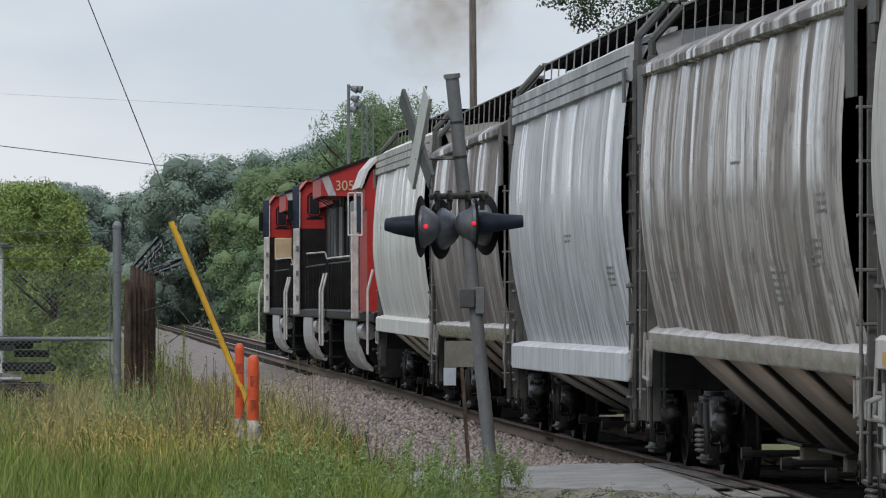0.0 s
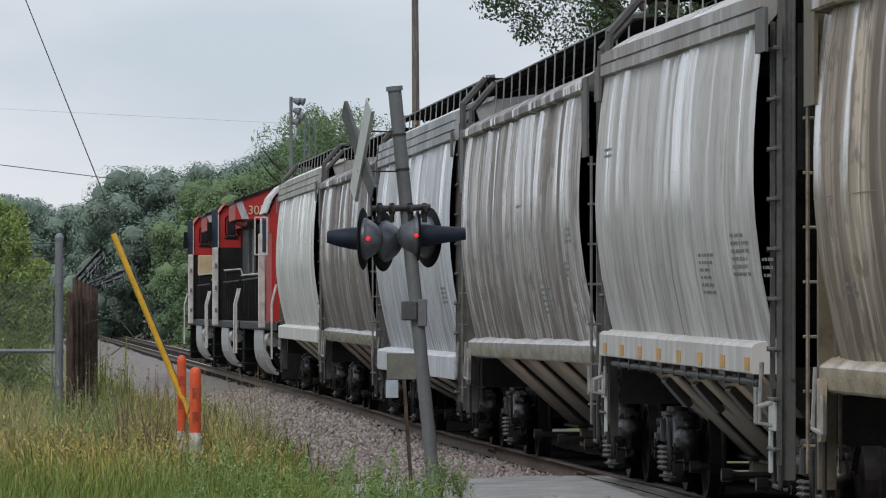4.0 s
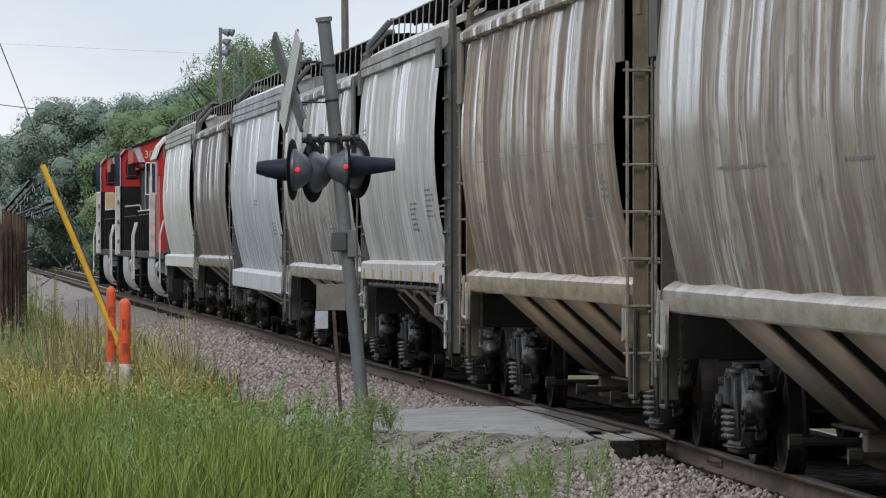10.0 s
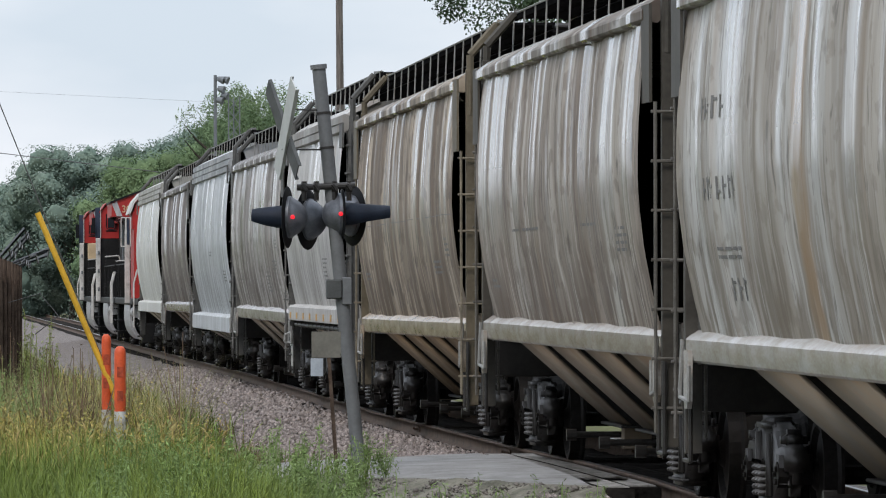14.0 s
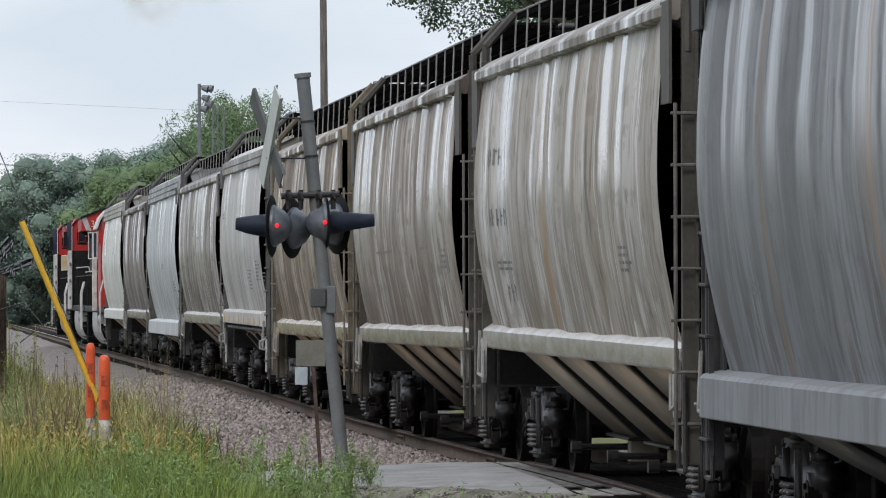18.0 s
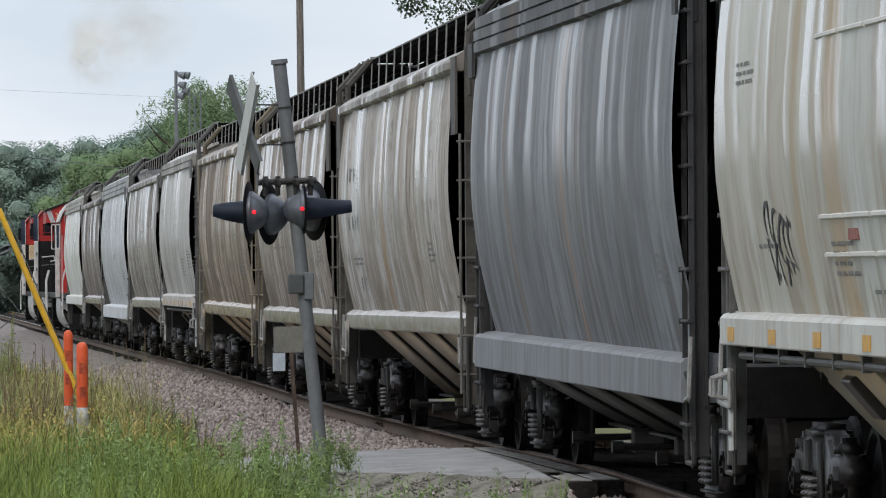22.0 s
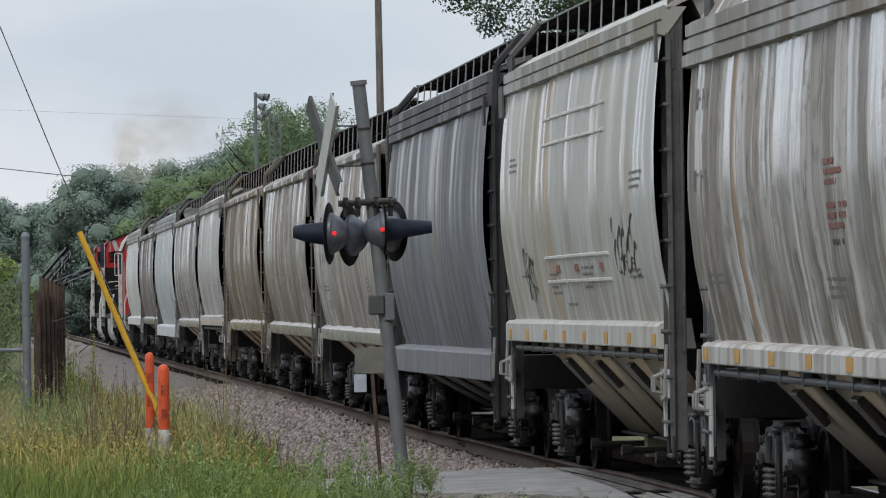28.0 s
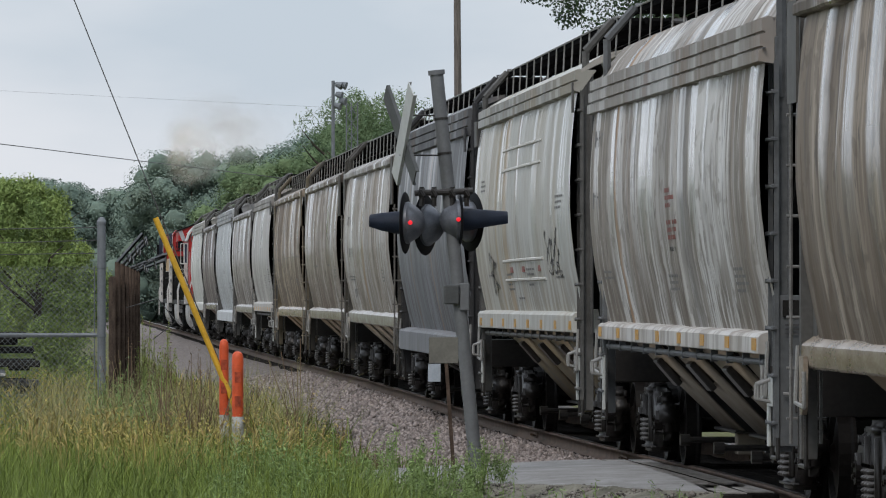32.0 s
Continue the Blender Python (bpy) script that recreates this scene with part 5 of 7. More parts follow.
def truck(car, y, flip, far=False):
    """A two-axle truck as a part of its car."""
    t = shared("truck", lambda: prism(bmesh.new(), [(-1.0, 0.36), (1.0, 0.36), (1.0, 0.55), (0.5, 0.72), (-0.5, 0.72), (-1.0, 0.55)], -0.2, 0.2, "y"), STEEL_DARK, car, label="sooty cast two-axle truck")
    t.location = (0, y, 0)
    for s in (-1, 1):
        o = shared("sideframe", sideframe_mesh, STEEL_DARK, t, True)
        o.location = (s * 1.0, 0, 0)
        for dy in (-0.17, 0.0, 0.17):
            for dx in ((0.02,) if far else (0.02, 0.1)):
                o = shared("spring", spring_mesh, SPRING, t)
                o.location = (s * (1.0 + dx), dy, 0)
    for dy in (-0.89, 0.89):
        o = shared("wheelset", wheelset_mesh, STEEL_WHEEL, t)
        o.location = (0, dy, 0.42)
        if not far:
            ROLLING.append((o, dy))
    return t


def ladder(car, x, y, z0, z1, mat, wide=0.42, along=True, step=0.385):
    """A ladder: two stiles and round rungs, facing sideways."""
    a = -wide / 2
    stile = None
    for d in (a, -a):
        bm = one_box(x - 0.02, x + 0.02, y + d - 0.012, y + d + 0.012, z0, z1)
        stile = part("ladder_stile", bm, mat, car)
    z = z0 + 0.12
    while z < z1:
        bm = rod(bmesh.new(), (x - 0.03, y + a - 0.05, z), (x - 0.03, y - a + 0.05, z), 0.013, 6)
        for d in (a, -a):
            rod(bm, (x - 0.045, y + d, z), (x + 0.01, y + d, z), 0.02, 6)
        part("rung", bm, mat, car)
        z += step


def end_ladder(car, sx, y, z0, z1, mat, step=0.4):
    """Round stiles and rungs across the end corner of a car."""
    for x in (1.53, 1.29):
        part("ladder_stile", rod(bmesh.new(), (sx * x, y, z0), (sx * x, y, z1), 0.016, 6), mat, car)
    z = z0 + 0.2
    while z < z1:
        part("rung", rod(bmesh.new(), (sx * 1.565, y, z), (sx * 1.25, y, z), 0.013, 6), mat, car)
        z += step


def walkway(car, half, zt, mat, roof):
    """Steel running boards over both roof edges, near-black to paint their shaded underside, on round hangers, with the
    hatch trough between.
    """
    for sx in (-1, 1):
        bm = bmesh.new()
        y = -half
        while y < half:
            box(bm, *sorted((sx * 0.52, sx * 1.08)), y, y + 0.1, zt - 0.03, zt)
            y += 0.16
        for x in (0.54, 0.8, 1.08):
            box(bm, sx * x - 0.014, sx * x + 0.014, -half, half, zt - 0.06, zt + 0.008)
        part("running_board", bm, GRATING, car, "open steel grating, coloured near-black for its shaded underside")
        n = 15
        for i in range(n):
            y = -half + 0.25 + (2 * half - 0.5) * i / (n - 1) + 0.05 * noise.noise((i * 2.3, zt, sx))
            bm = rods([(sx * 1.10, y, zt + 0.01), (sx * 1.12, y, roof - 0.02)], 0.010, 5)
            part("hanger", bm, RAIL_GREY, car)
        part("edge_rail", rod(bmesh.new(), (sx * 1.10, -half, zt + 0.012), (sx * 1.10, half, zt + 0.012), 0.012, 5), RAIL_GREY, car)
    part("hatch_trough", box(bmesh.new(), -0.52, 0.52, -half + 0.5, half - 0.5, roof - 0.1, zt - 0.06, 0.02), GRATING, car, "trough under the hatch covers, shade put into its near-black")
    n = 5
    for i in range(n):
        y = -half + 1.9 + (2 * half - 3.8) * i / (n - 1)
        bm = box(bmesh.new(), -0.46, 0.46, y - 1.4, y + 1.4, zt - 0.06, zt + 0.02, 0.03)
        part("hatch_cover", bm, STEEL_DARK, car)
        part("hatch_bar", rods([(-0.46, y + 1.1, zt + 0.02), (-0.46, y + 1.1, zt + 0.08), (-0.46, y + 0.3, zt + 0.08), (-0.46, y + 0.3, zt + 0.02)], 0.012, 5), RAIL_GREY, car)


def stencil(car, y, z, wide, rows, mat, high=0.05, gap=0.09, seed=0):
    """Lines of small lettering that cannot be read, as plain bars."""
    rng = np.random.default_rng(seed + int(abs(y) * 100))
    for i in range(rows):
        zz = z - i * gap
        w = wide * rng.uniform(0.6, 1.0)
        bm = bmesh.new()

        def bar(a, b, lo, hi):
            q = [bm.verts.new((surface_at(car, yy, hh) - 0.004, yy, hh)) for yy, hh in ((a, lo), (a, hi), (b, hi), (b, lo))]
            bm.faces.new(q)

        q = y + wide / 2
        while q > y + wide / 2 - w:
            step = rng.uniform(0.16, 0.4)
            if high > 0.1:
                step = 0.26
                bar(q - 0.09, q - 0.03, zz - high / 2, zz + high / 2)
                m = zz + high * rng.uniform(-0.3, 0.3)
                bar(q - 0.2, q - 0.09, m, m + high * 0.14)
            else:
                bar(q - step, q - 0.06, zz - high / 2, zz + high / 2)
            q -= step
        tagged(part("stencil_line", bm, mat, car, "small stencilled lettering"), kind="stuff")


def squiggle(car, y, z, wide, high, seed, mat):
    """A spray-painted scrawl of loose strokes."""
    rng = np.random.default_rng(seed)
    n = 6
    for i in range(n):
        c = y + wide / 2 - wide * (i + 0.5) / n
        ph, tall, hook = rng.uniform(0, 6.28), high * rng.uniform(0.75, 1.0), rng.uniform(0.8, 1.6)
        bm = bmesh.new()
        prev = None
        for k in range(25):
            u = k / 24
            yy = c + wide / n * (0.5 * math.sin(ph + u * 8.0 * hook) + 0.15 * math.sin(ph * 2 + u * 17))
            zz = z + tall * (0.5 - u) + 0.16 * high * math.cos(ph + u * 11)
            cur = [bm.verts.new((surface_at(car, yy - 0.035, zz) - 0.005, yy - 0.035, zz - 0.011)), bm.verts.new((surface_at(car, yy + 0.035, zz) - 0.005, yy + 0.035, zz + 0.011))]
            if prev:
                bm.faces.new((prev[0], prev[1], cur[1], cur[0]))
            prev = cur
        part("spray_stroke", bm, mat, car, "dark spray-painted stroke")


def hopper(name, length, base, dirt, label, waves=11, amp=0.026, style="wavy", amount=0.5, rust=0.15, seed=0, far=False, trim=None, gloss=0.33, runs=(), wash_glint=0.6, top=None, sill_low=1.22, sill_top=1.47, stickers=False, bays=4, post=(0.105, 0.104, 0.10), inset=(0.6, 0.6), post_out=0.0, fine=1.0, bay_wide=0.38, sheen=0.85, steps=3, panel=False, overlap=(0.3, 0.06)):
    car = thing(name, label, "hopper car", "cars of the train")
    runs = [(half_y - f * 2 * half_y, w, c, g) for half_y in (length / 2 - 1.02,) for f, w, c, g in runs]
    mat = paint("car_paint", base, dirt, amount, rust, gloss, seed, runs, wash_glint, fine, sheen)
    # car colour, browned with dirt and cut to 0.42 as shade underneath
    under = material("shaded_hopper_bottom_paint", tuple(0.42 * q for q in (base[0] * 1.12, base[1], base[2] * 0.86)), 0.75, 0, 0.2, 1.6, 0.003, second=tuple(0.8 * q for q in (dirt[0], dirt[1] * 0.93, dirt[2] * 0.85)), spec=0.15)
    rails = material("ladder_paint", tuple(min(0.5, 1.45 * q + 0.03) for q in post), 0.5, 0.1, 0.25, 8)
    sillm = paint("sill_paint", tuple(0.95 * q for q in base), tuple(1.15 * d for d in dirt), amount * 0.5, rust, gloss - 0.05, seed + 8, (), 0.2, 0.15, 0.5) if style != "wavy" else material("sill_paint", tuple(0.9 * q for q in base), 0.27, 0, 0.3, 2.2, 0.002, second=tuple(0.25 * q + 0.65 * d for q, d in zip(base, dirt)), stretch=(1, 0.8, 3), spec=0.5)
    grimy = paint("roof_paint", tuple((0.8 if style == "wavy" else 0.62) * b for b in base), tuple((0.5 if style == "wavy" else 0.8) * d for d in dirt), 0.9 if style == "wavy" else 0.55, rust, gloss if style == "wavy" else gloss + 0.2, seed + 6, (), 0.3, 0.8 if style == "wavy" else 0.3, 0.7 if style == "wavy" else 0.0)
    endm = material("end_post_paint", post, 0.6, 0.1, 0.2, 3, 0.002)
    # post colour cut to 0.4 to paint in the shade between cars
    end_shade = material("shaded_end_sheet", tuple(0.4 * q for q in post), 0.8, 0, 0.3, 2, 0.003, spec=0.1)
    over = (0.45, 0.42) if style == "wavy" else overlap
    half = (length - sum(inset) - sum(over)) / 2
    shift = (inset[1] + over[1] - inset[0] - over[0]) / 2
    top = top or (4.0 if style == "wavy" else 4.04)
    deck = 4.70 if style == "wavy" else 4.82
    for sx in (-1, 1):
        build_side(car, sx, half, mat, waves, amp, top, seed + sx, sill_top - 0.06)

    sill_ribs = rib_places(half, waves, seed - 1, 0.09, 0.24)

    def wave(y):
        return sum(amp * 0.6 * k * math.exp(-((y - q) / w) ** 2) for q, k, w in sill_ribs)

    for sx in (-1, 1):
        if style == "wavy":
            sill = [(1.28, sill_top + 0.04), (1.36, sill_top + 0.01), (1.455, sill_top - 0.05), (1.47, sill_top - 0.07), (1.47, sill_top - 0.14), (1.45, sill_low + 0.02), (1.43, sill_low), (1.2, sill_low)]
            part("side_sill", strip_along(sill, -half - over[1], half + over[0], sx, wave), sillm, car, "pressed sill that follows the side panels", True).data.set_sharp_from_angle(angle=radians(22))
        else:
            sill = [(1.24, sill_top), (1.38, sill_top - 0.015), (1.50, sill_top - 0.04), (1.53, sill_top - 0.07), (1.53, sill_low + 0.01), (1.52, sill_low), (1.2, sill_low)]
            part("side_sill", strip_along(sill, -half - over[1], half + over[0], sx, None, 8), sillm, car, "straight deep channel sill")
        if style == "wavy":
            chord = [(1.45, top - 0.04), (1.565, top - 0.03), (1.58, top - 0.01), (1.58, top + 0.06), (1.565, top + 0.085), (1.44, top + 0.17), (1.3, top + 0.235), (1.15, top + 0.26)]
            part("top_chord", strip_along(chord, -half - 0.1, half + 0.1, sx, lambda y: wave(y) * 0.8), grimy, car, "folded top chord under the roof", True).data.set_sharp_from_angle(angle=radians(22))
        else:
            chord = [(1.48, top - 0.02)]
            for k in range(steps):
                z, x = top + 0.125 * k, max(1.55, side_profile(top) + 0.06) - 0.015 * k
                chord += [(x, z), (x, z + 0.095), (x - 0.04, z + 0.105), (x - 0.04, z + 0.12)]
            rim = top + 0.125 * steps - 0.02
            chord += [(1.46, rim), (1.3, rim)]
            part("top_chord", strip_along(chord, -half - 0.1, half + 0.1, sx, None, 8), grimy, car, "stepped top chord with a sloped roof edge")
            crest = max(rim + 0.2, 4.5)
            slope = [(1.475, rim - 0.03), (1.47, rim + 0.01), (1.36, rim + (crest - rim) * 0.4), (1.2, rim + (crest - rim) * 0.8), (1.0, crest), (1.0, crest - 0.04)]
            part("roof_edge", strip_along(slope, -half - 0.1, half + 0.1, sx, lambda y: 0.012 * noise.noise((y * 1.1, seed, sx)), 90), mat, car, "pale glossy sloped roof edge", True)
    rz = top + 0.24 if style == "wavy" else crest - 0.06
    bm = strip_along([(-1.25, rz - 0.1), (-1.1, rz), (-0.5, rz + 0.08), (0.5, rz + 0.08), (1.1, rz), (1.25, rz - 0.1), (1.1, top), (-1.1, top)], -half - 0.05, half + 0.05, 1, None, 10)
    part("roof", bm, grimy, car)
    for ob in car.children:
        ob.location.y = shift
    SURFACES[car.name] = (*SURFACES[car.name][:4], shift)
    walkway(car, length / 2 - 0.55, deck, endm, rz)
    # ends: slope sheet, posts, upper corner plate, ladder, end sill, coupler
    for sy in (-1, 1):
        e = length / 2
        hb = half + sy * shift
        bm = prism(bmesh.new(), [(sy * hb, top), (sy * hb, 2.9), (sy * (hb - 2.6), 1.15), (sy * (hb - 2.66), 1.2), (sy * (hb - 0.08), 2.98), (sy * (hb - 0.08), top)], -1.24, 1.24, "x")
        part("end_slope_sheet", bm, end_shade, car, "sloping end sheet, coloured dark for the shade between cars")
        bm = bmesh.new()
        box(bm, -1.32, 1.32, sy * (e - 0.52), sy * (e - 0.42), 0.82, 1.2, 0.01)
        box(bm, -0.3, 0.3, sy * (e - 2.8), sy * (e - 0.42), 0.82, 1.12, 0.01)
        part("end_sill", bm, STEEL_DARK, car, "riveted end sill and centre sill")
        bm = box(bmesh.new(), -0.12, 0.12, sy * (e - 0.5), sy * (e - 0.02), 0.78, 0.98, 0.03)
        box(bm, -0.2, 0.2, sy * (e - 0.2), sy * (e - 0.01), 0.72, 1.02, 0.05)
        part("coupler", bm, STEEL_DARK, car)
        part("uncoupling_lever", rods([(-1.42, sy * (e - 0.4), 0.98), (-0.5, sy * (e - 0.34), 0.9), (-0.1, sy * (e - 0.3), 1.0)], 0.014), RAIL_GREY, car)
        part("air_hose", rods([(0.3, sy * (e - 0.45), 0.8), (0.3, sy * (e - 0.25), 0.55), (0.22, sy * (e - 0.05), 0.5)], 0.03), STEEL_BLACK, car)
        for k in range(5):
            part("rivet", rod(bmesh.new(), (-1.33, sy * (e - 0.47), 0.86 + 0.075 * k), (-1.345, sy * (e - 0.47), 0.86 + 0.075 * k), 0.02, 6), endm, car)
        q = min(e - 0.02, hb + over[0 if sy > 0 else 1] + 0.1 + (post_out if sy < 0 else 0)) + 0.5
        if panel and sy < 0:
            part("end_panel", one_box(-1.5, -1.17, -(q - 0.42), -(q - 0.44), 0.55, 1.78, bevel=0.004), endm, car, "blue-grey end panel")
            part("placard_board", one_box(-1.42, -1.2, -(q - 0.4), -(q - 0.42), 1.6, 1.74, bevel=0.004), STEEL_BLACK, car, "small black placard board")
            for k in range(3):
                part("placard_line", one_box(-1.4, -1.24 - 0.02 * k, -(q - 0.398), -(q - 0.4), 1.53 - 0.035 * k, 1.545 - 0.035 * k), MARK_DARK, car, "line of small dark lettering")
        for sx in (-1, 1):
            bm = bmesh.new()
            box(bm, *sorted((sx * 1.47, sx * 1.335)), *sorted((sy * (q - 0.47), sy * (q - 0.56))), 0.5, top + 0.2, 0.006)
            box(bm, sx * 1.36 - 0.012, sx * 1.36 + 0.012, sy * (q - 0.44), sy * (q - 0.80), sill_low - 0.02, top + 0.05)
            part("corner_post", bm, endm, car, "upright corner post")
            bm = prism(bmesh.new(), [(sy * (hb - 0.05), top + 0.1), (sy * (q - 0.5), top + 0.1), (sy * (q - 0.5), 3.3 if style == "wavy" else 3.8), (sy * (hb - 0.05), 3.3 if style == "wavy" else 3.8)], sx * 1.545, sx * 1.57, "x")
            part("corner_plate", bm, endm, car, "flat upper corner plate")
            if style == "wavy":
                tab = [(sy * (hb + 0.36), sill_low + 0.1), (sy * (hb + 0.08), sill_low + 0.1), (sy * (hb + 0.1), sill_low - 0.3), (sy * (hb + 0.16), sill_low - 0.36), (sy * (hb + 0.3), sill_low - 0.36), (sy * (hb + 0.36), sill_low - 0.3)]
                part("sill_tab", prism(bmesh.new(), tab, sx * 1.46, sx * 1.5, "x"), sillm, car, "tab hanging below the sill")
                end_ladder(car, sx, sy * (q - 0.42), 0.62, 3.3, rails)
            else:
                ladder(car, sx * 1.47, sy * (q - 0.62), 0.62, top, endm)
            hg = hb + min(0, over[0 if sy > 0 else 1])
            bm = rods([(sx * 1.5, sy * (hg + 0.42), 1.4), (sx * 1.52, sy * (hg + 0.42), 0.95), (sx * 1.5, sy * (hg + 0.02), 0.92), (sx * 1.5, sy * (hg + 0.02), 1.2)], 0.018, 6)
            part("grab_iron", bm, RAIL_GREY, car)
            bm = rods([(sx * 1.0, sy * (q - 0.5), deck + 0.01), (sx * 1.12, sy * (q - 0.5), deck), (sx * 1.42, sy * (q - 0.5), deck - 0.34), (sx * 1.42, sy * (q - 0.5), top - 0.3)], 0.045, 6)
            part("roof_hoop", bm, endm, car, "bent steel corner hoop")
            if stickers:
                bm = box(bmesh.new(), *sorted((sx * 1.47, sx * 1.5)), *sorted((sy * (q - 0.86), sy * (q - 0.5))), sill_low - 0.42, sill_low - 0.17, 0.006)
                box(bm, *sorted((sx * 1.47, sx * 1.5)), *sorted((sy * (q - 0.86), sy * (q - 0.78))), sill_low - 0.75, sill_low - 0.42, 0.006)
                part("corner_bracket", bm, SIGN_BACK, car, "pale step bracket plate")
                for d in (0.0, 0.2):
                    part("hand_loop", rods([(sx * 1.5, sy * (q - 0.8 + d), sill_low - 0.2), (sx * 1.6, sy * (q - 0.8 + d), sill_low - 0.24), (sx * 1.6, sy * (q - 0.8 + d), sill_low - 0.36), (sx * 1.5, sy * (q - 0.8 + d), sill_low - 0.38)], 0.014), RAIL_GREY, car)
            bm = rods([(sx * 1.46, sy * (q - 0.82), 1.2), (sx * 1.46, sy * (q - 0.82), 0.45), (sx * 1.46, sy * (q - 0.42), 0.45), (sx * 1.46, sy * (q - 0.42), 1.2)], 0.02, 6)
            part("sill_step", bm, STEEL_DARK, car)
        truck(car, sy * (e - 2.75), sy, far)
    # hopper bays
    span0, span1 = half - 2 * half * 0.155, half - 2 * half * 0.955
    pitch = (span0 - span1) / bays
    for i in range(bays):
        yc = span0 - pitch * (i + 0.5)
        last = i == bays - 1
        lo = 0.42 if not last else 0.95
        k = (1.22 - lo) / 0.8
        wt, wb = pitch * bay_wide, pitch * (bay_wide - 0.09 * k)
        xb = 1.40 - 0.92 * k
        bm = bmesh.new()
        top_r = [bm.verts.new((x, yc + y, sill_low + 0.04)) for x, y in ((-1.40, -wt), (1.40, -wt), (1.40, wt), (-1.40, wt))]
        bot_r = [bm.verts.new((x, yc + y, lo)) for x, y in ((-xb, -wb), (xb, -wb), (xb, wb), (-xb, wb))]
        for j in range(4):
            bm.faces.new((top_r[j], top_r[(j + 1) % 4], bot_r[(j + 1) % 4], bot_r[j]))
        bm.faces.new(bot_r)
        bm.faces.new(top_r[::-1])
        bmesh.ops.recalc_face_normals(bm, faces=bm.faces)
        # black stands for grime and for the shade between the slope sheets
        bay = part("hopper_bay", bm, STEEL_BLACK, car, "sooty hopper bay, black for the shaded gaps")
        bay.location.y = shift
        for sx in (-1, 1):
            sheet = [(sx * 1.41, yc - wt, sill_low + 0.03), (sx * 1.41, yc + wt, sill_low + 0.03), (sx * (xb + 0.02), yc + wb, lo), (sx * (xb + 0.02), yc - wb, lo)]
            sheet += [(x - sx * 0.03, y, z) for x, y, z in sheet]
            mesh_from("slope_sheet", sheet, [(0, 1, 2, 3), (7, 6, 5, 4), (0, 4, 5, 1), (1, 5, 6, 2), (2, 6, 7, 3), (3, 7, 4, 0)], under, bay, "dusty sloping hopper sheet, darkened for underframe shade")
        if not last:
            bm = box(bmesh.new(), -xb - 0.1, xb + 0.1, yc - wb - 0.06, yc + wb + 0.06, lo - 0.03, lo, 0.01)
            part("outlet_flange", bm, STEEL_DARK, bay)
            for sx in (-1, 1):
                bm = one_box(*sorted((sx * (xb - 0.02), sx * (xb - 0.3))), yc - 0.12, yc + 0.12, 0.16, lo - 0.03, bevel=0.01)
                part("gate_leg", bm, under, bay, "dusty upright of the outlet gate, darkened for underframe shade")
            bm = rod(bmesh.new(), (-0.95, yc + 0.25, 0.3), (0.95, yc + 0.25, 0.3), 0.032, 8)
            rod(bm, (-1.0, yc + 0.25, 0.3), (-0.9, yc + 0.25, 0.3), 0.06, 10)
            part("gate_shaft", bm, STEEL_DARK, bay)
            for sx in ((-1, 1) if stickers else ()):
                bm = bmesh.new()
                box(bm, -0.17, 0.17, -0.2, 0.2, -0.03, 0.035, 0.012)
                box(bm, -0.10, 0.12, -0.1, 0.1, 0.02, 0.08, 0.015)
                ang = math.atan2(0.8, 0.92)
                m = Matrix.Translation((sx * 1.15, yc, sill_low - 0.30)) @ Matrix.Rotation(-sx * (math.pi / 2 - ang), 4, "Y")
                bmesh.ops.transform(bm, matrix=m, verts=bm.verts)
                part("vibrator_bracket", bm, STEEL_DARK, bay)
    # the centre of the underframe, its shade put into a black colour
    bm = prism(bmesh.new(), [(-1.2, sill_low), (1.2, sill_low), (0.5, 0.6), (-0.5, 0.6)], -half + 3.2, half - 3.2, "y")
    part("centre_slope", bm, STEEL_BLACK, car, "inner slope sheets in a black that stands for shade").location.y = shift
    if stickers:
        for sx in (-1, 1):
            n = 8
            for i in range(n):
                y = half + min(0, over[0]) - 0.3 - (2 * half + min(0, over[0]) + min(0, over[1]) - 0.6) * i / (n - 1)
                part("reflector", one_box(*sorted((sx * 1.532, sx * 1.537)), y - 0.16, y + 0.16, sill_low + 0.03, sill_low + 0.13) if style != "wavy" else one_box(sx * 1.485, sx * 1.489, y - 0.13, y + 0.13, sill_low + 0.03, sill_low + 0.14), MARK_YELLOW, car, "yellow reflective patch").location.y = shift
            rodb = rod(bmesh.new(), (sx * 1.44, -half - min(0, over[1]) + 0.2, sill_low - 0.07), (sx * 1.44, half + min(0, over[0]) - 0.2, sill_low - 0.07), 0.028, 8)
            for i in range(12):
                y = -half + 1.0 + (2 * half - 2.0) * i / 11
                box(rodb, sx * 1.44 - 0.03, sx * 1.44 + 0.03, y - 0.03, y + 0.03, sill_low - 0.11, sill_low)
            part("pipe", rodb, endm, car, "dark pipe along the sill").location.y = shift
    return car


# front coupler place of every car along the train, and what the car looks like
CARS = []


def add_car(front, rear, **k):
    car = hopper("hopper_car", front - rear, **k)
    CARS.append((car, (front + rear) / 2, (front - rear) / 2 - 2.75))
    return car


car_a = add_car(92.1, 74.15, inset=(0.8, 0.71), fine=0.35, base=(0.548, 0.551, 0.528), dirt=(0.369, 0.350, 0.306), label="pale grey-green hopper car with soft bulging sides", amp=0.012, style="plain", amount=0.25, rust=0.05, seed=1, far=True, sill_low=1.16)
car_b = add_car(74.15, 56.9, inset=(0.6, 0.76), base=(0.30, 0.268, 0.252), dirt=(0.13, 0.105, 0.095), label="dark brown-grey hopper car with ribbed sides", amount=0.7, seed=2, far=True)
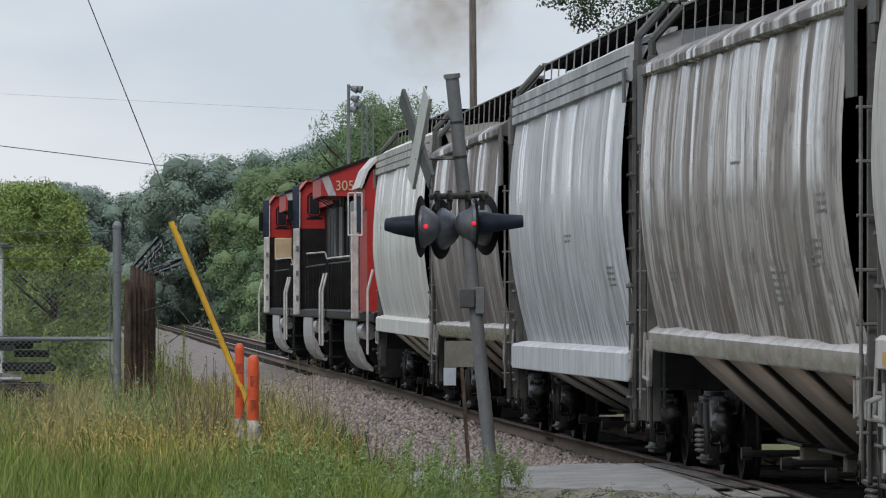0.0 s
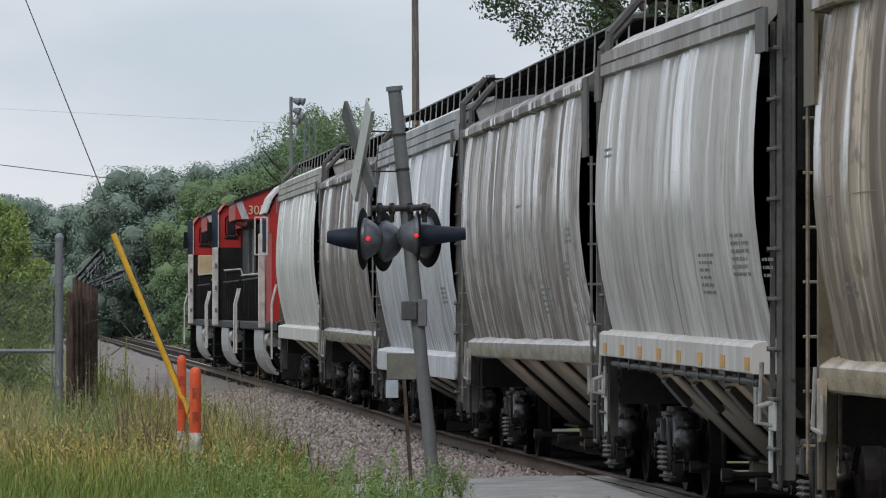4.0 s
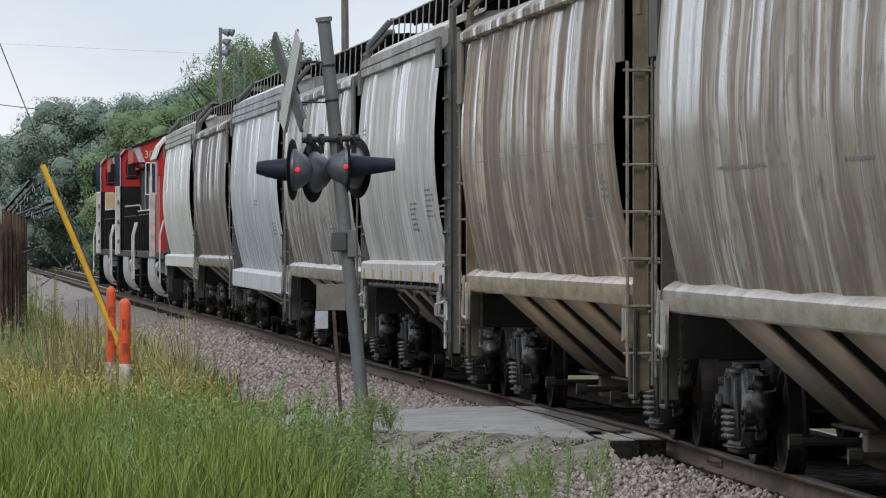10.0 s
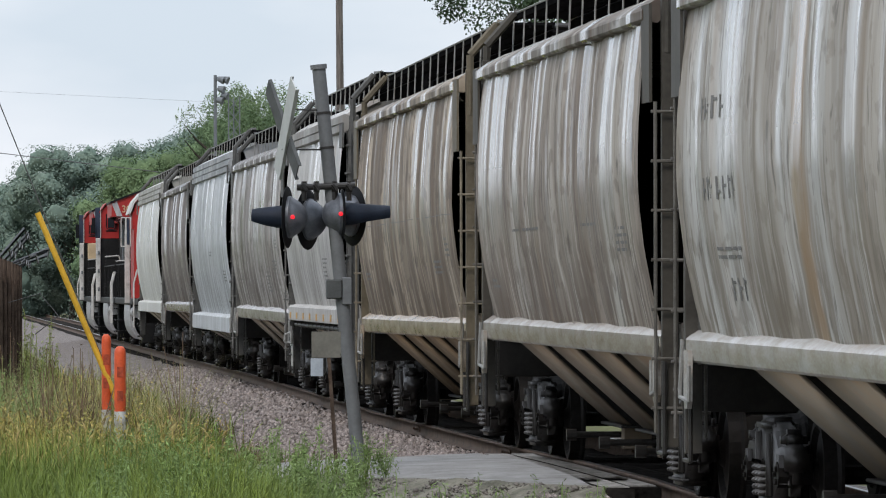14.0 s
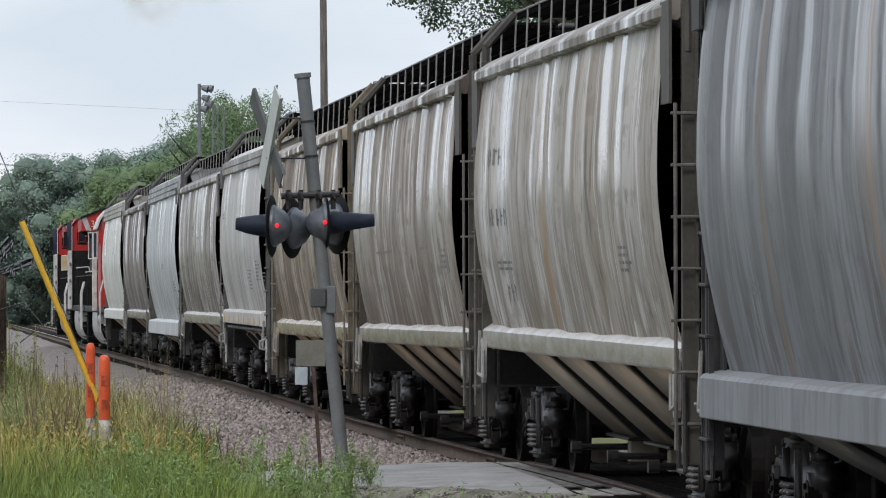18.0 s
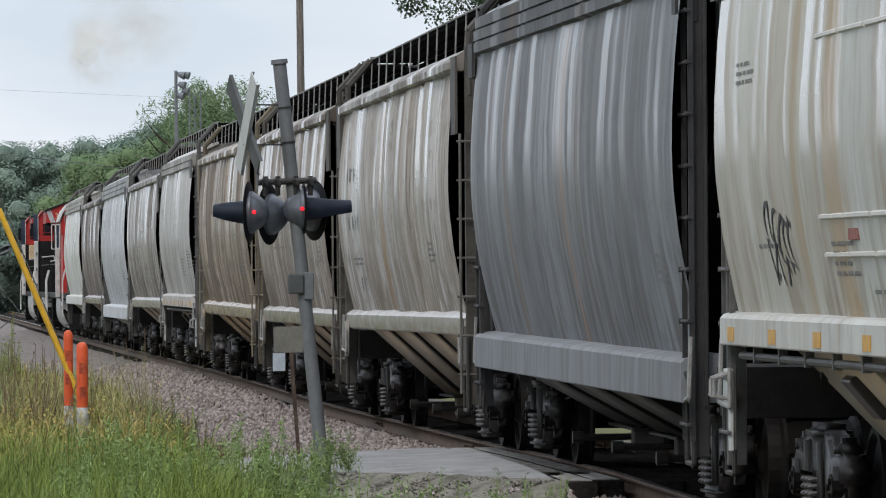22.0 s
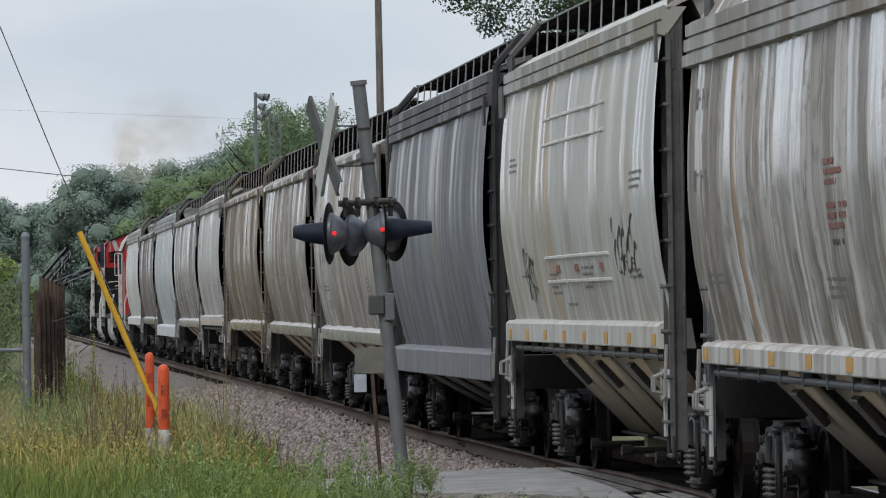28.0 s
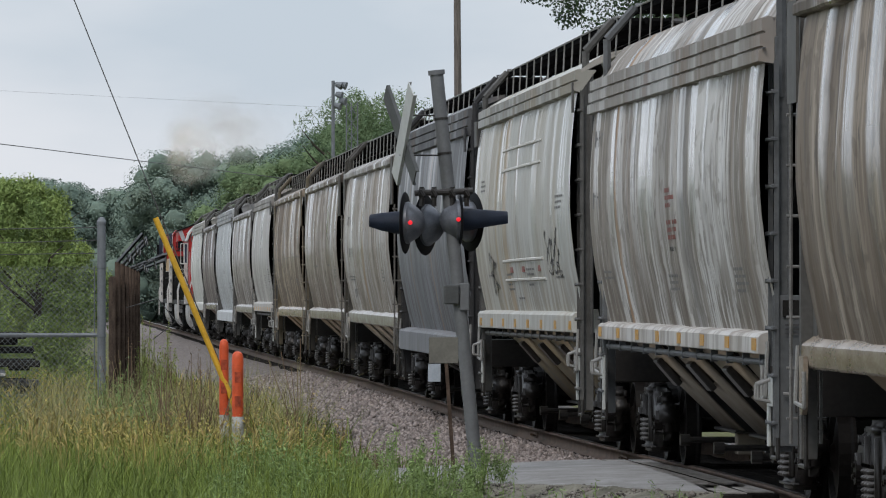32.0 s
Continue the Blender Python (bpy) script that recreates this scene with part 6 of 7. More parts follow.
car_c = add_car(56.9, 38.7, inset=(0.69, 0.88), fine=0.6, base=(0.52, 0.545, 0.57), dirt=(0.31, 0.32, 0.325), label="cool white hopper car with a deep straight sill", style="plain", amp=0.012, waves=9, amount=0.4, seed=3, far=True, sill_low=0.9, sill_top=1.26)
car_d = add_car(38.7, 20.1, inset=(0.84, 0.52), base=(0.43, 0.405, 0.385), dirt=(0.185, 0.155, 0.135), label="grey-brown streaked hopper car with wavy side panels", amount=0.75, seed=4, wash_glint=0.8)
car_e = add_car(20.1, 4.05, steps=2, overlap=(0.3, -0.6), inset=(0.48, 2.92), post_out=1.1, fine=0.5, bay_wide=0.43, base=(0.486, 0.475, 0.462), dirt=(0.300, 0.279, 0.252), label="light grey hopper car with yellow patches on its sill", style="plain", amp=0.012, waves=8, amount=0.4, seed=5, sill_low=1.3, stickers=True, runs=[(0.5, 0.07, (0.10, 0.09, 0.08), 0.7), (0.42, 0.05, (0.12, 0.10, 0.09), 0.5)], sill_top=1.58)
car_f = add_car(4.05, -14.35, inset=(0.73, 1.12), base=(0.46, 0.385, 0.30), dirt=(0.18, 0.13, 0.088), label="dirty tan hopper car with wavy side panels", amount=0.8, rust=0.3, seed=6, post=(0.14, 0.118, 0.083), wash_glint=0.45)
car_g = add_car(-14.35, -32.6, inset=(1.11, 0.84), base=(0.415, 0.39, 0.35), post=(0.07, 0.064, 0.054), dirt=(0.225, 0.17, 0.13), label="grey hopper car with tan and brown run-off streaks", amount=0.7, rust=0.3, seed=7, runs=[(0.42, 0.3, (0.22, 0.15, 0.10), 0.5)], wash_glint=0.7)
car_h = add_car(-32.6, -51.2, inset=(0.87, 0.82), base=(0.47, 0.465, 0.45), post=(0.075, 0.07, 0.062), dirt=(0.31, 0.255, 0.195), label="light grey hopper car with rusty stains and black lettering", amount=0.55, rust=0.35, seed=8, gloss=0.3, runs=[(0.42, 0.3, (0.28, 0.18, 0.095), 0.8), (0.30, 0.12, (0.16, 0.12, 0.08), 0.5)], wash_glint=0.95)
car_i = add_car(-51.2, -69.7, inset=(0.81, 1.12), fine=0.55, base=(0.185, 0.195, 0.21), dirt=(0.10, 0.102, 0.105), label="dark grey hopper car with deep sill and a rust run", style="plain", amp=0.011, waves=9, sheen=0.3, gloss=0.4, amount=0.45, rust=0.2, seed=9, sill_low=0.9, post=(0.04, 0.04, 0.042), runs=[(0.52, 0.12, (0.27, 0.155, 0.085), 0.55), (0.22, 0.14, (0.19, 0.14, 0.10), 0.6), (0.8, 0.1, (0.10, 0.095, 0.09), 0.5)], sill_top=1.27, wash_glint=0.35)
car_j = add_car(-69.7, -87.7, steps=2, overlap=(0.3, -0.4), inset=(1.1, 1.63), post_out=0.35, fine=0.25, bay_wide=0.485, base=(0.44, 0.45, 0.43), dirt=(0.35, 0.29, 0.19), label="pale grey hopper car with spray-painted marks and yellow patches", style="plain", amp=0.01, waves=8, amount=0.4, rust=0.25, seed=10, sill_low=1.36, sill_top=1.62, stickers=True, runs=[(0.36, 0.35, (0.33, 0.22, 0.11), 0.65), (0.25, 0.15, (0.30, 0.22, 0.12), 0.6), (0.48, 0.1, (0.28, 0.2, 0.11), 0.5)], wash_glint=0.3)
car_k = add_car(-87.7, -105.6, top=3.69, panel=True, overlap=(-0.4, -0.55), post=(0.115, 0.122, 0.128), inset=(1.59, 1.23), post_out=0.6, fine=0.9, base=(0.53, 0.525, 0.51), dirt=(0.23, 0.195, 0.155), label="light grey hopper car with brown rust and black smears", style="plain", amp=0.018, waves=8, amount=0.7, rust=0.3, seed=11, sill_low=1.29, stickers=True, gloss=0.3, runs=[(0.20, 0.17, (0.28, 0.16, 0.07), 0.9), (0.19, 0.05, (0.10, 0.08, 0.06), 0.8), (0.62, 0.4, (0.14, 0.135, 0.13), 0.6)], sill_top=1.5, wash_glint=0.9)
car_l = add_car(-105.6, -123.8, inset=(1.23, 0.6), base=(0.34, 0.29, 0.235), dirt=(0.16, 0.12, 0.085), label="brown-grey dusty hopper car with wavy side panels", amount=0.75, rust=0.2, seed=12)


# lettering and marks on the near sides
for car, rows in ((car_d, ((-6.2, 2.25, 1.2, 4), (-3.5, 2.0, 1.0, 5), (-1.0, 2.95, 0.9, 1), (-7.0, 2.6, 0.6, 3), (5.5, 2.0, 1.0, 2))),
                  (car_e, ((-2.0, 2.25, 1.2, 6), (-4.4, 2.4, 1.2, 6), (-6.2, 2.2, 0.8, 3), (6.2, 3.3, 0.8, 2))),
                  (car_f, ((-5.0, 2.1, 0.9, 3), (6.5, 2.0, 0.8, 2), (-6.6, 2.35, 0.6, 4))),
                  (car_g, ((1.5, 2.35, 5.0, 1), (-3.5, 2.35, 1.5, 1), (-6.0, 2.3, 0.8, 4), (6.3, 1.85, 0.7, 2))),
                  (car_h, ((5.6, 3.15, 1.6, 1), (5.4, 2.55, 1.8, 1), (5.0, 2.1, 1.4, 2), (-5.2, 2.2, 0.9, 4), (4.8, 1.8, 1.2, 1))),
                  (car_i, ((-6.6, 2.0, 0.6, 4), (5.6, 1.9, 0.5, 2))),
                  (car_j, ((5.4, 2.05, 1.3, 1), (2.2, 2.05, 0.8, 4), (-1.2, 2.1, 0.8, 4), (0.5, 1.75, 1.5, 1), (-6.4, 2.9, 1.2, 3), (-5.6, 2.05, 1.4, 2), (6.3, 3.3, 0.7, 3))),
                  (car_k, ((6.6, 3.4, 1.2, 1), (6.5, 2.75, 1.4, 1), (-0.5, 1.95, 1.4, 3), (6.2, 2.0, 1.0, 2), (-6.0, 2.0, 1.0, 4))),
                  (car_c, ((-6.2, 2.1, 0.7, 4), (-1.0, 2.5, 0.8, 2)))):
    for k, (y, z, w, r) in enumerate(rows):
        big = w >= 1.2 and r == 1 and car in (car_h, car_k)
        stencil(car, y, z, w, r, MARK_FADED, 0.17 if big else 0.026, 0.062, k)
for k, (y, z, w, r) in enumerate(((-1.0, 2.75, 1.2, 3), (-1.0, 2.45, 1.2, 3), (-1.0, 2.2, 0.9, 1))):
    stencil(car_k, y, z, w, r, MARK_RED if k < 2 else MARK_DARK, 0.04, 0.07, 50 + k)
squiggle(car_j, -5.0, 2.25, 2.2, 0.52, 3, MARK_DARK)
squiggle(car_j, 4.9, 2.05, 1.2, 0.5, 4, MARK_DARK)
WELD = material("pale_weld_paint", (0.52, 0.51, 0.47), 0.4, 0, 0.1, 6)
for z in (3.62, 3.36, 2.22, 1.98):
    bm = bmesh.new()
    for i in range(6):
        y = 2.9 - i * 1.05
        rod(bm, (surface_at(car_j, y, z), y, z), (surface_at(car_j, y - 1.0, z), y - 1.0, z), 0.02, 6)
    part("weld_rib", bm, WELD, car_j, "raised horizontal weld rib")
for y in (1.6, -0.4, -2.6):
    part("warning_mark", one_box(surface_at(car_j, y, 2.12) - 0.004, surface_at(car_j, y, 2.12) + 0.02, y - 0.2, y + 0.2, 2.07, 2.14), MARK_RED, car_j, "faded red warning mark")


def locomotive(front, rear, cab_front, number, beige):
    L = front - rear
    snout = 5.6 if cab_front else 1.9
    t = thing("locomotive", "red and black diesel locomotive with white trim", "locomotive", "locomotives at the head of the train")
    e = L / 2
    d = 1 if cab_front else -1

    def bx(name, x0, x1, y0, y1, z0, z1, mat, label="", bevel=0.03):
        ya, yb = sorted((d * y0, d * y1))
        return part(name, box(bmesh.new(), min(x0, x1), max(x0, x1), ya, yb, z0, z1, bevel), mat, t, label)

    bx("deck", -1.5, 1.5, -e + 0.4, e - 0.4, 1.3, 1.5, LOCO_BLACK, "black deck frame")
    bx("long_hood", -0.95, 0.95, -e + 1.2, e - snout - 2.8, 1.5, 3.95, LOCO_BLACK, "black hood side with doors")
    for i in range(6):
        bx("hood_door", -0.99, 0.99, -e + 1.9 + 1.5 * i, -e + 3.2 + 1.5 * i, 1.7, 3.7, LOCO_BLACK, "", 0.02)
    bx("radiator_grille", -1.06, 1.06, -e + 2.0, -e + 5.0, 2.5, 3.85, GALV, "grey radiator grille")
    # the hood flares into red radiator wings with a sloped black roof edge
    def along(name, outline, y0, y1, mat, label):
        ya, yb = sorted((d * y0, d * y1))
        return part(name, prism(bmesh.new(), outline, ya, yb, "y"), mat, t, label)

    y0, y1 = -e + 0.9, e - snout - 2.8
    if cab_front:
        along("upper_hood", [(-1.1, 3.93), (1.1, 3.93), (1.1, 4.3), (0.55, 4.6), (-0.55, 4.6), (-1.1, 4.3)], y0 + 4.6, y1, LOCO_RED, "red upper hood band")
        along("radiator_wing", [(-1.56, 4.02), (1.56, 4.02), (1.56, 4.44), (0.5, 4.84), (-0.5, 4.84), (-1.56, 4.44)], y0, y0 + 4.6, LOCO_RED, "flared red radiator wing")
    for sx in ((-1, 1) if cab_front else ()):
        along("wing_edge", [(sx * 1.6, 4.43), (sx * 0.5, 4.845), (sx * 0.5, 4.90), (sx * 1.6, 4.49)], y0 - 0.06, y0 + 4.66, LOCO_BLACK, "black edge of the wing roof")
        along("white_flash", [(sx * 1.555, 4.42), (sx * 1.40, 4.49), (sx * 1.22, 4.03), (sx * 1.40, 4.03)], y0 - 0.012, y0 - 0.004, LOCO_SILVER, "pale slanted flash")
        for k in range(4):
            along("wing_brace", [(sx * 0.98, 3.75), (sx * 1.02, 3.75), (sx * 1.5, 4.02), (sx * 1.44, 4.02)], y0 + 0.3 + 1.3 * k, y0 + 0.36 + 1.3 * k, LOCO_BLACK, "")
            part("hood_pipe", rod(bmesh.new(), (sx * (1.03 + 0.02 * k), d * (y0 + 0.6 + 0.9 * k), 2.6), (sx * (1.03 + 0.02 * k), d * (y0 + 0.6 + 0.9 * k), 4.0), 0.04, 6), GALV if k % 2 else STEEL_DARK, t)
    # cab: its rear wall looks back over the walkway
    ya, yb = sorted((d * (e - snout - 2.9), d * (e - snout)))
    lower = [(-1.55, 1.5), (1.55, 1.5), (1.55, 3.44), (-1.55, 3.44)]
    upper = [(-1.55, 3.44), (1.55, 3.44), (1.55, 4.28), (1.36, 4.54), (-1.36, 4.54), (-1.55, 4.28)] if cab_front else [(-1.6, 3.44), (1.6, 3.44), (1.6, 3.86), (1.48, 4.15), (1.3, 4.35), (1.0, 4.46), (-1.0, 4.46), (-1.3, 4.35), (-1.48, 4.15), (-1.6, 3.86)]
    part("cab_base", prism(bmesh.new(), lower, ya, yb, "y"), LOCO_BLACK if cab_front else LOCO_RED, t, "lower cab body")
    part("cab", prism(bmesh.new(), upper, ya - 0.01, yb + 0.01, "y"), LOCO_RED, t, "red cab")
    roof = [(-1.66, 3.84), (-1.53, 4.18), (-1.33, 4.4), (-1.0, 4.51), (1.0, 4.51), (1.33, 4.4), (1.53, 4.18), (1.66, 3.84), (1.7, 3.86), (1.57, 4.22), (1.36, 4.46), (1.0, 4.57), (-1.0, 4.57), (-1.36, 4.46), (-1.57, 4.22), (-1.7, 3.86)] if not cab_front else [(-1.62, 4.26), (-1.40, 4.56), (1.40, 4.56), (1.62, 4.26), (1.6, 4.32), (1.38, 4.61), (-1.38, 4.61), (-1.6, 4.32)]
    part("cab_roof", prism(bmesh.new(), roof, ya - 0.12, yb + 0.12, "y"), LOCO_RED if cab_front else LOCO_WHITE, t, "cab roof with a drip edge")
    bx("nose", -1.25, 1.25, e - snout, e - 1.0, 1.5, 3.0, LOCO_BEIGE, "beige low nose")
    back, out = e - snout - 2.9, e - snout
    wy = back if cab_front else out
    for sx in (-1, 1):
        side = 0.03 if cab_front else -0.03
        bx("rear_window" if cab_front else "front_window", sx * 1.38, sx * 1.03, wy - side, wy + side, 3.72, 4.3, GLASS_DARK, "dark cab window", 0.08 if cab_front else 0.02)
        bx("window_ledge", sx * 1.4, sx * 1.0, wy - 1.3 * side, wy + side, 3.66, 3.71, LOCO_BLACK)
        for y0, y1 in ((e - snout - 2.3, e - snout - 1.5), (e - snout - 1.3, e - snout - 0.5)):
            bx("cab_window", sx * 1.54, sx * 1.57, y0, y1, 3.5, 4.2, GLASS_DARK, "dark cab side window", 0.01)
        if cab_front:
            bx("wind_deflector", sx * 1.57, sx * 1.74, back - 0.1, back - 0.06, 3.45, 4.46, NAVY, "dark wind deflector", 0.01)
            part("deflector_edge", rods([(sx * 1.56, d * (back - 0.1), 3.45), (sx * 1.56, d * (back - 0.1), 4.46)], 0.014), LOCO_WHITE, t, "white edge rail")
            bx("mirror", sx * 1.74, sx * 1.86, back - 0.3, back - 0.27, 3.62, 4.12, DISC_BLACK, "folding mirror", 0.01)
        # pillar, screen and rail beside the walkway behind the cab
        bx("step_pillar", sx * 1.56, sx * 1.72, back - 0.16, back - 0.1, 1.35, 3.44, LOCO_WHITE, "dusty white step pillar", 0.02)
        for z in (1.7, 2.3, 2.9):
            bx("pillar_step", sx * 1.6, sx * 1.66, back - 0.2, back - 0.14, z, z + 0.12, GALV, "", 0.01)
        bx("walkway_screen", sx * 1.42, sx * 0.98, back - 1.2, back - 1.12, 1.5, 2.8, LOCO_BLACK, "black walkway screen", 0.02)
        bx("end_screen", sx * 1.42, sx * 0.9, -e + 0.62, -e + 0.68, 1.4, 2.62, LOCO_BLACK, "black end screen", 0.02)
        for k in range(6):
            x = sx * (1.40 - 0.09 * k)
            part("screen_rod", rod(bmesh.new(), (x, d * (-e + 0.58), 1.45), (x, d * (-e + 0.58), 2.6), 0.012, 5), LOCO_BLACK, t)
        part("screen_rail", rods([(sx * 1.45, d * (back - 1.25), 2.82), (sx * 1.0, d * (back - 1.25), 2.86), (sx * 0.95, d * (back - 1.25), 2.7)], 0.022), LOCO_WHITE, t, "white handrail")
        part("screen_rail", rods([(sx * 1.44, d * (-e + 0.6), 2.62), (sx * 0.9, d * (-e + 0.6), 2.68)], 0.02), LOCO_WHITE, t, "white handrail")
        if beige:
            bx("cabinet", sx * 1.42, sx * 0.96, back - 0.5, back, 2.84, 3.42, LOCO_BEIGE, "beige equipment cabinet", 0.02)
        for k, y in enumerate((e - 0.75, -e + 0.75)):
            part("step_rail", rods([(sx * 1.50, d * y, 2.3), (sx * 1.60, d * y, 1.9), (sx * 1.60, d * y, 0.7)], 0.026), LOCO_WHITE, t, "white step rail")
            bm = bmesh.new()
            for z in (0.45, 0.8, 1.15):
                ya, yb = sorted((d * (y - 0.35), d * (y + 0.35)))
                box(bm, *sorted((sx * 1.15, sx * 1.5)), ya, yb, z - 0.02, z + 0.02)
            part("steps", bm, LOCO_BLACK, t)
        part("handrail", rods([(sx * 1.46, d * (back - 1.3), 2.5), (sx * 1.46, d * (-e + 0.8), 2.5)], 0.02), LOCO_BLACK, t, "black handrail")
        for i in range(8):
            y = -e + 0.8 + (back - 1.3 + e - 0.8) * i / 7
            part("handrail_stanchion", rods([(sx * 1.46, d * y, 1.45), (sx * 1.46, d * y, 2.5)], 0.014), LOCO_BLACK, t)
        if not cab_front:
            # framed mirrors on the reversed engine's cab
            for x in (1.66, 1.8):
                part("mirror_frame", rods([(sx * x, d * (out + 0.2), 2.95), (sx * x, d * (out + 0.2), 3.75), (sx * (x + 0.12), d * (out + 0.2), 3.75), (sx * (x + 0.12), d * (out + 0.2), 2.95), (sx * x, d * (out + 0.2), 2.95)], 0.016), LOCO_WHITE, t, "white-framed mirror")
            bx("mirror_glass", sx * 1.68, sx * 1.76, out + 0.18, out + 0.2, 3.0, 3.7, NAVY, "dark mirror glass", 0.005)
    bm = prism(bmesh.new(), [(-1.38, 1.3), (1.38, 1.3), (1.40, 0.85), (1.1, 0.42), (-1.1, 0.42), (-1.40, 0.85)], -2.6, 2.6, "y")
    part("fuel_tank", bm, LOCO_BLACK, t, "black fuel tank")
    for s in (-1, 1):
        bm = strip_along([(1.44, 1.34), (1.46, 1.3), (1.47, 1.1), (1.465, 0.85), (1.44, 0.68), (1.39, 0.54), (1.31, 0.42), (1.2, 0.32), (1.12, 0.28), (1.1, 0.34), (1.25, 0.5), (1.36, 0.8)], -2.55, 2.55, s, None, 4)
        part("tank_side", bm, LOCO_SILVER, t, "silver-grey curved tank side")
        part("air_reservoir", rod(bmesh.new(), (s * 1.3, -4.6, 1.1), (s * 1.3, -2.9, 1.1), 0.17, 12), LOCO_SILVER, t, "silver air reservoir", True)
    for y in (-e + 0.35, e - 0.35):
        bm = box(bmesh.new(), -1.4, 1.4, y - 0.08, y + 0.08, 0.25, 1.35, 0.03)
        part("pilot", bm, LOCO_BLACK, t)
    for y in (-3.0, -1.2, 0.6):
        bm = bmesh.new()
        bmesh.ops.create_cone(bm, cap_ends=True, segments=20, radius1=0.62, radius2=0.58, depth=0.16, matrix=Matrix.Translation((0, d * y, 4.62)))
        part("roof_fan", bm, LOCO_BLACK, t, "black roof fan housing")
    part("exhaust_stack", one_box(-0.3, 0.3, d * 1.2 - 0.3, d * 1.2 + 0.3, 4.5, 4.75, bevel=0.02), LOCO_BLACK, t)
    for y in (e - 4.2, -e + 4.2):
        truck(t, y, 1, True)
    if number:
        cu = bpy.data.curves.new("number", "FONT")
        cu.body, cu.size, cu.extrude = number, 0.31, 0.003
        tmp = new("tmp_text", cu)
        bpy.context.view_layer.update()
        me = bpy.data.meshes.new_from_object(tmp)
        bpy.data.objects.remove(tmp)
        me.materials.clear()
        me.materials.append(LOCO_BEIGE)
        ob = new("number", me)
        ob.parent = t
        ob["label"] = "white painted road number"
        ob.matrix_basis = Matrix.Translation((-1.25, -e + 0.86, 4.15)) @ Matrix(((0.92, 0, 0, 0), (0, 0, -1, 0), (0, 1, 0, 0), (0, 0, 0, 1)))
    CARS.append((t, (front + rear) / 2, L / 2 - 4.2))
    return t


loco_c = locomotive(113.9, 92.2, False, "", False)
loco_b = locomotive(135.7, 113.9, True, "305", False)
loco_a = locomotive(157.5, 135.7, True, "", True)
# ---- exhaust smoke that drifts off above the engines ----
def smoke_material(name, colour, thick, seed):
    m = bpy.data.materials.new(name)
    m.use_nodes = True
    n, l = m.node_tree.nodes, m.node_tree.links
    n.remove(n["Principled BSDF"])
    out = n["Material Output"]
    clear, dust, mix = n.new("ShaderNodeBsdfTransparent"), n.new("ShaderNodeBsdfDiffuse"), n.new("ShaderNodeMixShader")
    dust.inputs["Color"].default_value = (*colour, 1)
    co, sq, sep = n.new("ShaderNodeTexCoord"), n.new("ShaderNodeVectorMath"), n.new("ShaderNodeSeparateXYZ")
    sq.operation = "MULTIPLY"
    sq.inputs[1].default_value = (1, 0, 1)
    ln, ra, nz, mu, mp = n.new("ShaderNodeVectorMath"), n.new("ShaderNodeMapRange"), n.new("ShaderNodeTexNoise"), n.new("ShaderNodeMath"), n.new("ShaderNodeMapping")
    ln.operation = "LENGTH"
    l.new(co.outputs["Object"], sq.inputs[0])
    l.new(sq.outputs[0], ln.inputs[0])
    ra.interpolation_type = "SMOOTHSTEP"
    ra.inputs["From Min"].default_value, ra.inputs["From Max"].default_value = 0.98, 0.05
    l.new(ln.outputs["Value"], ra.inputs["Value"])
    mp.inputs["Location"].default_value = (seed, seed * 2, 0)
    nz.inputs["Scale"].default_value, nz.inputs["Detail"].default_value = 1.3, 5
    l.new(co.outputs["Object"], mp.inputs["Vector"])
    l.new(mp.outputs[0], nz.inputs["Vector"])
    r2 = n.new("ShaderNodeMapRange")
    r2.inputs["From Min"].default_value, r2.inputs["From Max"].default_value = 0.35, 0.7
    r2.inputs["To Max"].default_value = thick
    l.new(nz.outputs["Fac"], r2.inputs["Value"])
    mu.operation = "MULTIPLY"
    l.new(ra.outputs[0], mu.inputs[0])
    l.new(r2.outputs[0], mu.inputs[1])
    l.new(mu.outputs[0], mix.inputs[0])
    l.new(clear.outputs[0], mix.inputs[1])
    l.new(dust.outputs[0], mix.inputs[2])
    l.new(mix.outputs[0], out.inputs["Surface"])
    return m


PUFFS = []


def puff(start, end, t0, t1, size, colour, thick, seed):
    """One soft lump of smoke that drifts from start to end."""
    rng = np.random.default_rng(seed)
    bm = bmesh.new()
    bmesh.ops.create_icosphere(bm, subdivisions=4, radius=1.0)
    for v in bm.verts:
        v.co *= 1 + 0.12 * noise.noise(v.co * 1.6 + Vector((seed, 0, 0)))
    ob = link_mesh("smoke_puff", bm, smoke_material("smoke", colour, thick, seed), smooth=True)
    ob.scale = size
    ob.visible_shadow = False
    tagged(ob, "thin drifting puff of diesel exhaust smoke", "smoke", "smoke above the engines", "stuff")
    PUFFS.append((ob, start, end, t0, t1))
    return ob


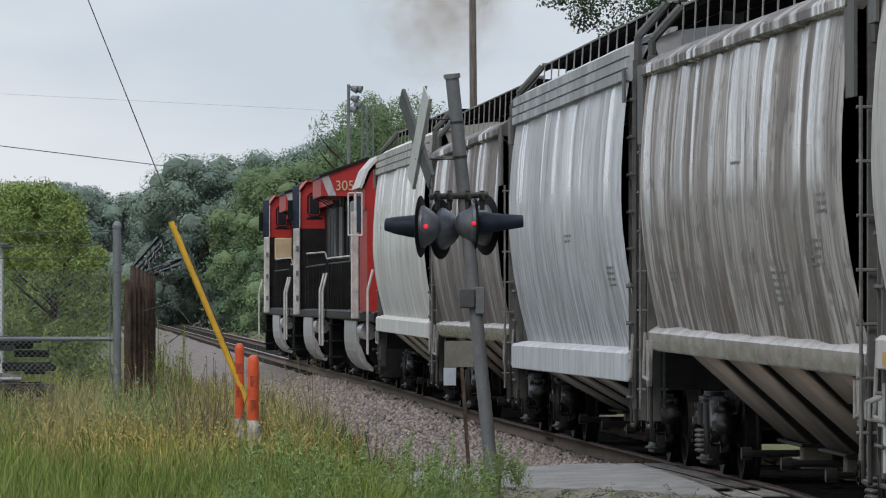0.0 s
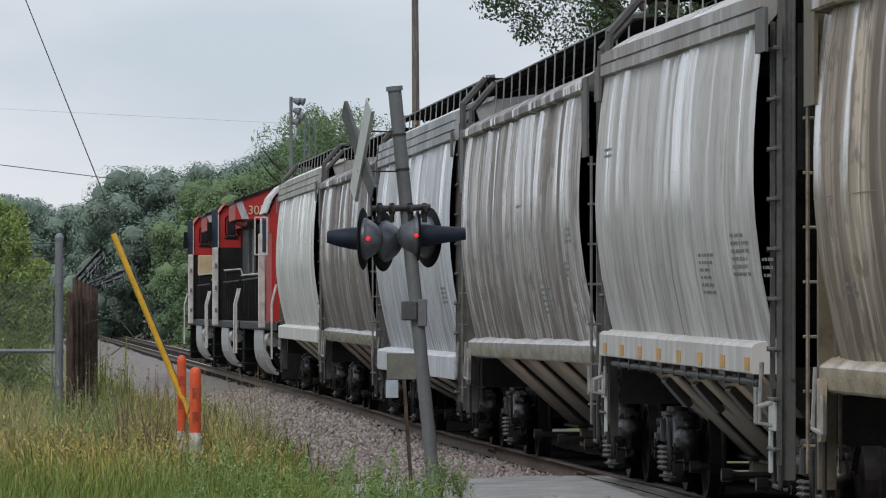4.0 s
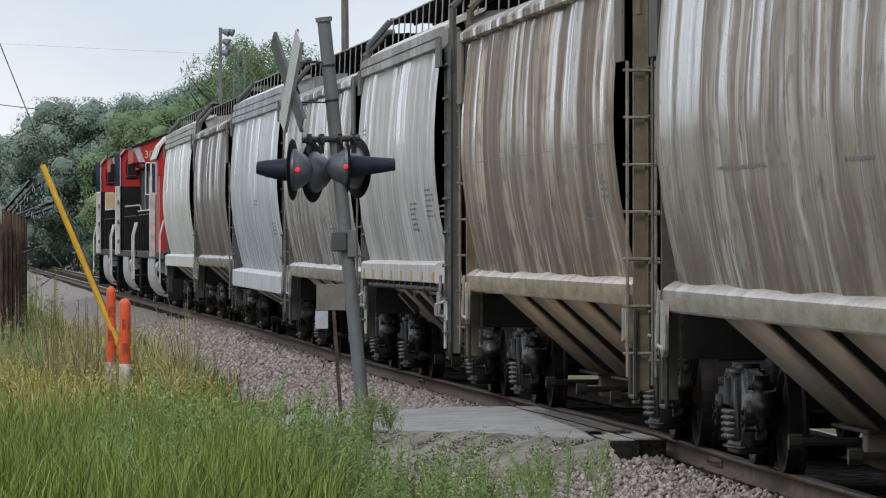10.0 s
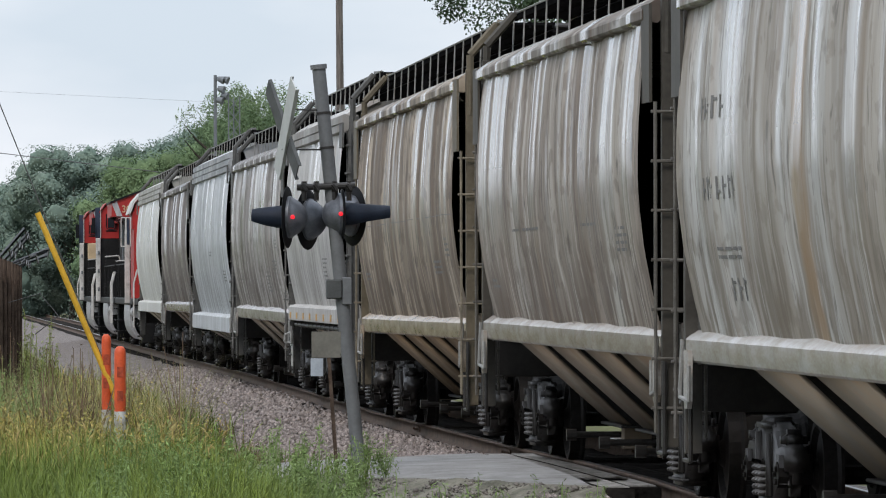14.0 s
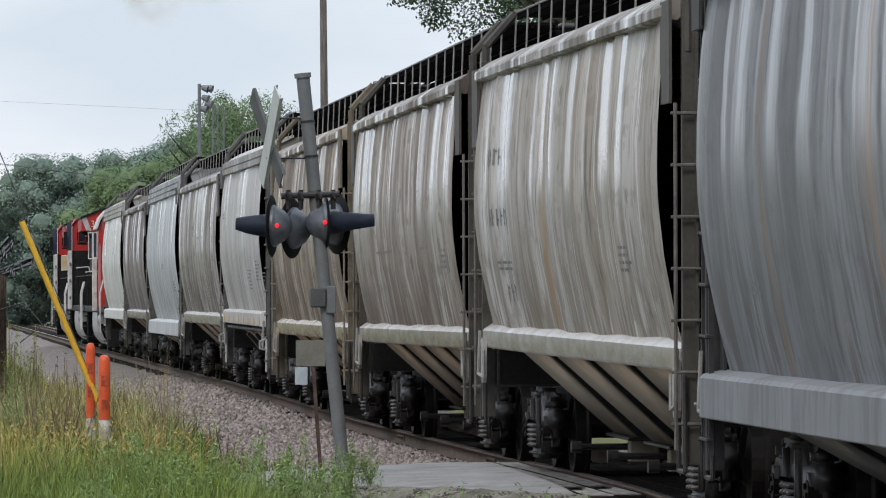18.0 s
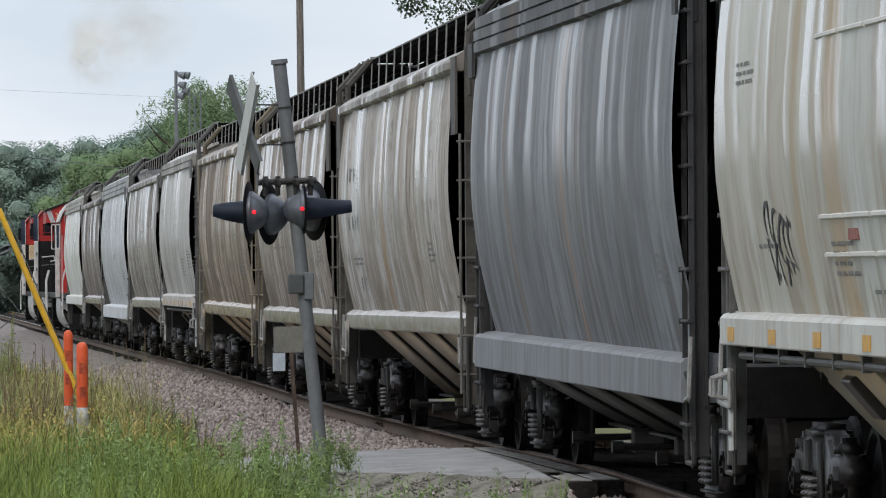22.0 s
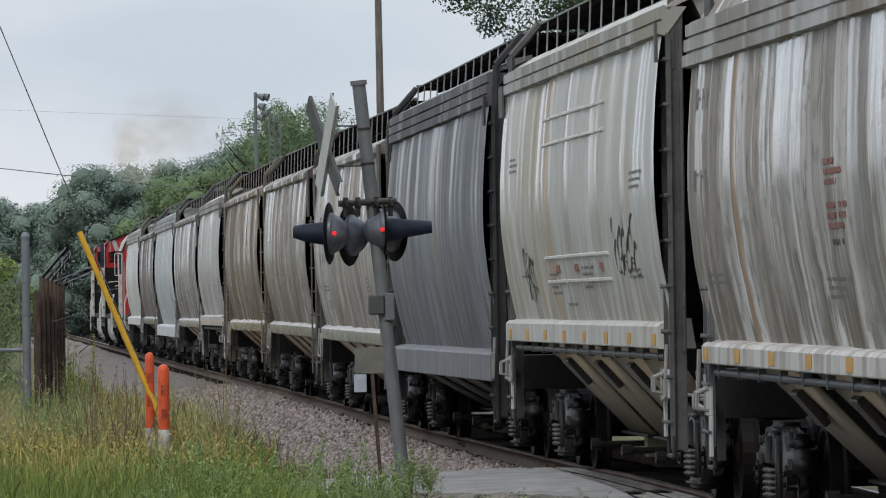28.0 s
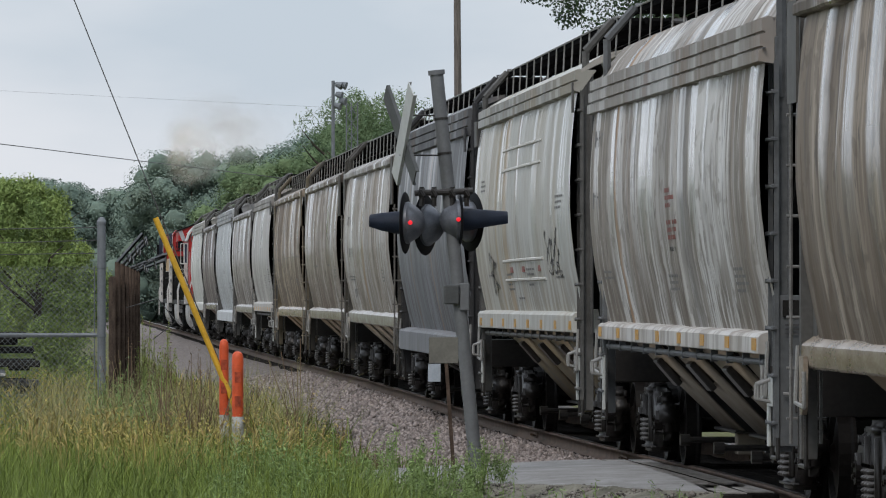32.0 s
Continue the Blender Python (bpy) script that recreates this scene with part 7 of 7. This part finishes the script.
puff((5.4, 155, 11.4), (2.0, 160, 20.0), 0, 3.5, (3.2, 1.2, 2.8), (0.40, 0.325, 0.265), 0.75, 3)
puff((6.6, 158, 12.3), (3.0, 163, 23.0), 0, 3.5, (2.0, 1.0, 1.8), (0.32, 0.255, 0.21), 0.8, 9)
# exhaust that trails high behind the engines and sinks as it thins
TRAILS = [
    (puff((4, 120, 22), (4, 120, 22), 0, 32, (1.7, 1.1, 2.0), (0.64, 0.59, 0.51), 0.6, 14), 0.0, 0.0),
    (puff((4, 122, 23), (4, 122, 23), 0, 32, (3.4, 1.4, 2.4), (0.56, 0.53, 0.48), 0.4, 17), 1.6, 0.9),
]

# ---- what moves ----
def advance(t):
    """How far the train has come at t seconds, metres along the track."""
    u = (t - 16) / 16
    return 31.149 + 64.901 * u + 1.112 * u ** 2 - 0.135 * u ** 3 - 0.94 * u ** 4 + 0.473 * u ** 5


def motions():
    for car, middle, arm in CARS:
        rows = []
        for i in range(33):
            y = middle + advance(i)
            a, b = height(y + arm), height(y - arm)
            rows.append((i, pose(0, y, (a + b) / 2, math.degrees(math.atan2(a - b, 2 * arm)))))
        walk(car, rows)
    for ob, dx, dz in TRAILS:
        drift = ((0, 4, 120, 22), (12, 3, 160, 19), (18, 2.2, 190, 14), (22, 1.4, 205, 11.5), (25, 0.7, 215, 9.6), (28, 0.3, 224, 8.8), (32, -0.5, 235, 8.4))
        walk(ob, [(t, pose(x + dx, y, z + dz)) for t, x, y, z in drift])
    for ob, a, b, t0, t1 in PUFFS[:2]:
        rows = [(t0, pose(*a))]
        for k in (0.25, 0.5, 0.75, 1.0):
            p = Vector(a).lerp(Vector(b), k)
            rows.append((t0 + (t1 - t0) * k, pose(p.x, p.y, p.z, 0, 0, 0)))
        if t1 < 32:
            rows.append((32, pose(b[0] - 20, b[1] + 40, b[2] + 60)))
        walk(ob, rows)
    total = (advance(32) - advance(0)) / 0.42
    n = int(total / radians(75)) + 1
    for wheel, dy in ROLLING:
        walk(wheel, [(32.0 * i / n, pose(0, dy, 0.42, -math.degrees(total * i / n))) for i in range(n + 1)])


motions()
